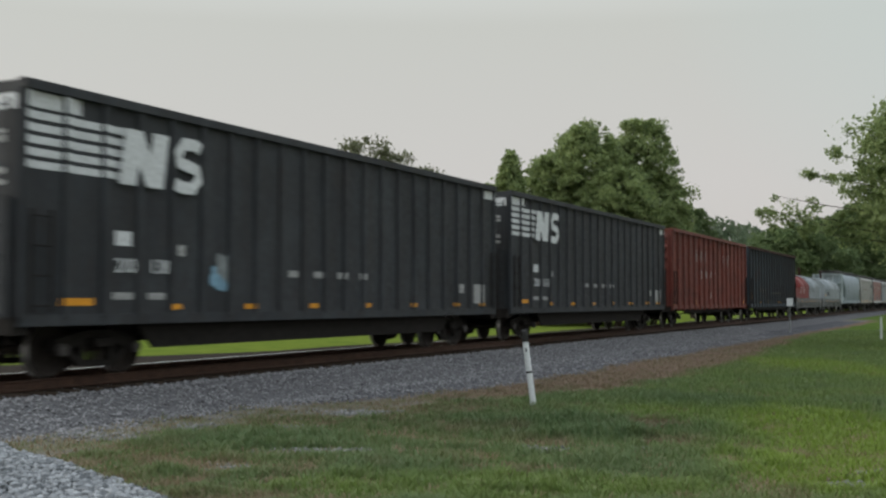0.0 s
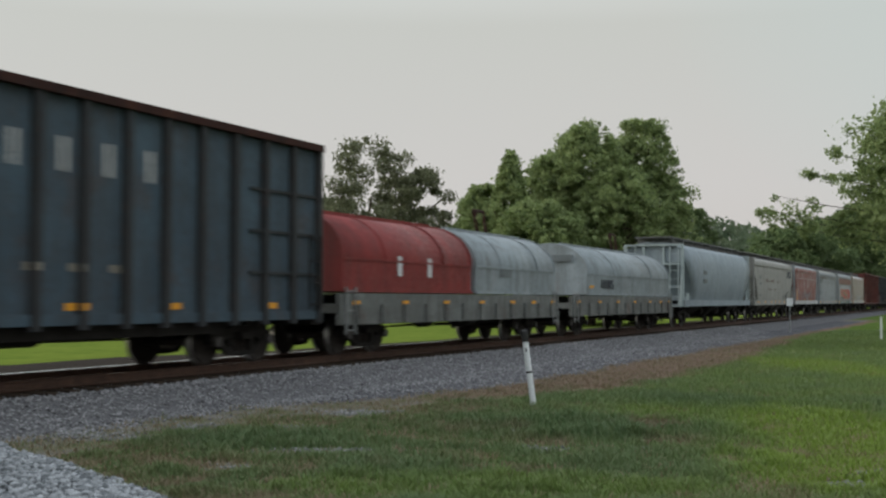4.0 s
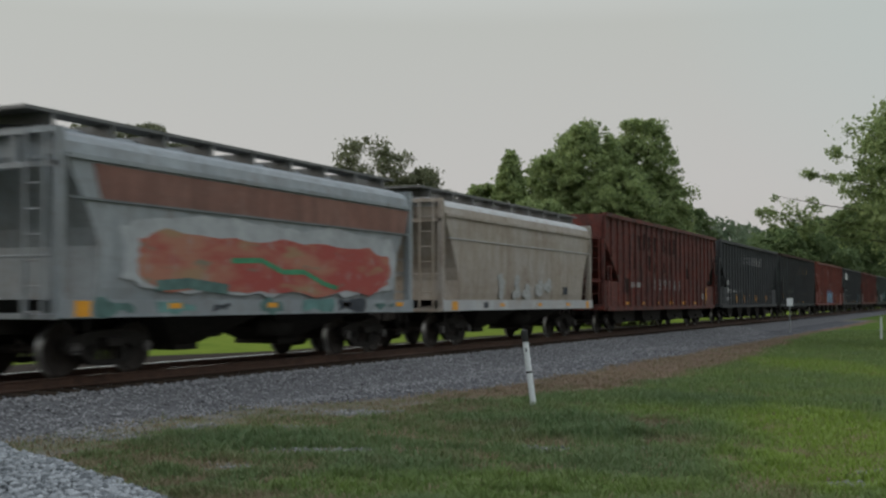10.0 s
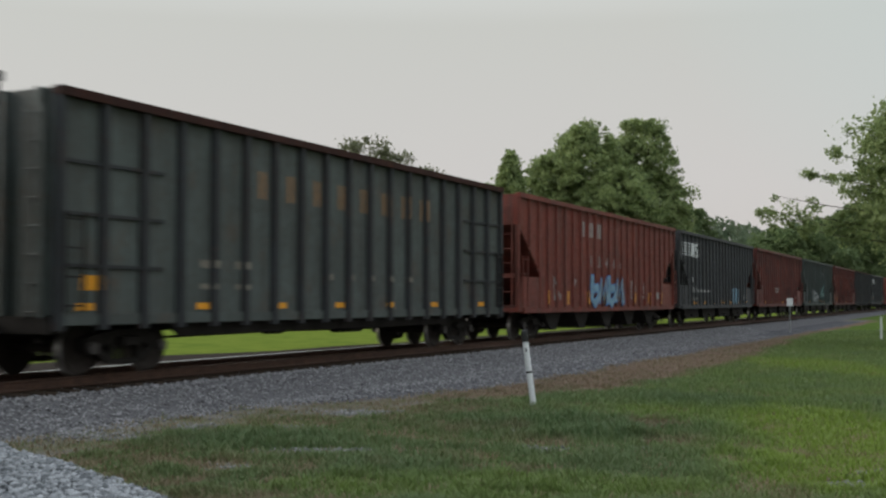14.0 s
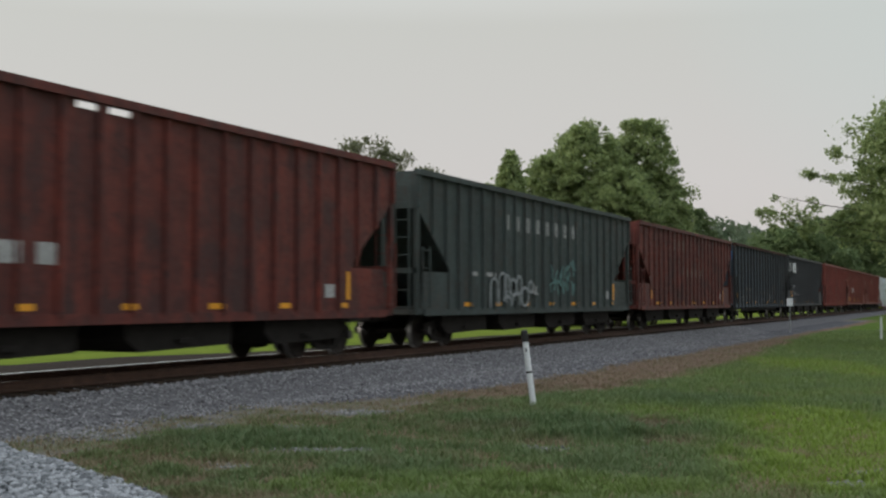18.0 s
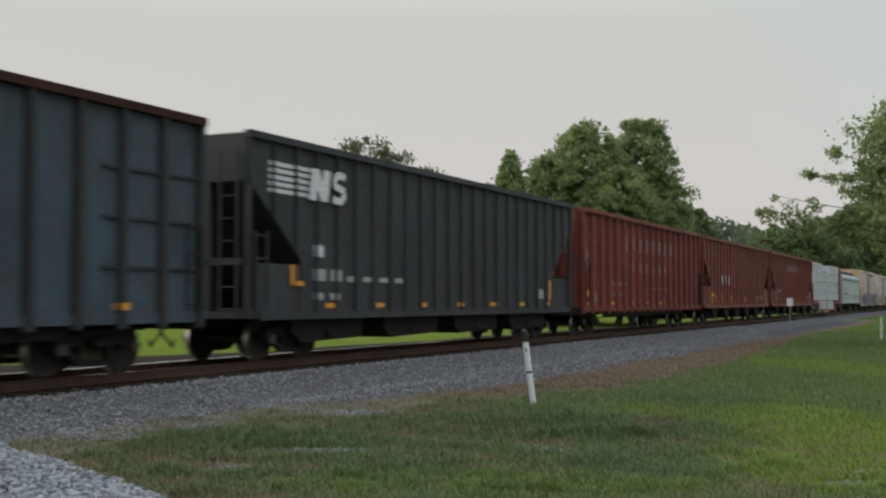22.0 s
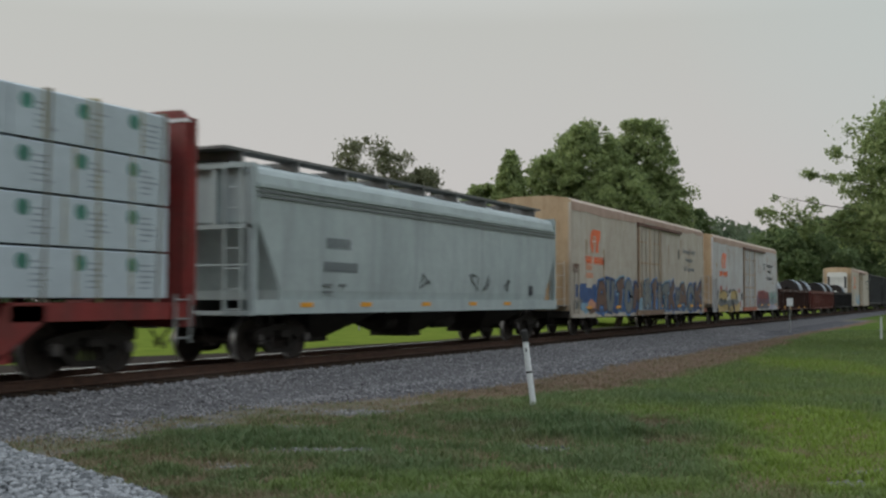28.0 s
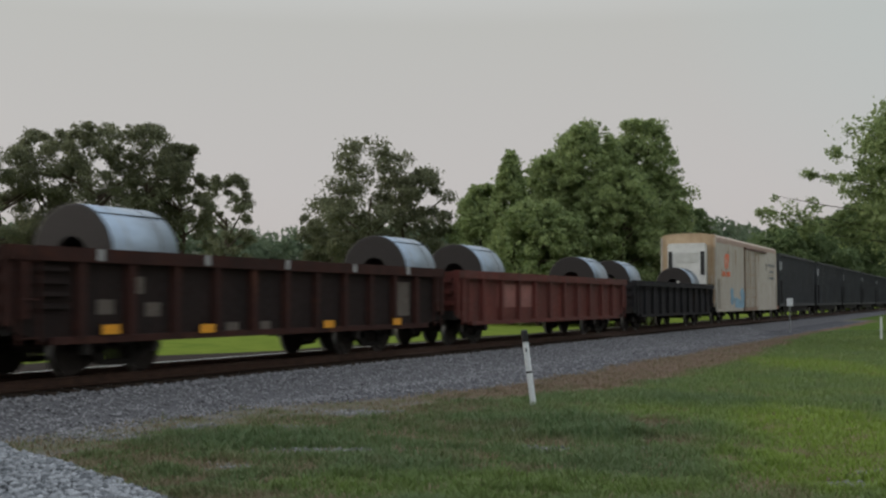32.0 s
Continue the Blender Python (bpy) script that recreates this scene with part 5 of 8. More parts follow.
def build_chip_cars():
    k = dict(mat=P_BLACK, belly=(0.44, 0.95), ribs=22, rib_w=0.16, rib_d=0.07)
    for i, (x0, x1, lab, num) in enumerate(((-268.7, -250.2, "black ribbed wood chip car with a white striped emblem", "138"), (-249.0, -230.3, "black ribbed wood chip car with white panels at its corners", "513"))):
        car, L, f = chip_car(x0, x1, label=lab, **k)
        h = L / 2
        logo(car, f, -h + 0.05, 3.27, 4.4, 0.97, M_WHITE)
        mark(car, f, -h + 0.06, -h + 1.25, 4.3, 4.55, M_WHITE, "white_panel")
        mark(car, f, h - 0.75, h - 0.1, 4.3, 4.55, M_WHITE, "white_panel")
        mark(car, f, -h + 2.1, -h + 2.5, 2.22, 2.47, M_WHITE)
        lettering(car, "200", -h + 2.33, 1.76, 0.36, M_WHITE, -1.53, "car_number")
        lettering(car, num, -h + 3.2, 1.76, 0.36, M_WHITE, -1.53, "car_number")
        if i == 0:
            rr = random.Random(5)
            for q, (x, z, m) in enumerate(((4.7, 1.55, M_BLUESPRAY), (4.85, 1.72, M_PALELINE), (5.1, 1.6, M_PALELINE))):
                bm = bmesh.new()
                haze(bm, -h + x, -h + x + 0.42, z, z + 0.4, -1.508 - 0.001 * q, rr)
                part("sprayed_patch", bm, m, car, "pale blue sprayed patch")
        mark(car, f, -h + 2.05, -h + 2.55, 1.3, 1.42, M_WORN)
        mark(car, f, -h + 2.95, -h + 3.4, 1.3, 1.42, M_WORN)
        mark(car, f, -h + 0.83, -h + 1.6, 1.2, 1.32, M_YELLOW, "reflector")
        mark(car, f, -h + 3.75, -h + 3.95, 2.1, 2.3, M_WORN)
        for q in (7.4, 8.4, 9.4, 10.4):
            mark(car, f, -h + q, -h + q + 0.36, 1.78, 1.92, M_WORN)
        mark(car, f, h - 2.6, h - 2.2, 1.5, 1.75, M_WORN)
        mark(car, f, h - 1.5, h - 0.9, 1.2, 1.75, M_WORN)
        reflectors(car, f, [-h + q for q in (3.7, 6.0, 8.4, 10.8, 13.2, 15.8, 17.6)], 1.12)
        # white panels and small marks on the leading end
        for y0, y1, z0, z1 in ((-1.4, -0.2, 4.25, 4.5), (0.3, 1.4, 4.25, 4.5), (-1.2, -0.2, 3.75, 3.95), (-1.2, -0.3, 3.25, 3.35), (-1.2, -0.3, 3.08, 3.16)):
            part("marking", boxes((-h - 0.006, -h + 0.002, y0, y1, z0, z1)), M_WHITE if z0 > 4 else M_WORN, car)
    car, L, f = chip_car(-228.9, -210.7, P_RED, "oxide red ribbed wood chip car with white lettering", ribs=17, rib_w=0.20, rib_d=0.11, tabs=0.18, ends="ribbed", belly=(0.66, 0.95))
    h = L / 2
    letter_row(car, f, [-h + q for q in spread_out(5.15, 12.6, 8)], 3.27, 0.58, 0.30, M_WORN)
    for q, ch in zip(spread_out(6.3, 11.7, 6), "139747"):
        lettering(car, ch, -h + q, 2.44, 0.60, M_WHITE, -1.505, "car_number")
    mark(car, f, -h + 8.05, -h + 8.6, 1.4, 1.66, M_WHITE, "placard")
    mark(car, f, -h + 9.4, -h + 9.65, 1.05, 1.2, M_WORN)
    for q in (0.45, 5.0, 7.1, 9.4, 11.6, 14.0, 17.6):
        mark(car, f, -h + q, -h + q + 0.13, 0.97, 1.42, M_YELLOW, "reflector")
    for x0, x1, m, lab, lm, ncol in (
        (-209.3, -190.7, P_BLUE, "slate blue ribbed wood chip car with faded lettering", M_WORN, 0),
        (-21.6, -3.4, P_GREEN, "grey-green ribbed wood chip car with faded orange lettering", M_ORANGETXT, 0),
        (102.0, 120.9, P_BLUE, "blue-grey ribbed wood chip car with a bright blue panel", M_ORANGETXT, 1),
        (143.2, 161.9, P_BRIGHTRED, "red ribbed wood chip car with pale graffiti", M_WORN, 2),
    ):
        car, L, f = chip_car(x0, x1, m, lab, ribs=19, rib_w=0.2, rib_d=0.12, tabs=0.2, ends="panel", belly=(0.64, 0.95), rib_mat=P_RIBSHADED if ncol < 2 else None, chord_mat=P_RUSTGON if ncol < 2 else None)
        h = L / 2
        letter_row(car, f, [-h + q for q in spread_out(5.7, 13.0, 8)], 3.36, 0.56, 0.28, lm)
        for q in (0.5, 3.6, 6.2, 8.6, 11.0, 13.5, 16.6):
            mark(car, f, -h + q, -h + q + 0.4, 1.12, 1.24, M_YELLOW, "reflector")
        mark(car, f, -h + 0.6, -h + 1.0, 1.45, 1.7, M_YELLOW, "reflector")
        for q in (3.7, 4.8):
            mark(car, f, -h + q, -h + q + 0.5, 1.9, 2.05, M_FADEMARK)
            mark(car, f, -h + q, -h + q + 0.4, 1.5, 1.6, M_FADEMARK)
        for q in spread_out(8.2, 12.0, 5):
            mark(car, f, -h + q, -h + q + 0.3, 1.75, 1.88, M_FADEMARK)
        if ncol == 1:
            part("blue_panel", boxes((-h - 0.03, -h, -1.42, -0.35, 3.72, 4.2)), M_BLUEPANEL, car, "bright blue panel")
            part("blue_panel", boxes((-h - 0.03, -h, 0.3, 0.7, 3.72, 4.2)), M_BLUEPANEL, car, "bright blue panel")
            part("marking", boxes((-h - 0.04, -h - 0.03, -1.2, -0.6, 3.9, 3.96), (-h - 0.04, -h - 0.03, -1.2, -0.7, 4.02, 4.08)), M_WHITE, car)
            for q in (2.5, 7.0, 9.3, 12.0):
                bm = bmesh.new()
                rr = random.Random(int(q * 10))
                stroke(bm, [(-h + q + rr.uniform(0, 0.5), 1.15 + rr.uniform(0, 0.6)) for _ in range(6)], 0.07, -1.51)
                part("sprayed_scribble", bm, M_WORN, car)
        if ncol == 2:
            bm = bmesh.new()
            stroke(bm, [(-h + 0.15 + a, 2.4 + b) for a, b in ((0, 0.7), (0.3, 0.85), (0.55, 0.6), (0.3, 0.4), (0.1, 0.6), (0.35, 0.2), (0.6, 0.35), (0.3, 0.0))], 0.08, -1.505)
            part("sprayed_scribble", bm, M_WORN, car, "pale sprayed scribble")
            bm = bmesh.new()
            stroke(bm, [(-h + 0.9 + a, 1.2 + b) for a, b in ((0, 0.5), (0.1, 0), (0.3, 0.45), (0.4, 0.05), (0.7, 0.4), (0.6, 0.0), (0.95, 0.3))], 0.07, -1.505)
            part("sprayed_scribble", bm, M_WORN, car, "pale sprayed scribble")
            for q, ch in zip(spread_out(6.76, 11.9, 6), "139544"):
                lettering(car, ch, -h + q, 2.46, 0.62, M_WORN, -1.505, "car_number")
    specs = (
        (-63.3, -43.3, P_RUSTRED, "rusty dark red wood chip hopper car with white numbers", "gate"),
        (-42.0, -22.8, P_BLACK, "black wood chip hopper car with worn white lettering", "funnel"),
        (-1.9, 18.0, P_RED, "oxide red wood chip hopper car with blue graffiti", "funnel"),
        (19.0, 38.2, P_BLACK, "black wood chip hopper car with a white striped emblem", "gate"),
        (39.6, 59.5, P_RUSTRED, "rust-red wood chip hopper car with holes in its top edge", "gate"),
        (60.8, 80.2, P_DKGREEN, "dark green wood chip hopper car with white graffiti", "gate"),
        (81.6, 101.0, P_RUSTRED, "dark rust-red wood chip hopper car with worn lettering", "gate"),
        (122.4, 142.0, P_BLACK, "black wood chip hopper car with a striped emblem", "gate"),
        (163.0, 183.1, P_RED, "oxide red wood chip hopper car with white numbers", "funnel"),
        (184.0, 204.6, P_RED, "dull red wood chip hopper car with faded lettering", "funnel"),
    )
    for n, (x0, x1, m, lab, o) in enumerate(specs):
        car, L, f = chip_car(x0, x1, m, lab, ribs=24, hopper=True, rib_w=0.12, rib_d=0.08, outlets=o, holes=[(9.05, 9.65), (9.8, 10.3)] if n == 4 else ([(5.95, 6.15)] if n == 6 else ()))
        h = L / 2
        if n in (1, 2, 8):
            for q in spread_out(2.6, L - 2.4, 8):
                mark(car, f, -h + q, -h + q + 0.14, 1.15, 1.62, M_YELLOW, "reflector")
        else:
            for q in spread_out(3.0, L - 2.6, 7):
                mark(car, f, -h + q, -h + q + 0.4, 1.12, 1.23, M_YELLOW, "reflector")
            mark(car, f, h - 2.25, h - 2.1, 1.3, 1.95, M_YELLOW, "reflector")
        mark(car, f, h - 3.2, h - 2.8, 1.35, 1.65, M_WORN, "placard")
        if n == 0:
            rr = random.Random(17)
            for q, (x, z0, z1) in enumerate([(x, 3.4, 4.2) for x in (5.0, 5.8, 6.6, 7.6, 9.1, 9.65, 10.3, 10.95)] + [(x, 2.45, 3.2) for x in (5.2, 6.6, 7.5, 9.1, 9.65, 10.4, 12.2)] + [(4.4, 2.6, 3.4), (3.2, 1.5, 2.2), (13.6, 2.4, 2.9)]):
                bm = bmesh.new()
                w = rr.uniform(0.13, 0.22)
                haze(bm, -h + x - w, -h + x + w, z0 + rr.uniform(0, 0.12), z1 - rr.uniform(0, 0.12), -1.505 - 0.0004 * q, rr)
                part("soot_patch", bm, M_SOOT, car, "dark soot patch")
            for q, ch in zip(spread_out(7.5, 12.0, 6), "139163"):
                lettering(car, ch, -h + q, 1.77, 0.66, M_WORN, -1.505, "car_number")
            for q in (3.6, 4.2, 4.8):
                mark(car, f, -h + q, -h + q + 0.4, 1.85, 2.05, M_WORN)
        elif n == 1:
            letter_row(car, f, [-h + q for q in spread_out(6.2, 12.4, 8)], 3.5, 0.5, 0.22, M_WORN)
            for a, b, c, d in ((2.05, 2.5, 2.2, 2.45), (2.05, 2.5, 1.75, 2.0), (2.7, 3.15, 1.75, 2.0), (3.5, 3.75, 2.0, 2.25), (3.85, 4.15, 1.75, 1.9), (4.45, 4.8, 1.75, 1.9), (5.2, 5.55, 1.75, 1.9), (6.0, 6.35, 1.75, 1.9), (2.05, 2.4, 1.3, 1.5), (2.7, 3.05, 1.3, 1.5)):
                mark(car, f, -h + a, -h + b, c, d, M_WORN)
        elif n == 2:
            letter_row(car, f, [-h + q for q in (6.4, 7.4, 8.4)], 3.65, 0.55, 0.4, M_WORN)
            for q, ch in zip(spread_out(7.4, 12.2, 6), "134662"):
                lettering(car, ch, -h + q, 2.55, 0.58, M_WORN, -1.505, "car_number")
            for q, kind in enumerate(("hook", "wave", "hook", "wave")):
                figure(car, kind, -h + 7.0 + q * 1.05, -h + 8.15 + q * 1.05, 1.08, 2.2, -1.585 - 0.001 * q, (M_BLUESPRAY, M_PALELINE)[q % 2], M_BLUESPRAY, M_MIDBLUE, fat=0.13, tilt=0.1)
            for a in (3.2, 5.0, 12.6, 14.2):
                bm = bmesh.new()
                rr = random.Random(int(a * 7))
                stroke(bm, [(-h + a + rr.uniform(0, 0.8), 1.2 + rr.uniform(0, 0.9)) for _ in range(6)], 0.09, -1.51)
                part("sprayed_scribble", bm, M_WORN, car)
        elif n in (3, 7):
            logo(car, f, -h + 0.75, 3.48, 3.05, 0.7, M_WHITE)
            mark(car, f, -h + 2.5, -h + 2.9, 2.25, 2.5, M_WHITE)
            for a, b, c, d in ((2.5, 3.0, 1.72, 1.98), (3.2, 3.7, 1.72, 1.98), (2.5, 2.9, 1.3, 1.45), (3.2, 3.6, 1.3, 1.45), (3.95, 4.25, 1.72, 1.84), (4.7, 5.1, 1.72, 1.84), (5.5, 5.9, 1.72, 1.84), (6.3, 6.7, 1.72, 1.84)):
                mark(car, f, -h + a, -h + b, c, d, M_WORN)
            if n == 3:
                for a, b in ((12.6, 13.4), (13.7, 14.4)):
                    mark(car, f, -h + a, -h + b, 1.1, 2.0, M_BLUESPRAY, "faded_panel")
            else:
                mark(car, f, -h + 1.6, -h + 1.72, 1.6, 2.05, M_YELLOW, "reflector")
                mark(car, f, -h + 1.72, -h + 2.1, 1.6, 1.7, M_YELLOW, "reflector")
        elif n == 4:
            for a in (7.4, 8.2):
                mark(car, f, -h + a, -h + a + 0.4, 1.85, 2.2, M_WORN)
        elif n == 5:
            letter_row(car, f, [-h + q for q in spread_out(6.2, 12.4, 8)], 3.48, 0.46, 0.24, M_WORN)
            turn = [math.pi * q / 9 for q in range(19)]
            # open loops: centre, half width, foot, top, how far round
            for cx, rx, z0, z1, far in ((4.95, 0.28, 1.08, 1.95, 10), (5.6, 0.3, 1.12, 2.12, 10), (5.95, 0.2, 1.3, 2.05, 10), (6.45, 0.24, 1.45, 1.95, 19), (6.95, 0.22, 1.5, 2.05, 19), (7.45, 0.3, 1.12, 1.7, 19), (7.95, 0.2, 1.55, 1.9, 19), (6.0, 0.34, 1.1, 1.4, 12), (6.75, 0.26, 1.08, 1.5, 12)):
                bm = bmesh.new()
                if far == 10:
                    zm = z1 - rx
                    pts = [(cx - rx, z0)] + [(cx - math.cos(t) * rx, zm + math.sin(t) * rx) for t in turn[:10]] + [(cx + rx, z0 + 0.1)]
                else:
                    pts = [(cx - math.cos(t) * rx, (z0 + z1) / 2 + math.sin(t) * (z1 - z0) / 2) for t in turn[:far]]
                stroke(bm, [(-h + a, b) for a, b in pts], 0.09, -1.59 - 0.002 * (far % 3))
                part("sprayed_scribble", bm, M_PALELINE, car, "white sprayed scribble")
            for a in (0.0, 0.9, 1.8, 2.7):
                bm = bmesh.new()
                stroke(bm, [(-h + 8.3, 1.5), (-h + 8.3 + 0.3 * math.cos(a), 1.5 + 0.3 * math.sin(a))], 0.06, -1.59 - a * 0.002)
                part("sprayed_scribble", bm, M_WORN, car)
            rr = random.Random(9)
            for q in range(16):
                bm = bmesh.new()
                x, z = -h + 9.9 + 2.6 * (q % 8) / 8 + rr.uniform(-0.1, 0.1), 1.45 + rr.uniform(0, 0.3) + 0.45 * (q // 8)
                stroke(bm, [(x, z), (x + rr.uniform(-0.25, 0.3), z + 0.25), (x + rr.uniform(-0.1, 0.3), z + rr.uniform(0.35, 0.6)), (x + rr.uniform(0.0, 0.4), z + rr.uniform(0.1, 0.4))], 0.07, -1.592 - 0.0006 * q)
                part("sprayed_scribble", bm, M_TEALLINE, car, "teal sprayed lines")
            for a in (3.4, 4.6):
                mark(car, f, -h + a, -h + a + 0.5, 2.0, 2.12, M_WORN)
        elif n == 6:
            letter_row(car, f, [-h + q for q in (6.2, 7.1, 8.0)], 3.7, 0.5, 0.3, M_FADEMARK)
            letter_row(car, f, [-h + q for q in spread_out(7.0, 11.7, 6)], 2.45, 0.42, 0.2, M_FADEMARK)
            mark(car, f, -h + 2.1, -h + 2.25, 1.35, 1.75, M_YELLOW, "reflector")
        elif n == 8:
            for q, ch in zip((4.4, 5.3, 6.2), "893"):
                lettering(car, ch, -h + q, 2.2, 0.72, M_WHITE, -1.6, "sprayed_number")
            for y0, y1, z0, z1 in ((-1.35, -0.75, 4.28, 4.44), (-1.38, -1.12, 3.95, 4.2), (-1.05, -0.8, 3.95, 4.2), (-0.72, -0.45, 3.95, 4.2)):
                part("marking", boxes((-h - 0.006, -h, y0, y1, z0, z1)), M_WHITE, car)
            mark(car, f, -h + 2.05, -h + 2.2, 1.15, 1.7, M_YELLOW, "reflector")
            mark(car, f, -h + 2.2, -h + 2.7, 1.56, 1.7, M_YELLOW, "reflector")
            for a in (2.4, 3.2):
                mark(car, f, -h + a, -h + a + 0.45, 3.75, 3.95, M_RUSTGREY, "faded_writing")
        elif n == 9:
            letter_row(car, f, [-h + q for q in spread_out(7.2, 13.0, 8)], 3.5, 0.45, 0.28, M_WORN)
            for a in (2.6, 3.2, 3.8):
                mark(car, f, -h + a, -h + a + 0.42, 1.9, 2.1, M_WORN)
                mark(car, f, -h + a, -h + a + 0.35, 1.4, 1.52, M_WORN)
    for i in range(6):
        x0 = 363.0 + i * 20.2
        car, L, f = chip_car(x0, x0 + 18.8, label="black ribbed wood chip car far down the train", **k)
        mark(car, f, -L / 2 + 0.1, -L / 2 + 1.3, 3.5, 4.15, M_WHITE, "white_panel")


build_chip_cars()


# ---- covered hoppers ----
def covered_hopper(x0, x1, mat, label, outlets=3, round_side=False, sill=0.30, frame_mat=None, cut=(2.9, 1.5, 1.0), brace=False, roof_mat=None, end_ribs=False, outlet_mat=None):
    """cut: where the ends begin to slope in, where they stop, and by how much."""
    car, L = car_thing("covered_hopper_car", x0, x1, label)
    h = L / 2
    frame_mat = frame_mat or mat
    if round_side:
        half = [(0.0, 4.24), (0.55, 4.20), (1.0, 4.08), (1.3, 3.9), (1.48, 3.6), (1.58, 3.2), (1.62, 2.7), (1.6, 2.2), (1.54, 1.8), (1.46, 1.5), (1.40, 1.3)]
    else:
        half = [(0.0, 4.22), (0.9, 4.15), (1.36, 4.0), (1.45, 3.88), (1.50, 3.66), (1.52, 3.3), (1.52, 2.9), (1.52, 2.5), (1.52, 2.2), (1.51, 1.85), (1.49, 1.5), (1.46, 1.3)]
    za, zb, inset = cut

    def xe(z):
        t = max(0.0, min(1.0, (za - z) / (za - zb)))
        return h - 0.2 - inset * t ** 0.85
    nroof = 3
    for nm, rows_at, m in (("body", half[nroof:], mat), ("roof", half[:nroof + 1], roof_mat or mat)):
        bm = bmesh.new()
        for s in (-1, 1):
            cols = 10
            sheet(bm, [[(-xe(z) + 2 * xe(z) * i / cols, s * y, z) for i in range(cols + 1)] for y, z in rows_at])
        for s in (-1, 1):
            sheet(bm, [[(s * xe(z), -y, z), (s * xe(z), y, z)] for y, z in rows_at if y > 0])
        bmesh.ops.remove_doubles(bm, verts=bm.verts, dist=0.001)
        ob = part(nm, bm, m, car)
        if round_side:
            ob.data.polygons.foreach_set("use_smooth", [abs(q.normal.x) < 0.3 for q in ob.data.polygons])
            ob.data.update()
    for s in (-1, 1):
        ys = sorted((s * 1.40, s * 1.545))
        part("side_sill", boxes((-h + 0.05, h - 0.05, ys[0], ys[1], 1.0, 1.0 + sill)), mat, car)
        if not round_side:
            ys = sorted((s * 1.47, s * 1.56))
            part("side_plate", boxes((-h + 0.2, h - 0.2, ys[0], ys[1], 3.60, 3.68)), mat, car)
        part("end_platform", boxes((*sorted((s * (h - 1.2), s * h)), -1.5, 1.5, 0.98, 1.06)), frame_mat, car)
        for y in (-1.44, 1.44):
            part("end_post", boxes((*sorted((s * (h - 0.19), s * (h - 0.04))), y - 0.07, y + 0.07, 1.06, 4.0)), frame_mat, car)
        for y in (-0.5, 0.5):
            part("end_post", boxes((*sorted((s * (h - 0.19), s * (h - 0.06))), y - 0.05, y + 0.05, za, 4.0)), frame_mat, car)
        for z in (za - 0.05, 4.0):
            part("end_rail", boxes((*sorted((s * (h - 0.18), s * (h - 0.04))), -1.5, 1.5, z, z + 0.09)), frame_mat, car)
        part("hand_rail", made(tube, [(s * (h - 0.06), -1.42, 2.0), (s * (h - 0.06), 1.42, 2.0)], 0.025), frame_mat, car)
        for y in (-0.8, 0.1, 0.9):
            part("stanchion", made(rod, (s * (h - 0.08), y, 1.05), (s * (h - 0.08), y, 2.0), 0.022, 6), frame_mat, car)
        if end_ribs:
            for k in range(5):
                z = 1.45 + k * 0.33
                part("slope_rib", boxes((*sorted((s * (xe(z) - 0.02), s * (xe(z) + 0.09))), -1.4, 1.4, z, z + 0.09)), frame_mat, car)
        if brace:
            for y in (-1.42, 1.42):
                part("end_brace", made(tube, [(s * (h - 0.12), y, 2.9), (s * (h + 0.28 if s < 0 else h - 0.9), y, 1.06)], 0.045, 6), frame_mat, car)
                part("end_panel", boxes((*sorted((s * (h - 0.9), s * (h - 1.15))), *sorted((y, y * 1.07)), 1.0, 1.65)), frame_mat, car)
        ladder(car, s * (h + 0.02), 1.1, 1.1, 4.0, frame_mat, along="y")
        ladder(car, s * (h + 0.02), -1.05, 1.1, 4.0, frame_mat, along="y")
        bm = bmesh.new()
        tube(bm, [(s * (h - 0.3), -1.48, 1.0), (s * (h - 0.3), -1.48, 0.45), (s * (h - 0.75), -1.48, 0.45), (s * (h - 0.75), -1.48, 1.0)], 0.02)
        part("step", bm, M_UNDER, car)
    # running board on brackets, hatches beneath
    for y in (-0.66, 0.66):
        part("roof_walk", boxes((-h - 0.1, h + 0.1, y - 0.24, y + 0.24, 4.40, 4.46)), M_WALK, car)
    for s in (-1, 1):
        part("roof_walk", boxes((*sorted((s * (h - 0.5), s * (h + 0.1))), -0.42, 0.42, 4.40, 4.46)), M_WALK, car)
    bracket = shaped("walk_bracket", boxes((-0.03, 0.03, -0.92, 0.92, 4.12, 4.40)), M_WALK)
    for i in range(9):
        place("walk_bracket", bracket, car, (-h + 0.5 + (L - 1.0) * i / 8, 0, 0))
    for i in range(4):
        x = (i - 1.5) * (L - 2) / 4
        bm = bmesh.new()
        prism(bm, [(-0.3, 4.18), (0.3, 4.18), (0.22, 4.33), (-0.22, 4.33)], x - (L - 2) / 8 + 0.15, x + (L - 2) / 8 - 0.15, "x")
        part("hatch", bm, mat, car)
    underframe(car, L, pipe=False)
    for k in range(outlets):
        x = (k - (outlets - 1) / 2) * (L - 6.4) / max(1, outlets - 1) * (0.86 if outlets > 2 else 0.6)
        w = min(1.7, (L - 5.6) / outlets * 0.5)
        bm = bmesh.new()
        rows = []
        for a, y, z in ((w, 1.40, 1.05), (0.32, 0.55, 0.42)):
            rows.append([(x - a, -y, z), (x + a, -y, z), (x + a, y, z), (x - a, y, z), (x - a, -y, z)])
        sheet(bm, rows)
        box(bm, x - 0.36, x + 0.36, -0.6, 0.6, 0.32, 0.43)
        part("hopper_outlet", bm, outlet_mat or M_UNDER, car)
    running_gear(car, L, 1.75, 0.0)
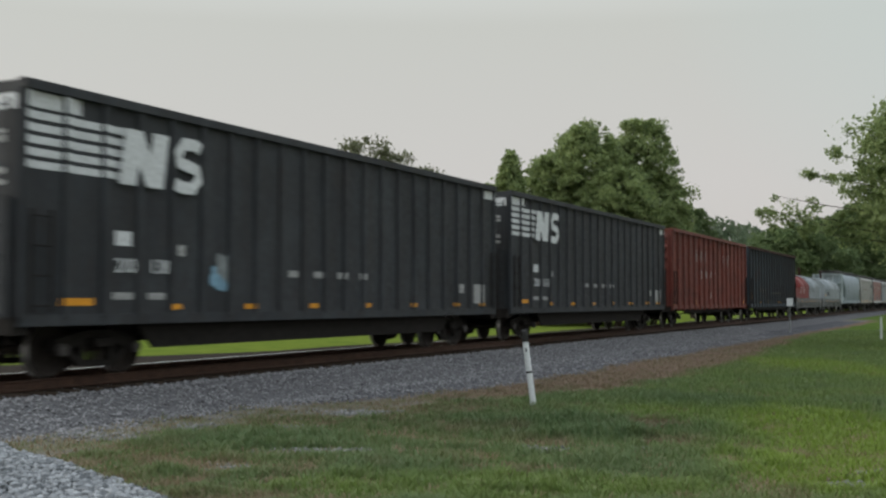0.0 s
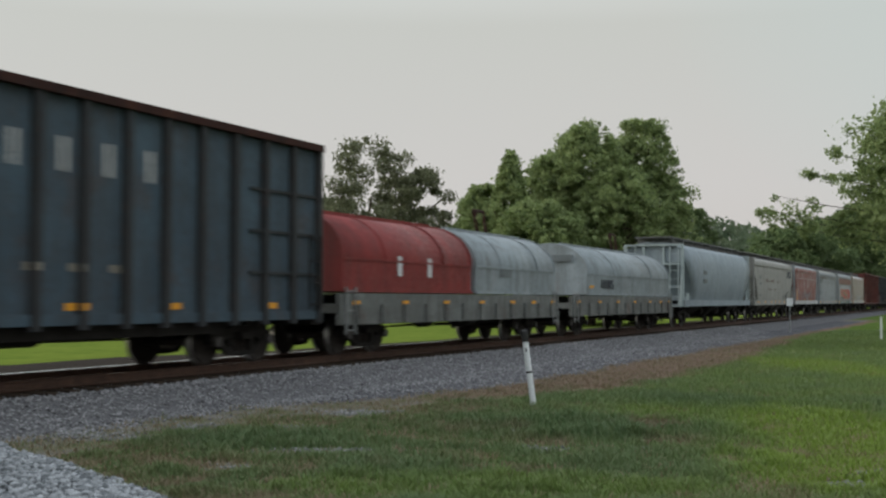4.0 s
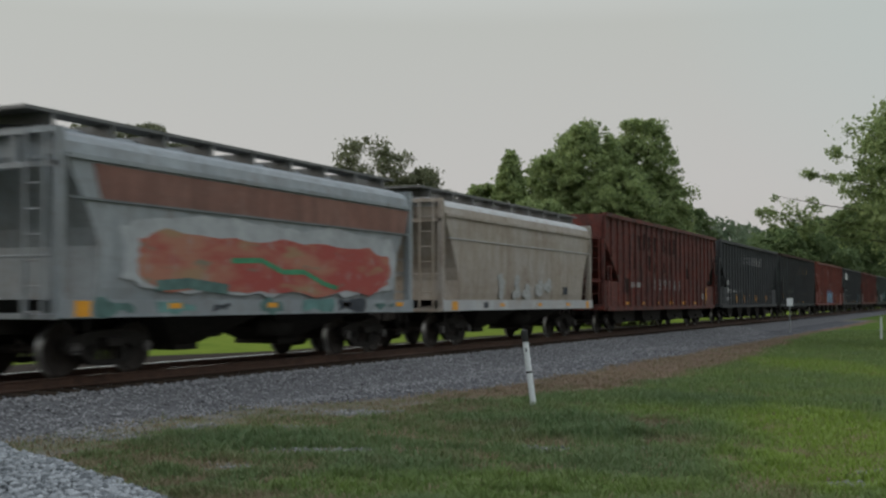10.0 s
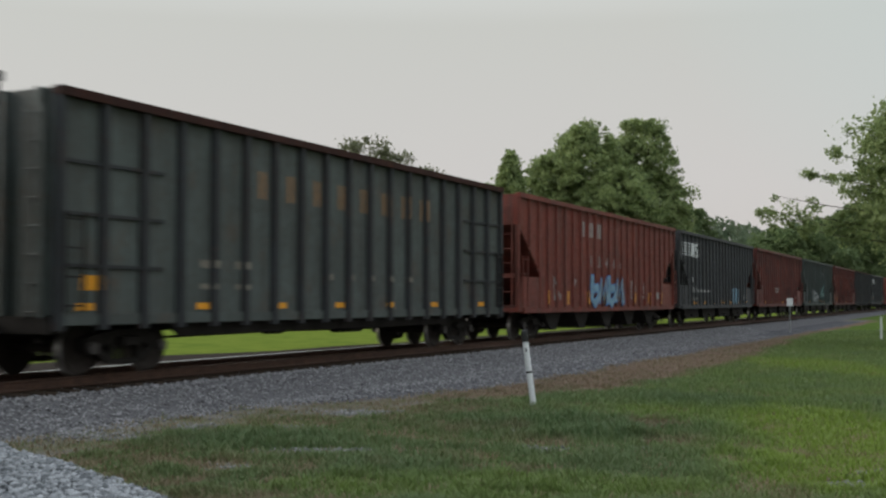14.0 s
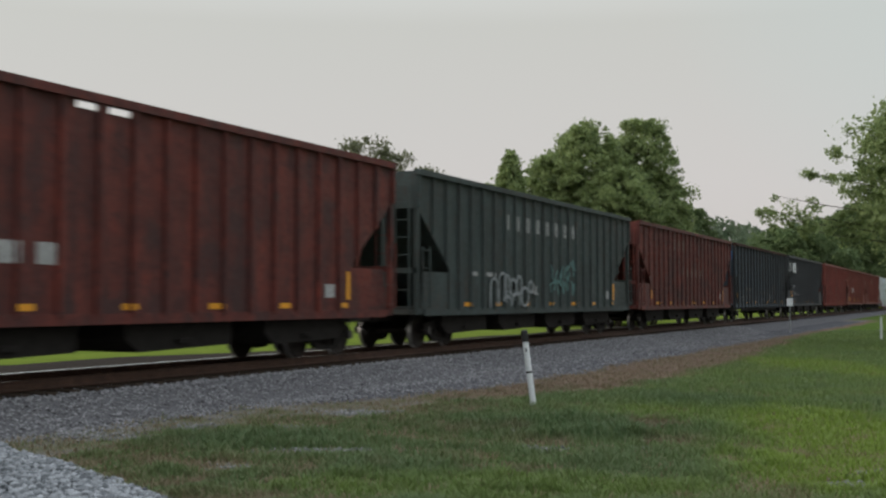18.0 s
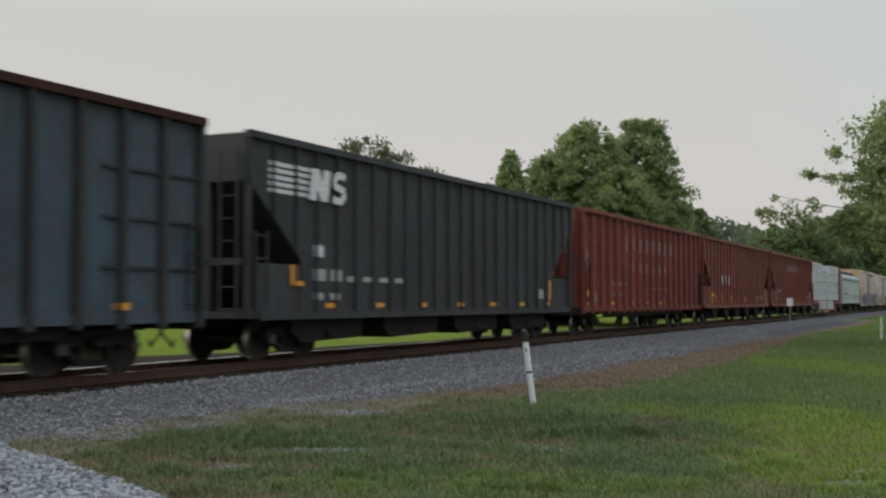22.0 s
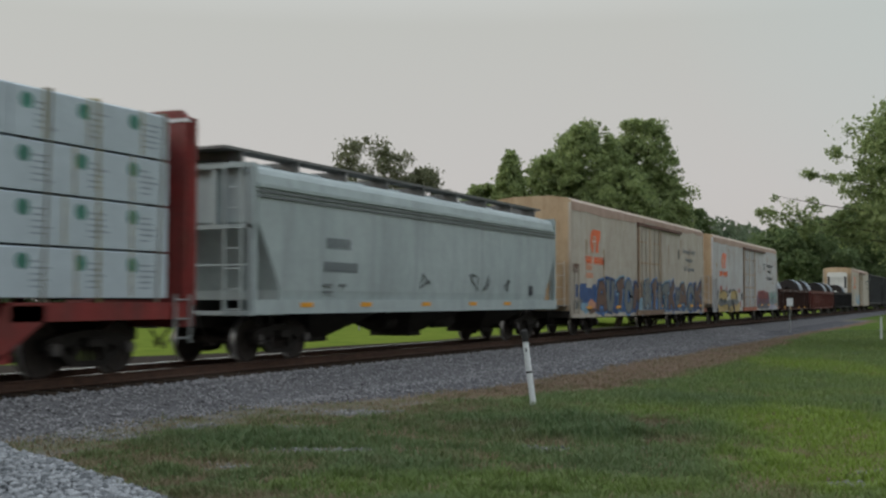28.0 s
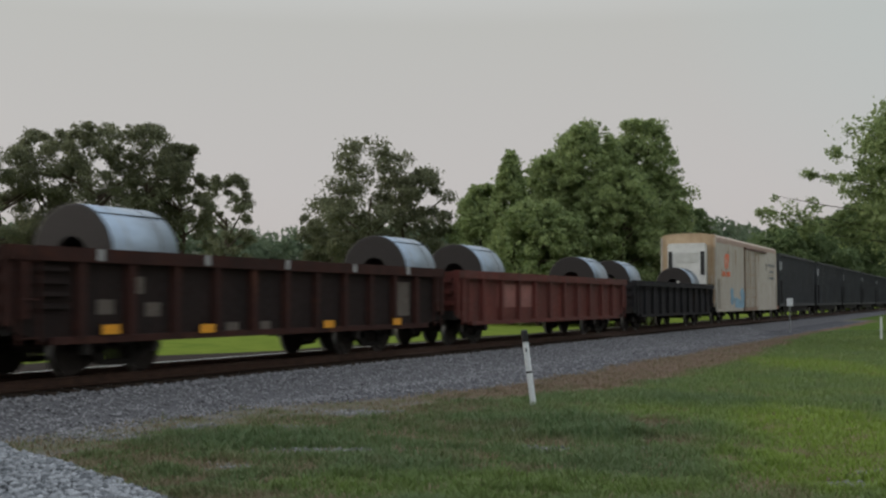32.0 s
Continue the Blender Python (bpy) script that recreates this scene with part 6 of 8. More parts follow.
    return car, L, lambda a, b: [(a, b, -1.525)]


def sill_face(a, b):
    return [(a, b, -1.548)]


def build_covered_hoppers():
    car, L, f = covered_hopper(-157.1, -139.8, P_GREY, "pale blue-grey round-sided covered hopper car", round_side=True, cut=(3.1, 1.5, 1.45), brace=True, frame_mat=P_LTGREY)
    h = L / 2
    for q, z in ((4.0, 2.65), (4.0, 2.2)):
        part("marking", boxes((-h + q, -h + q + 0.8, -1.63, -1.60, z, z + 0.2)), M_GREYSPRAY, car)
    car, L, f = covered_hopper(-138.1, -122.2, P_BEIGE, "beige-grey covered hopper car with rust-brown lettering", outlets=4, end_ribs=True, outlet_mat=P_OUTLET)
    h = L / 2
    for a, b, c, d, m in ((1.9, 2.4, 2.72, 2.95, M_GREYSPRAY), (1.9, 2.5, 2.3, 2.5, M_GREYSPRAY), (1.8, 2.4, 1.6, 1.7, M_GREYSPRAY), (4.3, 4.9, 2.55, 2.75, M_BROWNSPRAY), (5.2, 5.35, 2.55, 2.7, M_BROWNSPRAY), (5.8, 6.0, 2.55, 2.7, M_BROWNSPRAY), (6.4, 6.7, 2.55, 2.72, M_BROWNSPRAY), (6.9, 7.3, 2.55, 2.75, M_BROWNSPRAY), (8.9, 9.2, 2.5, 2.65, M_BROWNSPRAY), (9.5, 9.6, 2.5, 2.65, M_BROWNSPRAY), (5.0, 5.2, 2.0, 2.1, M_BROWNSPRAY), (5.6, 5.8, 2.0, 2.1, M_BROWNSPRAY), (6.2, 6.5, 2.0, 2.1, M_BROWNSPRAY), (7.6, 8.2, 2.0, 2.1, M_BROWNSPRAY)):
        mark(car, f, -h + a, -h + b, c, d, m)
    for q in (0.0, 0.45, 0.9, 1.4):
        mark(car, f, h - 2.6 + q, h - 2.3 + q, 2.95, 3.45, M_DARKTXT, "emblem_block")
    for a in (11.0, 11.8, 12.6, 13.2):
        bm = bmesh.new()
        rr = random.Random(int(a * 10))
        stroke(bm, [(-h + a + rr.uniform(0, 0.5), 1.4 + rr.uniform(0, 0.6)) for _ in range(5)], 0.08, -1.53)
        part("sprayed_scribble", bm, M_GREYSPRAY, car)
    reflectors(car, sill_face, [-h + q for q in (1.2, 3.8, 6.2, 7.8, 9.6, 11.8, 14.4)], 1.14, w=0.5)
    mark(car, f, h - 3.3, h - 3.0, 1.45, 1.7, M_DARKTXT)
    car, L, f = covered_hopper(-121.0, -107.9, P_REDPATCH, "covered hopper car with peeling red paint", outlets=2, cut=(3.5, 2.3, 0.75), frame_mat=P_HOPWHITE, roof_mat=P_HOPWHITE)
    h = L / 2
    rr = random.Random(31)
    for q in spread_out(4.2, 8.6, 9):
        bm = bmesh.new()
        x, z = -h + q, 1.4 + rr.uniform(0, 0.25)
        stroke(bm, [(x, z), (x + rr.uniform(-0.1, 0.2), z + 0.3), (x + rr.uniform(0.0, 0.3), z + rr.uniform(0.4, 0.6))], 0.09, -1.53)
        part("sprayed_scribble", bm, P_HOPWHITE, car)
    mark(car, f, -h + 1.1, -h + 1.25, 1.35, 2.35, M_YELLOW, "reflector")
    part("seam", boxes((-h + 0.4, h - 0.4, -1.545, -1.515, 3.05, 3.08)), P_WHITE, car)
    part("white_sill_paint", boxes((-h + 0.05, h - 0.05, -1.549, -1.543, 1.0, 1.3)), P_WHITE, car, "whitish worn sill")
    reflectors(car, sill_face, [-h + q for q in (5.0, 8.5)], 1.3)
    car, L, f = covered_hopper(-106.6, -93.4, P_HOPWHITE, "dirty white covered hopper car with a dark emblem", outlets=2, cut=(3.5, 2.3, 0.75), roof_mat=P_BEIGE)
    h = L / 2
    logo(car, f, -h + 0.75, 2.95, 1.75, 0.5, M_GREYSPRAY)
    for a, b, c, d in ((1.25, 1.6, 2.4, 2.6), (1.2, 1.9, 1.9, 2.15), (1.3, 1.6, 1.4, 1.5), (1.7, 2.0, 1.4, 1.55)):
        mark(car, f, -h + a, -h + b, c, d, M_GREYSPRAY)
    rr = random.Random(61)
    for q in (0.7, 2.2, 3.0, 4.4, 6.0, 8.2, 9.6, 11.4):
        bm = bmesh.new()
        for k in range(4):
            blob(bm, -h + q + rr.uniform(-0.2, 0.2), 3.4 + rr.uniform(-0.12, 0.1), rr.uniform(0.12, 0.3), rr.uniform(0.06, 0.14), -1.531 - 0.0006 * k, rr, 9)
        part("rust_patch", bm, M_RUSTGREY, car)
    part("seam", boxes((-h + 0.3, h - 0.3, -1.545, -1.515, 2.95, 2.98)), M_GREYSPRAY, car)
    for q in (9.2, 12.2):
        mark(car, f, -h + q, -h + q + 0.32, 1.45, 1.7, M_DARKTXT, "dark_opening")
    mark(car, sill_face, -h + 0.4, -h + 0.72, 1.02, 1.28, M_YELLOW, "reflector")
    reflectors(car, sill_face, [-h + q for q in (2.9, 5.2, 7.2, 9.6, 11.2, 12.7)], 1.14)
    mark(car, sill_face, -h + 2.2, -h + 2.45, 1.06, 1.22, M_DARKTXT)
    car, L, f = covered_hopper(-91.9, -79.5, P_HOPWHITE, "white covered hopper car with red graffiti", outlets=2, cut=(3.5, 2.3, 0.75))
    h = L / 2
    bm = bmesh.new()
    prism(bm, [(-h + 1.0, 2.98), (h - 0.5, 2.98), (h - 0.3, 3.56), (-h + 0.8, 3.56)], -1.531, -1.52, "y")
    part("upper_band", bm, P_FADEDBAND, car, "faded red-brown upper band")
    part("seam", boxes((-h + 0.3, h - 0.3, -1.56, -1.515, 2.94, 2.98)), M_GREYSPRAY, car)
    rr = random.Random(3)
    bm = bmesh.new()
    haze(bm, -h + 1.5, h - 1.0, 1.42, 2.85, -1.524, rr)
    part("sprayed_ground", bm, M_PALEWASH, car, "pale washed patch behind the graffiti")
    bm = bmesh.new()
    haze(bm, -h + 1.9, h - 1.3, 1.45, 2.52, -1.5285, rr)
    part("sprayed_cloud", bm, M_MURAL, car, "faded red, ochre and green sprayed mural")
    for mm, pts, w in ((M_GREENSPRAY, [(-h + 4.6, 2.06), (-h + 5.6, 2.1), (-h + 6.4, 1.88), (-h + 7.2, 1.9), (-h + 8.0, 1.66), (-h + 8.6, 1.56)], 0.11), (M_TEAL, [(-h + 2.4, 1.55), (-h + 3.3, 1.6), (-h + 4.5, 1.5)], 0.2)):
        bm = bmesh.new()
        stroke(bm, pts, w, -1.5325, 0.003)
        part("sprayed_stroke", bm, mm, car)
    for q in range(7):
        x = -h + 0.9 + q * 1.55
        bm = bmesh.new()
        haze(bm, x, x + rr.uniform(0.6, 1.3), 1.06, 1.26, -1.549 - 0.0004 * q, rr)
        part("sprayed_patch", bm, (M_TEAL, M_TEALLINE, M_DARKTXT)[q % 3], car)
    mark(car, sill_face, -h + 0.4, -h + 0.75, 1.02, 1.28, M_YELLOW, "reflector")
    reflectors(car, sill_face, [-h + q for q in (2.9, 6.0, 9.0, 11.6)], 1.14)
    car, L, f = covered_hopper(-77.8, -64.8, P_TAN, "stained tan covered hopper car", outlets=2, cut=(3.5, 2.0, 0.9), roof_mat=P_WHITE)
    h = L / 2
    part("white_sill_paint", boxes((-h + 0.05, h - 0.05, -1.549, -1.543, 1.0, 1.3)), P_WHITE, car, "whitish worn sill")
    part("seam", boxes((-h + 0.4, h - 0.4, -1.55, -1.515, 3.0, 3.03)), P_WHITE, car)
    rr = random.Random(8)
    for a in (4.2, 5.4, 6.3, 7.4, 8.2):
        bm = bmesh.new()
        for q in range(5):
            blob(bm, -h + a + rr.uniform(-0.2, 0.2), rr.uniform(1.4, 2.0), 0.22, 0.16, -1.526 - 0.0006 * q, rr, 8)
        part("sprayed_patch", bm, M_WORN, car)
    mark(car, sill_face, -h + 0.6, -h + 0.95, 1.02, 1.26, M_YELLOW, "reflector")
    reflectors(car, sill_face, [-h + q for q in (4.2, 7.4, 10.2)], 1.1)
    mark(car, sill_face, -h + 2.8, -h + 3.1, 1.06, 1.24, M_DARKTXT)
    mark(car, f, h - 3.2, h - 2.8, 1.5, 1.75, M_DARKTXT, "dark_opening")
    mark(car, sill_face, h - 0.8, h - 0.5, 1.02, 1.26, M_YELLOW, "reflector")
    car, L, f = covered_hopper(227.4, 245.3, P_LTGREY, "pale grey covered hopper car with a white sill", outlets=3, cut=(2.8, 1.45, 0.85))
    h = L / 2
    for z in (3.40, 3.50):
        part("side_plate", boxes((-h + 0.2, h - 0.2, -1.55, -1.5, z, z + 0.05)), M_GREYSPRAY, car)
    letter_row(car, f, [-h + q for q in (2.95, 3.22, 3.49, 3.76)], 2.45, 0.24, 0.19, M_SMOKE_TXT, "stencil")
    letter_row(car, f, [-h + q for q in (2.85, 3.1, 3.35, 3.6, 3.85, 4.1)], 1.93, 0.22, 0.18, M_SMOKE_TXT, "stencil")
    for a, b, c, d in ((2.7, 3.1, 1.6, 1.66), (3.4, 3.7, 1.6, 1.66), (2.7, 3.1, 1.45, 1.5)):
        mark(car, f, -h + a, -h + b, c, d, M_GREYSPRAY)
    for a in (7.4, 10.6, 11.4, 13.0):
        bm = bmesh.new()
        rr = random.Random(int(a * 10))
        stroke(bm, [(-h + a + rr.uniform(0, 0.7), 1.55 + rr.uniform(0, 0.5)) for _ in range(6)], 0.05, -1.53)
        part("sprayed_scribble", bm, M_GREYSPRAY, car)
    mark(car, f, h - 2.6, h - 2.3, 1.45, 1.75, M_DARKTXT, "dark_opening")
    reflectors(car, sill_face, [-h + q for q in (2.0, 4.6, 7.8, 10.8, 13.4)], 1.14, w=0.5)


build_covered_hoppers()


# ---- coil cars ----
M_DECKGREY = paint("grey_deck_paint", (0.13, 0.14, 0.135), 0.4, 0.7, dirt_rgb=(0.04, 0.037, 0.033), blotch=0.8)


def coil_car(x0, x1, hoods, label):
    car, L = car_thing("coil_car", x0, x1, label)
    h = L / 2
    part("deck", boxes((-h, h, -1.5, 1.5, 1.0, 1.2)), M_DECKGREY, car)
    for s in (-1, 1):
        ys = sorted((s * 1.42, s * 1.55))
        part("side_sill", boxes((-h, h, ys[0], ys[1], 0.72, 1.45)), M_DECKGREY, car)
        ladder(car, s * (h - 0.4), -1.58, 0.6, 1.5, M_GREYMETAL)
    for i in range(12):
        x = -h + 0.8 + (L - 1.6) * i / 11
        part("stake_pocket", boxes((x - 0.09, x + 0.09, -1.62, -1.55, 0.76, 1.2)), M_DECKGREY, car)
    for a, b, m, lab in hoods:
        a, b = a - (x0 + x1) / 2, b - (x0 + x1) / 2
        prof = [(-1.46, 1.5), (-1.48, 2.28)] + [(-1.48 * math.cos(t), 2.28 + 1.14 * math.sin(t)) for t in [math.pi * i / 22 for i in range(1, 22)]] + [(1.48, 2.28), (1.46, 1.5)]
        bm = bmesh.new()
        prism(bm, prof, a, b, "x")
        hood = part("hood", bm, m, car, lab)
        hood.data.polygons.foreach_set("use_smooth", [abs(q.normal.x) < 0.3 and q.normal.z > 0.05 for q in hood.data.polygons])
        bm = bmesh.new()
        for x in (a + 0.02, b - 0.02, a + (b - a) * 0.28, a + (b - a) * 0.74):
            pts = [(x, y * 1.012, 2.28 + (z - 2.28) * 1.012) for y, z in prof[1:-1]]
            tube(bm, pts[: 13 if a + 0.1 < x < b - 0.1 else None], 0.03, 5)
        part("hoop", bm, m, hood)
        for y in (-0.9, 0.9):
            part("lifting_rail", boxes((a + 0.4, b - 0.4, y * 0.3 - 0.05, y * 0.3 + 0.05, 3.38, 3.48)), m, hood)
        part("hood_lip", boxes((a, b, -1.53, -1.46, 1.48, 1.56)), m, hood)
        part("seam", boxes((a + 0.03, b - 0.03, -1.5, -1.47, 2.24, 2.29)), m, hood)
    underframe(car, L)
    running_gear(car, L, 2.0, 0.0)
    return car, L, lambda a, b: [(a, b, -1.56)]


def build_coil_cars():
    for x0, x1, hoods, lab in (
        (-189.8, -175.2, [(-189.6, -182.4, P_COILRED, "dull red steel hood"), (-182.1, -175.4, P_HOOD, "pale grey steel hood")], "coil car with one red and one grey hood"),
        (-173.8, -159.5, [(-171.9, -159.9, P_HOOD, "pale grey steel hood")], "grey coil car with a rounded pale steel hood"),
    ):
        car, L, f = coil_car(x0, x1, hoods, lab)
        h = L / 2
        reflectors(car, f, [-h + q for q in (0.7, 3.2, 5.6, 8.0, 10.4, 12.2, L - 0.6)], 1.18)
        mid = (x0 + x1) / 2
        bx = (-164.6 if len(hoods) == 1 else -179.0) - mid
        # the lifting bail on the hood
        bm = bmesh.new()
        tube(bm, [(bx - 0.12, -0.25, 3.4), (bx - 0.42, -0.2, 4.15), (bx + 0.42, -0.2, 4.15), (bx + 0.5, -0.25, 3.4)], 0.05)
        tube(bm, [(bx - 0.3, -0.2, 3.9), (bx - 0.1, -0.2, 4.15)], 0.04)
        part("lifting_bail", bm, P_RUSTGON, car, "rusty lifting bail")
        if len(hoods) == 1:
            logo(car, lambda a, b: [(a, b, -1.485)], -h + 3.6, 1.75, 1.7, 0.34, M_DARKTXT)
            part("marking", boxes((-h + 1.84, -h + 1.9, -0.9, -0.1, 2.75, 3.0)), M_GREYSPRAY, car)
            mark(car, lambda a, b: [(a, b, -1.485)], -h + 2.2, -h + 2.7, 1.75, 1.85, M_YELLOW, "reflector")
        else:
            for q in (2.9, 4.6):
                mark(car, lambda a, b: [(a, b, -1.487)], -h + q, -h + q + 0.2, 1.9, 2.4, M_WHITE)
            mark(car, lambda a, b: [(a, b, -1.487)], -h + 9.5, -h + 10.5, 2.0, 2.25, M_GREYSPRAY)


build_coil_cars()


# ---- refrigerator cars ----
P_ROOFBROWN = paint("brown_stained_roof", (0.36, 0.255, 0.21), 0.3, 0.3, (0.40, 0.29, 0.24), dirt_rgb=(0.2, 0.12, 0.09), rust_rgb=(0.22, 0.12, 0.09))
P_ROOFPALE = paint("pale_brown_roof", (0.40, 0.33, 0.265), 0.25, 0.3, (0.45, 0.375, 0.305), dirt_rgb=(0.24, 0.17, 0.12), rust_rgb=(0.22, 0.13, 0.09))
P_TRACK = paint("maroon_door_track", (0.10, 0.038, 0.028), 0.4, 0.5)
M_RUSTRUN = plain("rust_run", (0.26, 0.18, 0.11), 0.8, 0, 4, 0.3)
P_DOORRUST = paint("rusty_door_frame", (0.19, 0.125, 0.085), 0.4, 0.4)
P_TANEND = paint("tan_stained_end", (0.39, 0.28, 0.17), 0.3, 0.45, (0.45, 0.345, 0.23), rust_rgb=(0.24, 0.12, 0.06), dirt_rgb=(0.22, 0.13, 0.07))
P_STAINED = paint("rust_stained_cream", (0.36, 0.28, 0.20), 0.35, 0.4, rust_rgb=(0.17, 0.085, 0.045), dirt_rgb=(0.2, 0.13, 0.08))
P_SILLRUST = paint("orange_rusty_sill", (0.27, 0.085, 0.045), 0.35, 0.3)
M_REDHAZE = plain("dull_red_spray", (0.20, 0.05, 0.05), 0.7, 0, 3, 0.4)
M_FAINT = plain("faded_blue_grey_writing", (0.17, 0.19, 0.21), 0.7, 0, 14, 0.3)
M_SMOKE = plain("smoke_grey_spray", (0.085, 0.085, 0.10), 0.7, 0, 3, 0.4)
M_LILAC = plain("lilac_spray", (0.30, 0.30, 0.38), 0.7, 0, 3, 0.3)
M_MINT = plain("mint_spray", (0.20, 0.36, 0.30), 0.7, 0, 3, 0.3)
M_UNITWHITE = plain("white_unit_paint", (0.55, 0.55, 0.53), 0.6, 0, 3, 0.12)


def reefer(x0, x1, label, unit=False, white=False, zt=4.98):
    car, L = car_thing("refrigerator_car", x0, x1, label)
    h = L / 2
    coat = P_WHITE if white else P_CREAM
    zb = 0.72
    prof = [(-1.55, zb), (-1.55, zt - 0.38), (-1.53, zt - 0.16), (-1.4, zt - 0.04), (-0.7, zt + 0.05), (0.7, zt + 0.05), (1.4, zt - 0.04), (1.53, zt - 0.16), (1.55, zt - 0.38), (1.55, zb)]
    part("body", made(prism, prof[:3] + prof[7:], -h, h, "x"), coat, car)
    part("roof", made(prism, prof[2:8], -h - 0.01, h + 0.01, "x"), P_ROOFPALE, car)
    # the brown stain under the eaves, its foot uneven
    bm = bmesh.new()
    rr = random.Random(int(x0))
    foot = [(-h + L * i / 40, zt - 0.36 - 0.07 * noise.noise(Vector((i * 0.35, x0, 0))) - rr.uniform(0, 0.025) - 0.1 * ease(-(-h + L * i / 40), 0, 3)) for i in range(41)]
    prism(bm, [(h, zt - 0.17), (-h, zt - 0.17)] + foot, -1.562, -1.53, "y")
    part("roof_edge", bm, P_ROOFBROWN, car, "pinkish brown stained eaves")
    part("side_sill", boxes((-h, h, -1.57, -1.5, zb - 0.06, zb + 0.12)), coat, car)
    # plug door with its rods
    d0, d1 = -1.95, 1.65
    for x in (d0, d1):
        part("door_post", boxes((x - 0.05, x + 0.05, -1.62, -1.55, zb + 0.1, zt - 0.45)), P_DOORRUST, car)
    door = part("plug_door", boxes((d0 + 0.06, d1 - 0.06, -1.585, -1.54, zb + 0.2, zt - 0.53)), coat, car)
    for x in (d0 + 0.12, (d0 + d1) / 2, d1 - 0.12):
        part("door_stile", boxes((x - 0.06, x + 0.06, -1.615, -1.585, zb + 0.22, zt - 0.55)), P_STAINED, door)
    part("door_track", boxes((d0 - 0.1, d1 + 3.8, -1.66, -1.55, zt - 0.54, zt - 0.42)), P_TRACK, car)
    part("door_track", boxes((d0 - 0.4, d1 + 0.3, -1.66, -1.55, zb - 0.06, zb + 0.16)), P_SILLRUST if white else P_DOORRUST, car)
    for z in (2.9, 2.1):
        part("door_bar", boxes((d0 + 0.06, d1 - 0.06, -1.605, -1.585, z - 0.03, z + 0.03)), P_STAINED, door)
    for x in (d0 + 0.45, d0 + 1.1, d1 - 1.1, d1 - 0.45):
        bm = bmesh.new()
        rod(bm, (x, -1.63, zb + 0.2), (x, -1.63, zt - 0.5), 0.022, 6)
        part("lock_rod", bm, coat, door)
        for z in (1.5, 2.1, 2.9, 3.8):
            part("rod_bracket", boxes((x - 0.05, x + 0.05, -1.65, -1.585, z - 0.04, z + 0.04)), P_STAINED, door)
    # rust that has run down from the eaves and the door
    for k in range(16):
        x = rr.uniform(-h + 0.6, h - 0.6)
        if d0 - 0.2 < x < d1 + 0.2:
            continue
        top, w = rr.uniform(2.9, zt - 0.5), rr.uniform(0.04, 0.11)
        bm = bmesh.new()
        n = 7
        edge = [(rr.uniform(0.6, 1.1) * w * (1 - (i / n) ** 2 * 0.8), top - i * rr.uniform(0.09, 0.17)) for i in range(n + 1)]
        prism(bm, [(x + a, b) for a, b in edge] + [(x - a * 0.8, b) for a, b in reversed(edge)], -1.5525, -1.549, "y")
        part("rust_run", bm, M_RUSTRUN, car)
    for z0, z1 in ((1.15, 1.75), (1.95, 2.05)):
        part("door_panel", boxes((d0 + 0.65, d0 + 1.3, -1.6, -1.585, z0, z1), (d1 - 1.3, d1 - 0.65, -1.6, -1.585, z0, z1)), coat, door)
    for s in (-1, 1):
        for y in (-1.5, 1.5):
            part("corner_post", boxes((*sorted((s * h, s * (h + 0.06))), y - 0.05, y + 0.05, zb, zt - 0.2)), coat, car)
        ladder(car, s * (h - 0.4), -1.6, 0.9, 2.4, coat)
        ladder(car, s * (h + 0.12), -1.1, 0.9, 2.6, coat, along="y")
        part("end_sill", boxes((*sorted((s * (h - 0.2), s * (h + 0.15))), -1.5, 1.5, zb - 0.05, zb + 0.2)), M_UNDER, car)
        part("end_platform", boxes((*sorted((s * h, s * (h + 0.5))), -1.4, 1.4, 1.08, 1.12)), M_GREYMETAL, car)
    ladder(car, h + 0.36, -1.47, 0.8, 3.3, P_STAINED, w=0.58)
    part("end_step", boxes((h + 0.02, h + 0.75, -1.55, -0.9, 0.7, 0.86)), P_SILLRUST, car)
    part("end_wall", made(prism, [(y, z) for y, z in prof], -h - 0.012, -h + 0.002, "x"), P_TANEND, car, "tan stained end wall")
    part("end_door", boxes((-h - 0.03, -h - 0.012, -0.8, 0.8, 1.3, 3.9)), P_TANEND, car)
    if unit:
        bm = bmesh.new()
        prism(bm, [(-1.05, 2.2), (1.05, 2.2), (1.05, 4.3), (0.95, 4.45), (-0.95, 4.45), (-1.05, 4.3)], -h - 0.5, -h - 0.03, "x")
        u = part("cooling_unit", bm, M_UNITWHITE, car, "white cooling unit")
        part("vent", boxes((-h - 0.52, -h - 0.5, -1.0, -0.78, 2.7, 4.0)), M_BLACK, u)
        part("vent", boxes((-h - 0.52, -h - 0.5, 0.78, 1.0, 2.7, 4.0)), M_BLACK, u)
        for k in range(5):
            part("louvre", boxes((-h - 0.53, -h - 0.5, -0.6, 0.6, 3.9 - k * 0.12, 3.94 - k * 0.12)), M_UNITWHITE, u)
    underframe(car, L)
    running_gear(car, L, 3.3, 0.0)
    return car, L, lambda a, b: [(a, b, -1.552)]


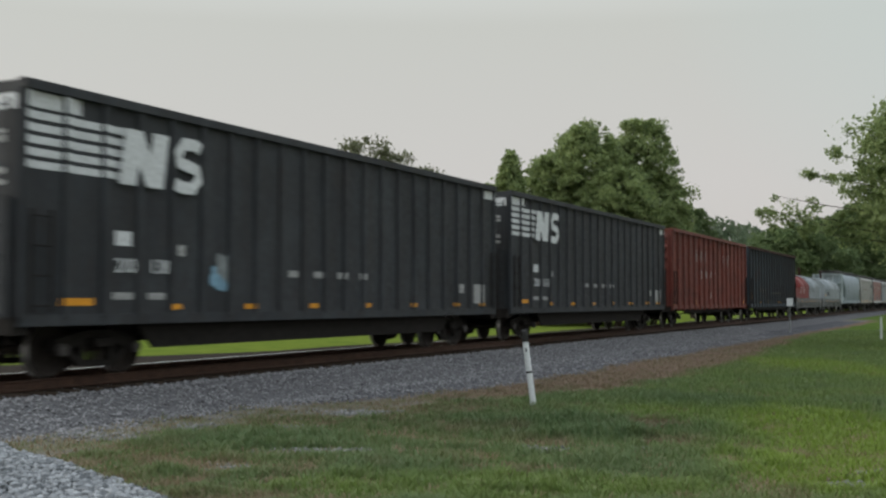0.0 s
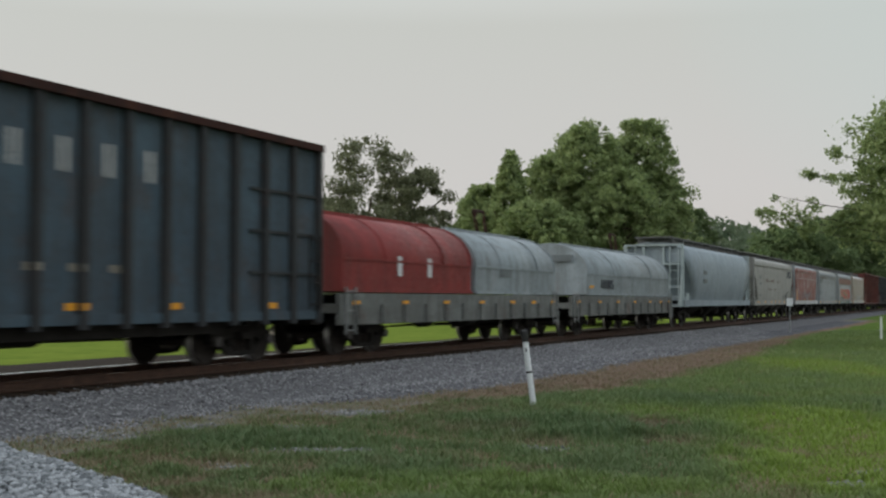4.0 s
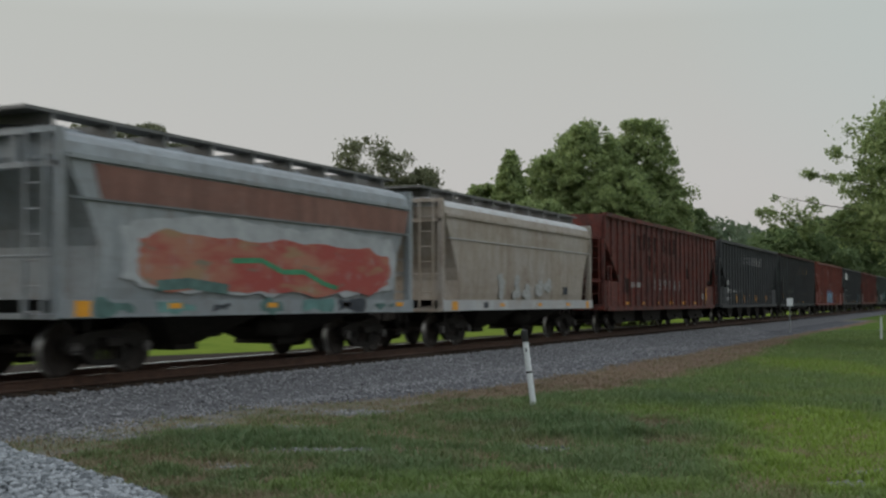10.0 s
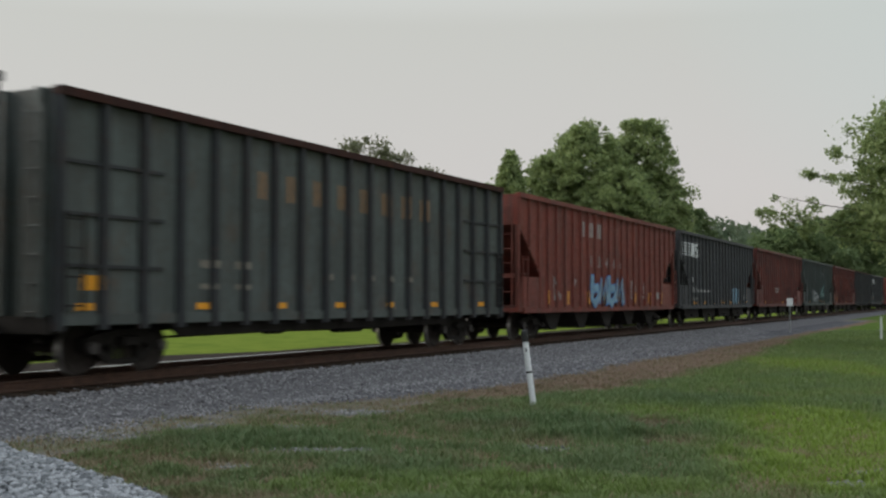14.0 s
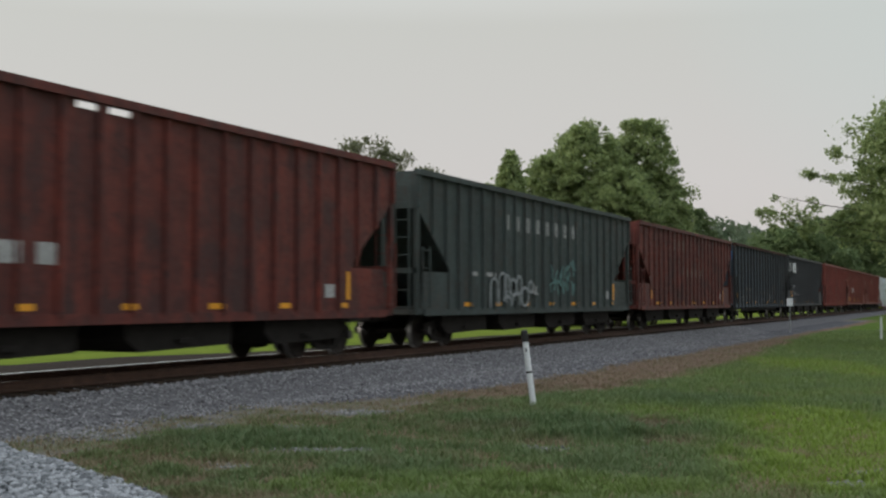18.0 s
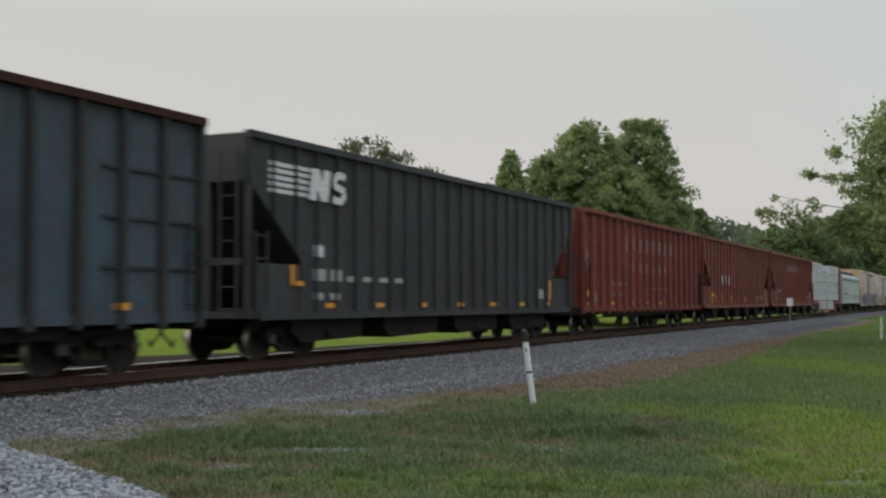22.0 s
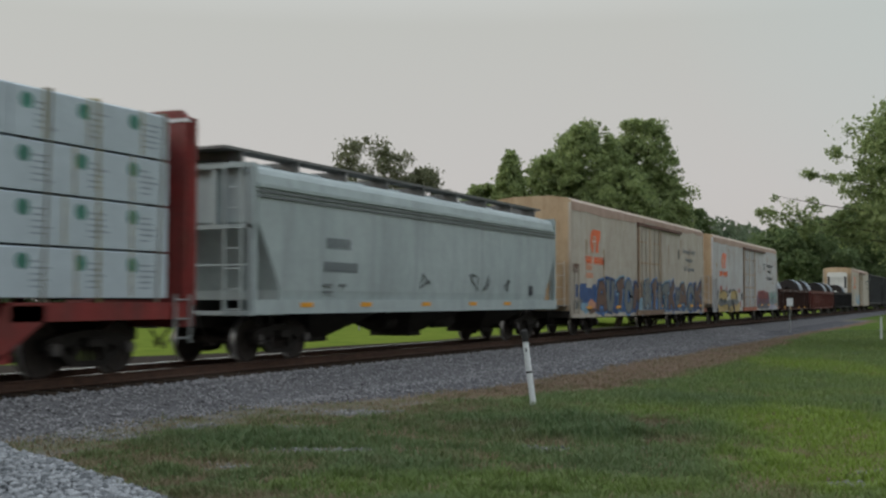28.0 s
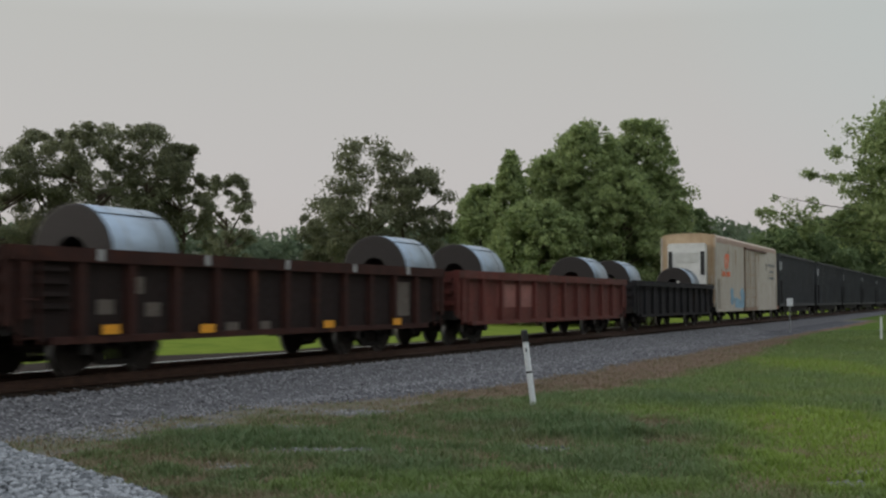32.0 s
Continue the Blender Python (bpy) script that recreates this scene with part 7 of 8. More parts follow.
def reefer_marks(car, L, f, slogan):
    h = L / 2
    # an orange emblem as plain shapes, and its bar of writing
    bm = bmesh.new()
    stroke(bm, [(-h + 2.55 - 0.33 * math.sin(t), 3.51 + 0.33 * math.cos(t)) for t in [0.1 + 2.9 * k / 14 for k in range(15)]], 0.24, -1.553, 0.003)
    prism(bm, [(-h + 2.5, 3.74), (-h + 2.5, 3.98), (-h + 3.36, 3.94), (-h + 3.28, 3.55), (-h + 3.14, 3.55), (-h + 3.07, 3.08), (-h + 2.78, 3.1), (-h + 2.82, 3.72)], -1.5575, -1.548, "y")
    part("emblem", bm, M_ORANGELOGO, car, "orange emblem")
    part("emblem_disc", made(prism, [(-h + 2.55 + 0.19 * math.cos(t), 3.51 + 0.2 * math.sin(t)) for t in [2 * math.pi * k / 16 for k in range(16)]], -1.5555, -1.55, "y"), M_ORANGEFADE, car)
    part("emblem_line", boxes((-h + 2.3, -h + 2.85, -1.5585, -1.556, 3.5, 3.53)), M_UNITWHITE, car)
    for a, b in ((1.55, 2.32), (2.55, 3.7)):
        part("emblem_bar", boxes((-h + a, -h + b, -1.5555, -1.549, 2.74, 2.8)), M_ORANGELOGO, car)
        n = 4 if b < 2.5 else 5
        letter_row(car, f, [-h + a + (b - a) * (k + 0.5) / n for k in range(n)], 2.66, 0.28, (b - a) / n * 0.78, M_ORANGELOGO, "emblem_block")
    part("handle_plate", boxes((-h + 15.6, -h + 15.72, -1.57, -1.55, 3.3, 3.75)), M_DARKTXT, car)
    if slogan:
        for k, (a, z) in enumerate((("Protecting Today's", 3.55), ("Provisions", 3.15), ("For Tomorrow", 2.7))):
            lettering(car, a, -h + 17.75, z, 0.33, M_DARKTXT, -1.552, "slogan")
    else:
        for a, z, m in (("Protecting Today's", 3.6, M_FAINT), ("Provisions", 3.18, M_FAINT), ("For Tomorrow", 2.74, M_FAINT)):
            lettering(car, a, -h + 17.75, z, 0.35, m, -1.552, "slogan")


def build_reefers():
    car, L, f = reefer(246.8, 267.7, "cream refrigerator car with blue and brown graffiti", zt=5.02)
    h = L / 2
    reefer_marks(car, L, f, False)
    rr = random.Random(14)
    # a dark blue cloud behind the figures, paler blue wisps above it
    for q in range(46):
        bm = bmesh.new()
        x = rr.uniform(0.4, 20.3)
        blob(bm, -h + x, rr.uniform(0.85, 1.35) if x > 2.6 else rr.uniform(0.9, 1.75), rr.uniform(0.3, 0.6), rr.uniform(0.22, 0.42), (-1.556 if not 8.3 < x < 12.3 else -1.62) - 0.0003 * q, rr, 11, 0.003)
        part("sprayed_cloud", bm, (M_DARKBLUE, M_MIDBLUE, M_BLUESPRAY)[q % 3], car)
    word = (("A", 2.65, 4.05, 0), ("U", 3.95, 5.1, 1), ("T", 5.1, 6.4, 0), ("O", 6.35, 7.65, 1), ("M", 7.6, 9.2, 0), ("A", 9.15, 10.3, 1), ("T", 10.2, 11.3, 0), ("I", 11.2, 12.1, 1),
            ("T", 12.05, 13.4, 1), ("K", 13.35, 14.75, 0), ("O", 14.75, 15.6, 1), ("A", 15.5, 17.1, 0), ("O", 17.1, 18.6, 1), ("K", 18.6, 20.4, 0))
    for q, (x, a) in enumerate(((2.5, 5.9), (12.2, 8.2))):
        bm = bmesh.new()
        haze(bm, -h + x, -h + x + a, 0.78, 1.62, -1.5715 - 0.0006 * q, rr)
        part("sprayed_cloud", bm, M_DARKBLUE, car)
    for q, (x, z, a, b, m) in enumerate(((0.3, 1.35, 1.3, 0.55, M_DARKBLUE), (1.5, 1.2, 1.1, 0.5, M_DARKBLUE), (0.15, 0.95, 1.0, 0.4, M_GREYSPRAY), (0.9, 0.85, 0.9, 0.35, M_BLUESPRAY), (1.8, 1.0, 0.9, 0.3, M_ORANGEFADE), (1.9, 0.75, 0.8, 0.3, M_BROWNSPRAY))):
        bm = bmesh.new()
        haze(bm, -h + x, -h + x + a, z, z + b, -1.573 - 0.0008 * q, rr)
        part("sprayed_patch", bm, m, car)
    for k, (kind, a, b, c) in enumerate(word):
        small = kind == "O" and b - a < 1
        figure(car, kind, -h + a, -h + b, (0.95 if small else 0.74) + 0.03 * (k % 3), (1.75 if small else 2.12) + 0.05 * ((k * 7) % 4), -1.575 - 0.05 * (8.3 < a < 12.1) - 0.0008 * k, (M_BROWNSPRAY, M_GREYSPRAY)[c], M_NAVY, (M_MIDBLUE, M_DARKBLUE, M_BLUESPRAY)[k % 3],
               fat=0.24 if small else 0.37, tilt=(0.08, -0.05, 0.1, 0.0)[k % 4])
    mark(car, f, -h + 1.6, -h + 2.4, 2.12, 2.32, M_ORANGEFADE, "faded_writing")
    mark(car, f, -h + 1.6, -h + 2.3, 2.42, 2.62, M_ORANGEFADE, "faded_writing")
    mark(car, f, -h + 0.15, -h + 0.8, 2.3, 2.62, M_BROWNSPRAY, "rust_patch")
    reflectors(car, lambda a, b: [(a, b, -1.61)], [-h + q for q in (1.8, 5.5, 9.0, 12.5, 15.5, 18.0, 19.9)], 0.98, w=0.6)
    car, L, f = reefer(270.2, 291.0, "white refrigerator car with yellow and purple graffiti", white=True, zt=4.96)
    h = L / 2
    reefer_marks(car, L, f, True)
    rr = random.Random(44)

    def cloud(x0, x1, z0, z1, n, mat, y, label, rx=(0.25, 0.5), rz=(0.12, 0.28)):
        bm = bmesh.new()
        haze(bm, x0 - rx[0], x1 + rx[0], z0 - rz[0], z1 + rz[0], y, rr)
        part("sprayed_cloud", bm, mat, car, label)

    def line(pts, w, mat, y):
        bm = bmesh.new()
        stroke(bm, [(-h + a, b) for a, b in pts], w, y)
        part("sprayed_stroke", bm, mat, car)
    # yellow and black work ahead of the door
    cloud(-h + 0.9, -h + 6.9, 0.78, 0.98, 40, M_YELLOWSPRAY, -1.575, "yellow sprayed band")
    cloud(-h + 1.6, -h + 3.2, 1.1, 1.75, 22, M_YELLOWSPRAY, -1.575, "yellow sprayed cloud", rx=(0.2, 0.4))
    cloud(-h + 4.6, -h + 6.2, 1.15, 1.8, 22, M_YELLOWSPRAY, -1.575, "yellow sprayed cloud", rx=(0.2, 0.4))
    cloud(-h + 1.2, -h + 6.6, 1.05, 1.3, 26, M_GREYSPRAY, -1.585, "grey sprayed band", rx=(0.2, 0.4), rz=(0.06, 0.14))
    for a, b in ((1.7, 1.95), (3.1, 1.95), (6.9, 1.85), (7.3, 1.0)):
        cloud(-h + a - 0.08, -h + a + 0.08, b - 0.03, b + 0.03, 4, M_REDSPRAY, -1.585, "red sprayed spot", rx=(0.12, 0.25), rz=(0.07, 0.13))
    for pts, w in (([(1.5, 1.7), (2.1, 1.85), (2.9, 1.85), (3.6, 1.7)], 0.05), ([(3.3, 1.5), (3.8, 1.75), (4.2, 1.9)], 0.16), ([(4.3, 1.75), (5.0, 1.95), (5.7, 1.8), (6.1, 1.45)], 0.06), ([(4.5, 1.25), (5.0, 1.15), (5.3, 0.9), (5.35, 0.7)], 0.3), ([(1.4, 1.3), (1.8, 1.38), (2.1, 1.2)], 0.16),
                   ([(2.5, 1.15), (2.7, 1.35), (3.0, 1.2)], 0.18), ([(3.4, 0.75), (3.8, 0.85), (4.2, 0.75)], 0.1), ([(5.9, 1.55), (6.1, 1.4), (6.0, 1.25)], 0.2), ([(0.7, 1.5), (0.9, 1.85)], 0.2), ([(0.6, 0.9), (0.95, 0.7)], 0.24), ([(3.5, 1.1), (3.7, 0.9)], 0.12)):
        line(pts, w, M_DARKTXT, -1.60)
    line([(3.35, 1.3), (3.6, 1.5), (3.75, 1.75)], 0.12, M_UNITWHITE, -1.603)
    # dark purple and red haze behind the door, pale green figures at the end
    cloud(-h + 13.1, -h + 17.3, 0.85, 1.7, 70, M_PURPLE, -1.556, "dark purple sprayed cloud")
    cloud(-h + 13.2, -h + 16.8, 1.5, 1.85, 22, M_REDHAZE, -1.575, "dull red sprayed haze", rx=(0.12, 0.3), rz=(0.08, 0.2))
    cloud(-h + 13.3, -h + 17.2, 0.8, 1.1, 22, M_SMOKE, -1.575, "grey sprayed haze", rx=(0.2, 0.4), rz=(0.06, 0.14))
    for k in range(9):
        a = 13.4 + k * 0.42
        line([(a, 1.1), (a + rr.uniform(-0.1, 0.2), 1.5), (a + rr.uniform(0.05, 0.3), 1.85)], 0.09, (M_REDHAZE, M_SMOKE, M_BROWNSPRAY)[k % 3], -1.59)
    cloud(-h + 17.7, -h + 20.3, 0.85, 1.25, 44, M_LILAC, -1.57, "lilac sprayed cloud")
    for k in range(5):
        a = 17.7 + k * 0.55
        line([(a, 1.05), (a + 0.05, 1.85), (a + 0.3, 1.4), (a + 0.5, 1.9)], 0.17, (M_MINT, M_MINT, M_LILAC)[k % 3], -1.59)
        line([(a + 0.18, 1.0), (a + 0.22, 1.5)], 0.05, M_DARKTXT, -1.605)
    reflectors(car, lambda a, b: [(a, b, -1.585)], [-h + q for q in (5.5, 14.6, 17.2, 20.0)], 0.95, w=0.5)
    mark(car, f, -h + 7.6, -h + 8.1, 1.3, 1.75, M_DARKTXT, "dark_opening")
    mark(car, f, -h + 7.3, -h + 7.55, 0.95, 1.25, M_REDSPRAY, "red_tag")
    car, L, f = reefer(341.9, 361.7, "cream refrigerator car with a white cooling unit on its end", unit=True)
    h = L / 2
    reefer_marks(car, L, f, False)
    bm = bmesh.new()
    rr = random.Random(2)
    for q in range(14):
        blob(bm, rr.uniform(-h + 3.5, -h + 7.5), rr.uniform(0.9, 1.8), 0.5, 0.3, -1.556 - 0.0004 * q, rr, 9)
    part("sprayed_cloud", bm, M_BLUESPRAY, car, "pale blue sprayed cloud")


build_reefers()

# ---- gondolas carrying steel coils ----
M_COIL = plain("cold_rolled_steel", (0.23, 0.28, 0.33), 0.42, 1.0, 3.0, 0.15, 0.05)
# near-black steel: shade on the coil ends and in the bore, put into the colour
M_COILEND_SHADED = plain("shaded_coil_edge", (0.026, 0.022, 0.021), 0.7, 0.3, 30, 0.3)
P_FADEDRED = paint("faded_red_gondola_paint", (0.09, 0.022, 0.017), 0.4, 0.5, spec=0.2)
P_PALERED = paint("pale_red_patch", (0.24, 0.10, 0.085), 0.3, 0.3)
P_BEIGEOLD = paint("old_pale_patch", (0.10, 0.085, 0.07), 0.3, 0.4)
P_BLACKGON = paint("black_gondola_paint", (0.014, 0.014, 0.016), 0.2, 0.4, dirt_rgb=(0.012, 0.011, 0.010), gloss=0.75, spec=0.15)


def gondola(x0, x1, mat, label, ribs=14, zt=2.1, wall_mat=None, inset=2.0):
    car, L = car_thing("gondola_car", x0, x1, label)
    h, zb, yp = L / 2, 0.62, 1.46
    for s in (-1, 1):
        ys = sorted((s * yp, s * (yp - 0.04)))
        bm = bmesh.new()
        prism(bm, [(-h, zt), (-h, 0.85), (-h + 0.9, zb), (h - 0.9, zb), (h, 0.85), (h, zt)], ys[0], ys[1], "y")
        part("side_wall", bm, wall_mat or mat, car)
        ys = sorted((s * (yp - 0.05), s * (yp + 0.14)))
        part("top_chord", boxes((-h - 0.03, h + 0.03, *ys, zt - 0.19, zt + 0.04)), mat, car)
        ys = sorted((s * yp, s * (yp + 0.1)))
        part("bottom_chord", boxes((-h + 0.9, h - 0.9, *ys, zb - 0.04, zb + 0.08)), mat, car)
        part("end_wall", boxes((*sorted((s * h, s * (h - 0.05))), -yp, yp, 0.95, zt)), mat, car)
        for k in range(3):
            part("end_rib", boxes((*sorted((s * h, s * (h + 0.09))), -1.4, 1.4, 1.15 + k * 0.32, 1.27 + k * 0.32)), mat, car)
        for y in (-yp - 0.03, yp + 0.03):
            part("corner_post", boxes((*sorted((s * (h - 0.12), s * (h + 0.05))), y - 0.06, y + 0.06, 0.9, zt)), mat, car)
        ladder(car, s * (h - 0.4), -yp - 0.12, 0.7, 1.9, mat)
        part("end_sill", boxes((*sorted((s * (h - 0.2), s * (h + 0.1))), -1.45, 1.45, 0.75, 1.0)), M_UNDER, car)
    bm = bmesh.new()
    prism(bm, [(-0.11, 0), (0.11, 0), (0.075, -0.12), (-0.075, -0.12)], 0.66, zt - 0.1, "z")
    rib = shaped("rib", bm, mat)
    bm = bmesh.new()
    prism(bm, [(-0.11, 0), (0.11, 0), (0.075, -0.12), (-0.075, -0.12)], 1.0, zt - 0.1, "z")
    rib_s = shaped("rib", bm, mat)
    for i in range(ribs):
        x = -h + 0.35 + (L - 0.7) * i / (ribs - 1)
        me = rib if abs(x) < h - 0.9 else rib_s
        place("rib", me, car, (x, -yp, 0))
        place("rib", me, car, (x, yp, 0), math.pi)
    part("floor", boxes((-h + 0.06, h - 0.06, -yp + 0.05, yp - 0.05, 1.0, 1.08)), M_UNDER, car)
    underframe(car, L)
    running_gear(car, L, inset, 0.0)
    return car, L, lambda a, b: [(a, b, -yp)]


def steel_coil(x, r=0.98, w=1.8):
    c = thing("steel_coil", (x, 0, 1.08), "rolled steel coil with a bright curved face, on a gondola floor", "steel coil", "coils on the gondolas")
    MOVERS.append((c, x, 0, 1.08))
    bm = bmesh.new()
    lathe(bm, [(-w / 2, 0.38), (-w / 2, r - 0.03), (-w / 2 + 0.02, r), (w / 2 - 0.02, r), (w / 2, r - 0.03), (w / 2, 0.38), (-w / 2, 0.38)], "x", 40, (0, 0, r), close=False)
    bmesh.ops.recalc_face_normals(bm, faces=bm.faces)
    # end faces and bore take the steel with shade painted in
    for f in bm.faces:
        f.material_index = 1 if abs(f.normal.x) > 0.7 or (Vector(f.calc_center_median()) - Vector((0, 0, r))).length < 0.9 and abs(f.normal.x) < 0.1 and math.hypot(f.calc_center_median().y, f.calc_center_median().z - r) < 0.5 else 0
    me = shaped("wound_steel", bm, [M_COIL, M_COILEND_SHADED], True, False)
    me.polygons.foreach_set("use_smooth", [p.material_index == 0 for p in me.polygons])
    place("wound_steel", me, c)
    for dx in (-0.45, 0.45):
        bm = bmesh.new()
        lathe(bm, [(dx - 0.02, r + 0.001), (dx - 0.02, r + 0.006), (dx + 0.02, r + 0.006), (dx + 0.02, r + 0.001)], "x", 40, (0, 0, r), close=False)
        part("strap", bm, M_GREYMETAL, c)
    for t in (0.30 * math.pi, 0.72 * math.pi):
        cy, cz = -math.cos(t) * (r + 0.003), r + math.sin(t) * (r + 0.003)
        part("strap", boxes((-w / 2, w / 2, cy - 0.02, cy + 0.02, cz - 0.006, cz + 0.006)), M_DARKTXT, c)
    for s in (-1, 1):
        part("wedge", boxes((-0.5, 0.5, *sorted((s * 0.75, s * 0.5)), 0.0, 0.14)), M_TIE, c)


car, L, f = gondola(292.0, 307.1, P_RUSTGON, "rusty brown gondola car carrying steel coils", wall_mat=P_GONSIDE, ribs=13, inset=3.0)
h = L / 2
for _a in (1.85, 4.7, 7.4, 10.2, 12.9):
    mark(car, lambda a, b: [(a, b, -1.60)], -h + _a, -h + _a + 0.15, 1.94, 2.13, M_WORN, "white_plate")
for _a, _z in ((2.0, 0.80), (4.6, 0.76), (8.95, 0.76), (12.2, 0.76)):
    mark(car, lambda a, b: [(a, b, -1.585)], -h + _a, -h + _a + 0.42, _z - 0.08, _z + 0.08, M_YELLOW, "reflector")
for _a, _b, _z0, _z1 in ((2.8, 3.15, 1.4, 1.7), (3.2, 3.6, 1.0, 1.25), (2.0, 2.4, 1.05, 1.3), (5.55, 5.95, 0.7, 0.86), (6.7, 7.05, 0.7, 0.86), (12.6, 13.3, 0.9, 1.75)):
    mark(car, f, -h + _a, -h + _b, _z0, _z1, P_BEIGEOLD, "pale_patch")
for _k in range(4):
    part("end_slat", boxes((-h + 0.1, -h + 1.3, -1.54, -1.46, 1.15 + _k * 0.2, 1.22 + _k * 0.2)), P_GONSIDE, car)
car, L, f = gondola(308.1, 324.4, P_FADEDRED, "faded red gondola car carrying two steel coils", ribs=12)
mark(car, f, -L / 2 + 3.0, -L / 2 + 6.4, 1.08, 1.78, P_PALERED, "pale_patch")
gondola(325.8, 341.0, P_BLACKGON, "black gondola car carrying steel coils", ribs=12)
for _x in (295.8, 306.95, 312.0, 323.0, 327.9, 339.4):
    steel_coil(_x)

# ---- centre-beam flat car with wrapped lumber ----
M_WRAP = plain("white_plastic_wrap", (0.36, 0.42, 0.46), 0.42, 0, 3.0, 0.08, 0.5, 0.03)
M_WRAPPRINT = plain("grey_wrap_print", (0.21, 0.245, 0.27), 0.5)
M_GREENDOT = plain("green_print", (0.04, 0.16, 0.12), 0.5)
M_STRAP = plain("yellow_strap", (0.23, 0.205, 0.10), 0.6)
M_OLIVE = plain("worn_strap", (0.16, 0.155, 0.12), 0.7)
P_BEAMRED = paint("centrebeam_red_paint", (0.16, 0.02, 0.018), 0.4, 0.5)


def centre_beam(x0, x1):
    car, L = car_thing("centrebeam_flat_car", x0, x1, "red centre-beam flat car loaded with wrapped lumber")
    h = L / 2
    part("deck", boxes((-h, -h + 4.3, -1.5, 1.5, 0.95, 1.25)), P_BEAMRED, car)
    part("deck", boxes((h - 4.3, h, -1.5, 1.5, 0.95, 1.25)), P_BEAMRED, car)
    part("well_floor", boxes((-h + 4.3, h - 4.3, -1.5, 1.5, 0.32, 0.46)), P_BEAMRED, car)
    for s in (-1, 1):
        for y in (-1.5, 1.45):
            part("side_sill", made(prism, [(s * (h - 3.6), 1.2), (s * (h - 3.6), 0.95), (s * (h - 4.6), 0.32), (s * (h - 4.9), 0.46), (s * (h - 4.35), 1.2)], y, y + 0.05, "y"), P_BEAMRED, car)
        bm = bmesh.new()
        prism(bm, [(-1.45, 1.25), (1.45, 1.25), (1.45, 4.7), (1.3, 4.85), (-1.3, 4.85), (-1.45, 4.7)], *sorted((s * h, s * (h - 0.12))), "x")
        part("bulkhead", bm, P_BEAMRED, car)
        part("bulkhead_stripe", boxes((*sorted((s * (h - 0.13), s * (h + 0.004))), -1.456, 1.456, 4.62, 4.68)), M_WHITE, car, "white painted stripe")
        for y in (-1.44, -0.5, 0.5, 1.44):
            part("bulkhead_post", boxes((*sorted((s * h, s * (h + 0.14))), y - 0.06, y + 0.06, 1.2, 4.7)), P_BEAMRED, car)
        part("end_sill", boxes((*sorted((s * (h - 0.2), s * (h + 0.14))), -1.45, 1.45, 0.8, 1.24)), P_BEAMRED, car)
        ladder(car, s * (h - 0.3), -1.55, 0.6, 1.3, M_GREYMETAL)
    part("top_beam", boxes((-h + 0.1, h - 0.1, -0.17, 0.17, 4.35, 4.62)), P_BEAMRED, car)
    for i in range(11):
        x = -h + 0.8 + (L - 1.6) * i / 10
        part("beam_post", boxes((x - 0.07, x + 0.07, -0.1, 0.1, 0.46 if abs(x) < h - 4.3 else 1.25, 4.36)), P_BEAMRED, car)
    part("beam_web", boxes((-h + 0.2, h - 0.2, -0.03, 0.03, 3.4, 4.36)), P_RUSTGON, car, "dark brown web of the centre beam")
    # tie-down straps over the load, in the car's length
    for k, x in enumerate((206.0, 207.3, 208.6, 210.1, 211.6, 213.2, 214.7, 215.95, 216.7, 219.0, 220.2, 221.9, 223.15, 224.6)):
        x -= (x0 + x1) / 2
        open_top = -2.55 < x < 2.3
        top = 3.82 if open_top else 4.66
        slip = (0.0, 0.12, -0.06, 0.2, -0.1)[k % 5]
        bm = bmesh.new()
        for y in (-1.442, 1.442):
            prism(bm, [(x - 0.028, 0.44 if abs(x) < h - 4.4 else 1.1), (x + 0.028, 0.44 if abs(x) < h - 4.4 else 1.1), (x + slip + 0.028, top), (x + slip - 0.028, top)], y - 0.005, y + 0.005, "y")
            rod(bm, (x + slip, y, top), (x + slip + (0.5 if open_top else 0.0), math.copysign(0.18, y), 4.60 if open_top else 4.68), 0.022, 5)
        part("tie_down", bm, (M_STRAP, M_OLIVE)[k % 3 > 0], car)
    part("centre_sill", boxes((-h, h, -0.22, 0.22, 0.55, 0.95)), M_UNDER, car)
    running_gear(car, L, 2.1, 0.0)
    return car, L


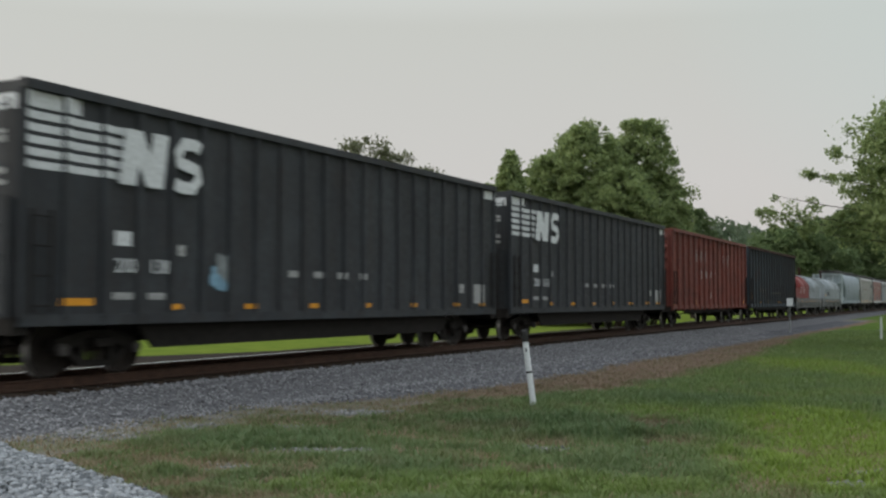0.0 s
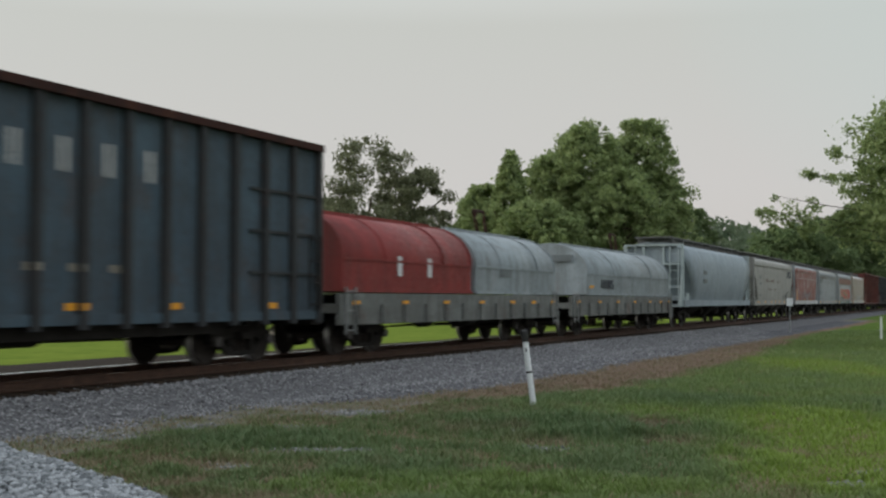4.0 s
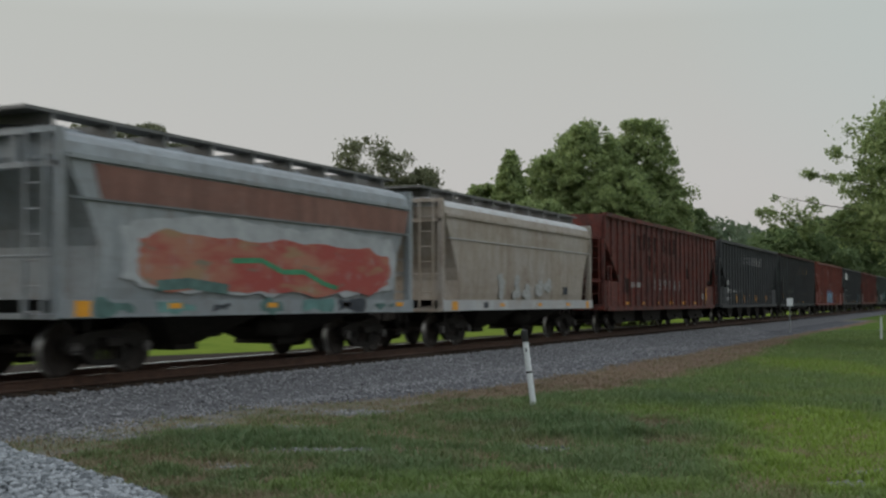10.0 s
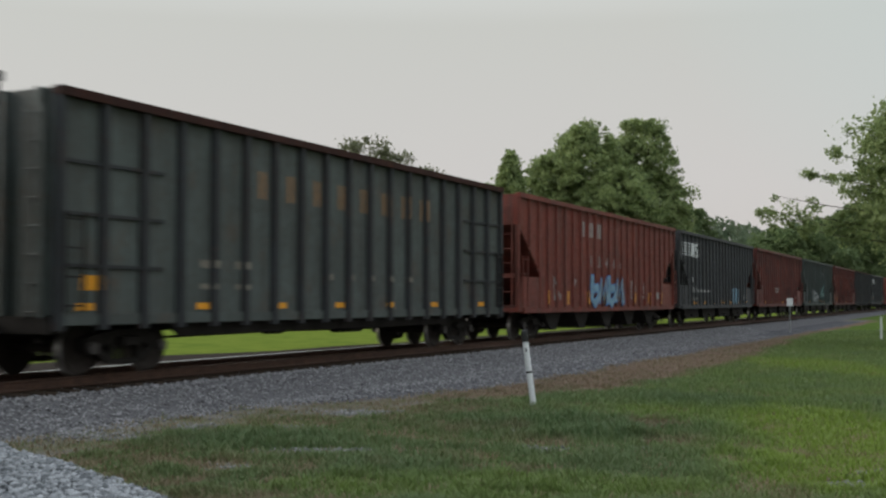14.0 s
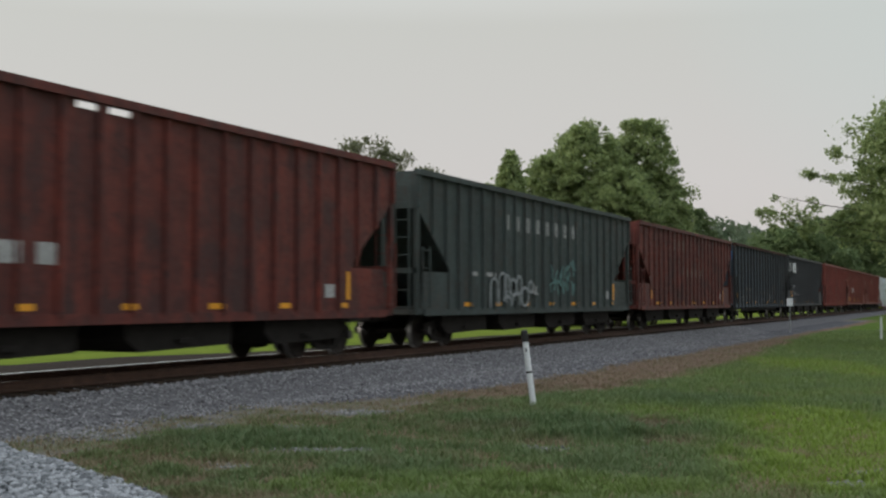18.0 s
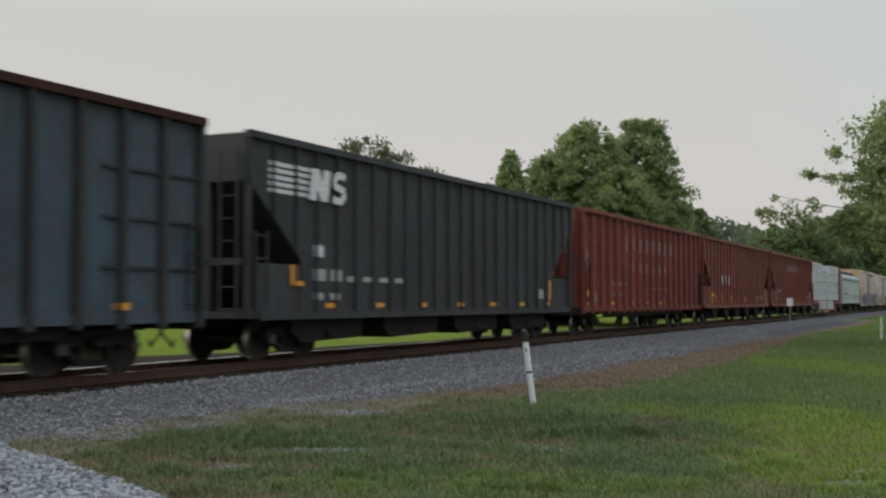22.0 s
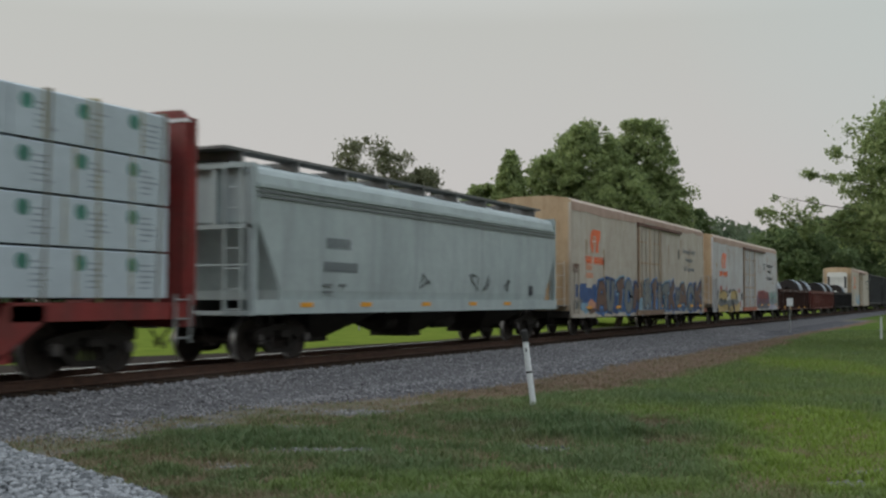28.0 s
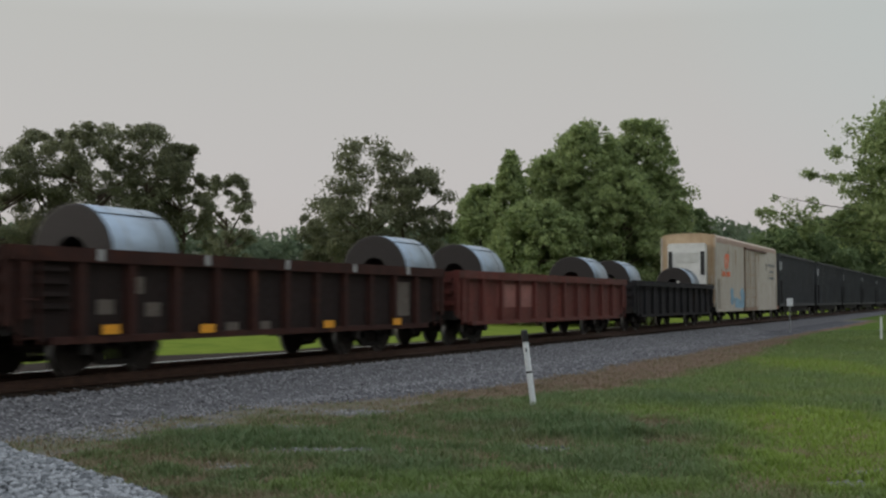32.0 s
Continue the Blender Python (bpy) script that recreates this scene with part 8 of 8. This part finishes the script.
def lumber_pack(xa, xb, y, z, tall, rng):
    c = thing("lumber_pack", ((xa + xb) / 2, y, z), "lumber pack wrapped in white printed plastic, on the flat car", "lumber pack", "wrapped lumber packs")
    MOVERS.append((c, (xa + xb) / 2, y, z))
    w, d, t = (xb - xa) / 2 - 0.01, 0.60, tall - 0.012
    bm = bmesh.new()
    prism(bm, [(-d, 0.025), (d, 0.025), (d, t - 0.03), (d - 0.03, t), (-d + 0.03, t), (-d, t - 0.03)], -w, w, "x")
    wrap = part("wrap", bm, M_WRAP, c)
    part("bearer", boxes((-w + 0.3, -w + 0.4, -d, d, -0.01, 0.025), (w - 0.4, w - 0.3, -d, d, -0.01, 0.025)), M_TIE, c)
    s = -1 if y < 0 else 1
    n = max(2, int(w * 2 / 1.05))
    for i in range(n):
        x = -w + (i + 0.5) * 2 * w / n
        bm = bmesh.new()
        rod(bm, (x - 0.3, s * (d - 0.002), t * 0.72), (x - 0.3, s * (d + 0.004), t * 0.72), 0.135, 16)
        part("print_dot", bm, M_GREENDOT, wrap)
        for k in range(5):
            a = rng.uniform(0.2, 0.5)
            zz = t * (0.22 + 0.12 * k)
            ys = sorted((s * (d - 0.002), s * (d + 0.003)))
            part("print_bar", boxes((x - 0.12, x - 0.12 + a, *ys, zz, zz + 0.028)), M_WRAPPRINT, wrap)
    for x in (-w * 0.62, w * rng.uniform(-0.1, 0.1), w * 0.62):
        part("strap", boxes((x - 0.025, x + 0.025, *sorted((s * d, s * (d + 0.005))), 0.04, t), (x - 0.025, x + 0.025, -d, d, t - 0.002, t + 0.004)), M_STRAP, c)


def build_lumber():
    x0, x1 = 204.9, 225.5
    centre_beam(x0, x1)
    rng = random.Random(12)
    off = 199.9
    for y in (-0.83, 0.83):
        for tier in range(1, 5):
            z = 0.47 + tier * 0.835
            cols = [(5.0, 10.0), (10.0, 15.0), (15.0, 20.0), (20.0, 25.0)]
            if tier == 4:
                cols = [(5.0, 8.7), (8.7, 12.7), (17.6, 21.3), (21.3, 25.0)]
            for a, b in cols:
                lumber_pack(a + off, b + off, y, z, 0.835, rng)
        for a, b in ((9.2, 11.9), (11.9, 14.7), (15.5, 18.1), (18.1, 20.7)):
            lumber_pack(a + off, b + off, y, 0.46, 0.835, rng)


build_lumber()


# ---- movement ----
def motions():
    for ob, x, y, z in MOVERS:
        walk(ob, [(float(t), pose(x + run, y, z)) for t, run in RUN])
    turn = math.degrees(SPEED / R_WHEEL) / 30.0
    walk(WHEELSETS[0], [(k / 30.0, pose(0, 0, 0, 0, -turn * k, 0)) for k in range(0, 961)])
    act = WHEELSETS[0].animation_data.action
    for w in WHEELSETS[1:]:
        w.rotation_mode = "QUATERNION"
        w.animation_data_create()
        w.animation_data.action = act
        w.animation_data.action_slot = act.slots[0]


motions()
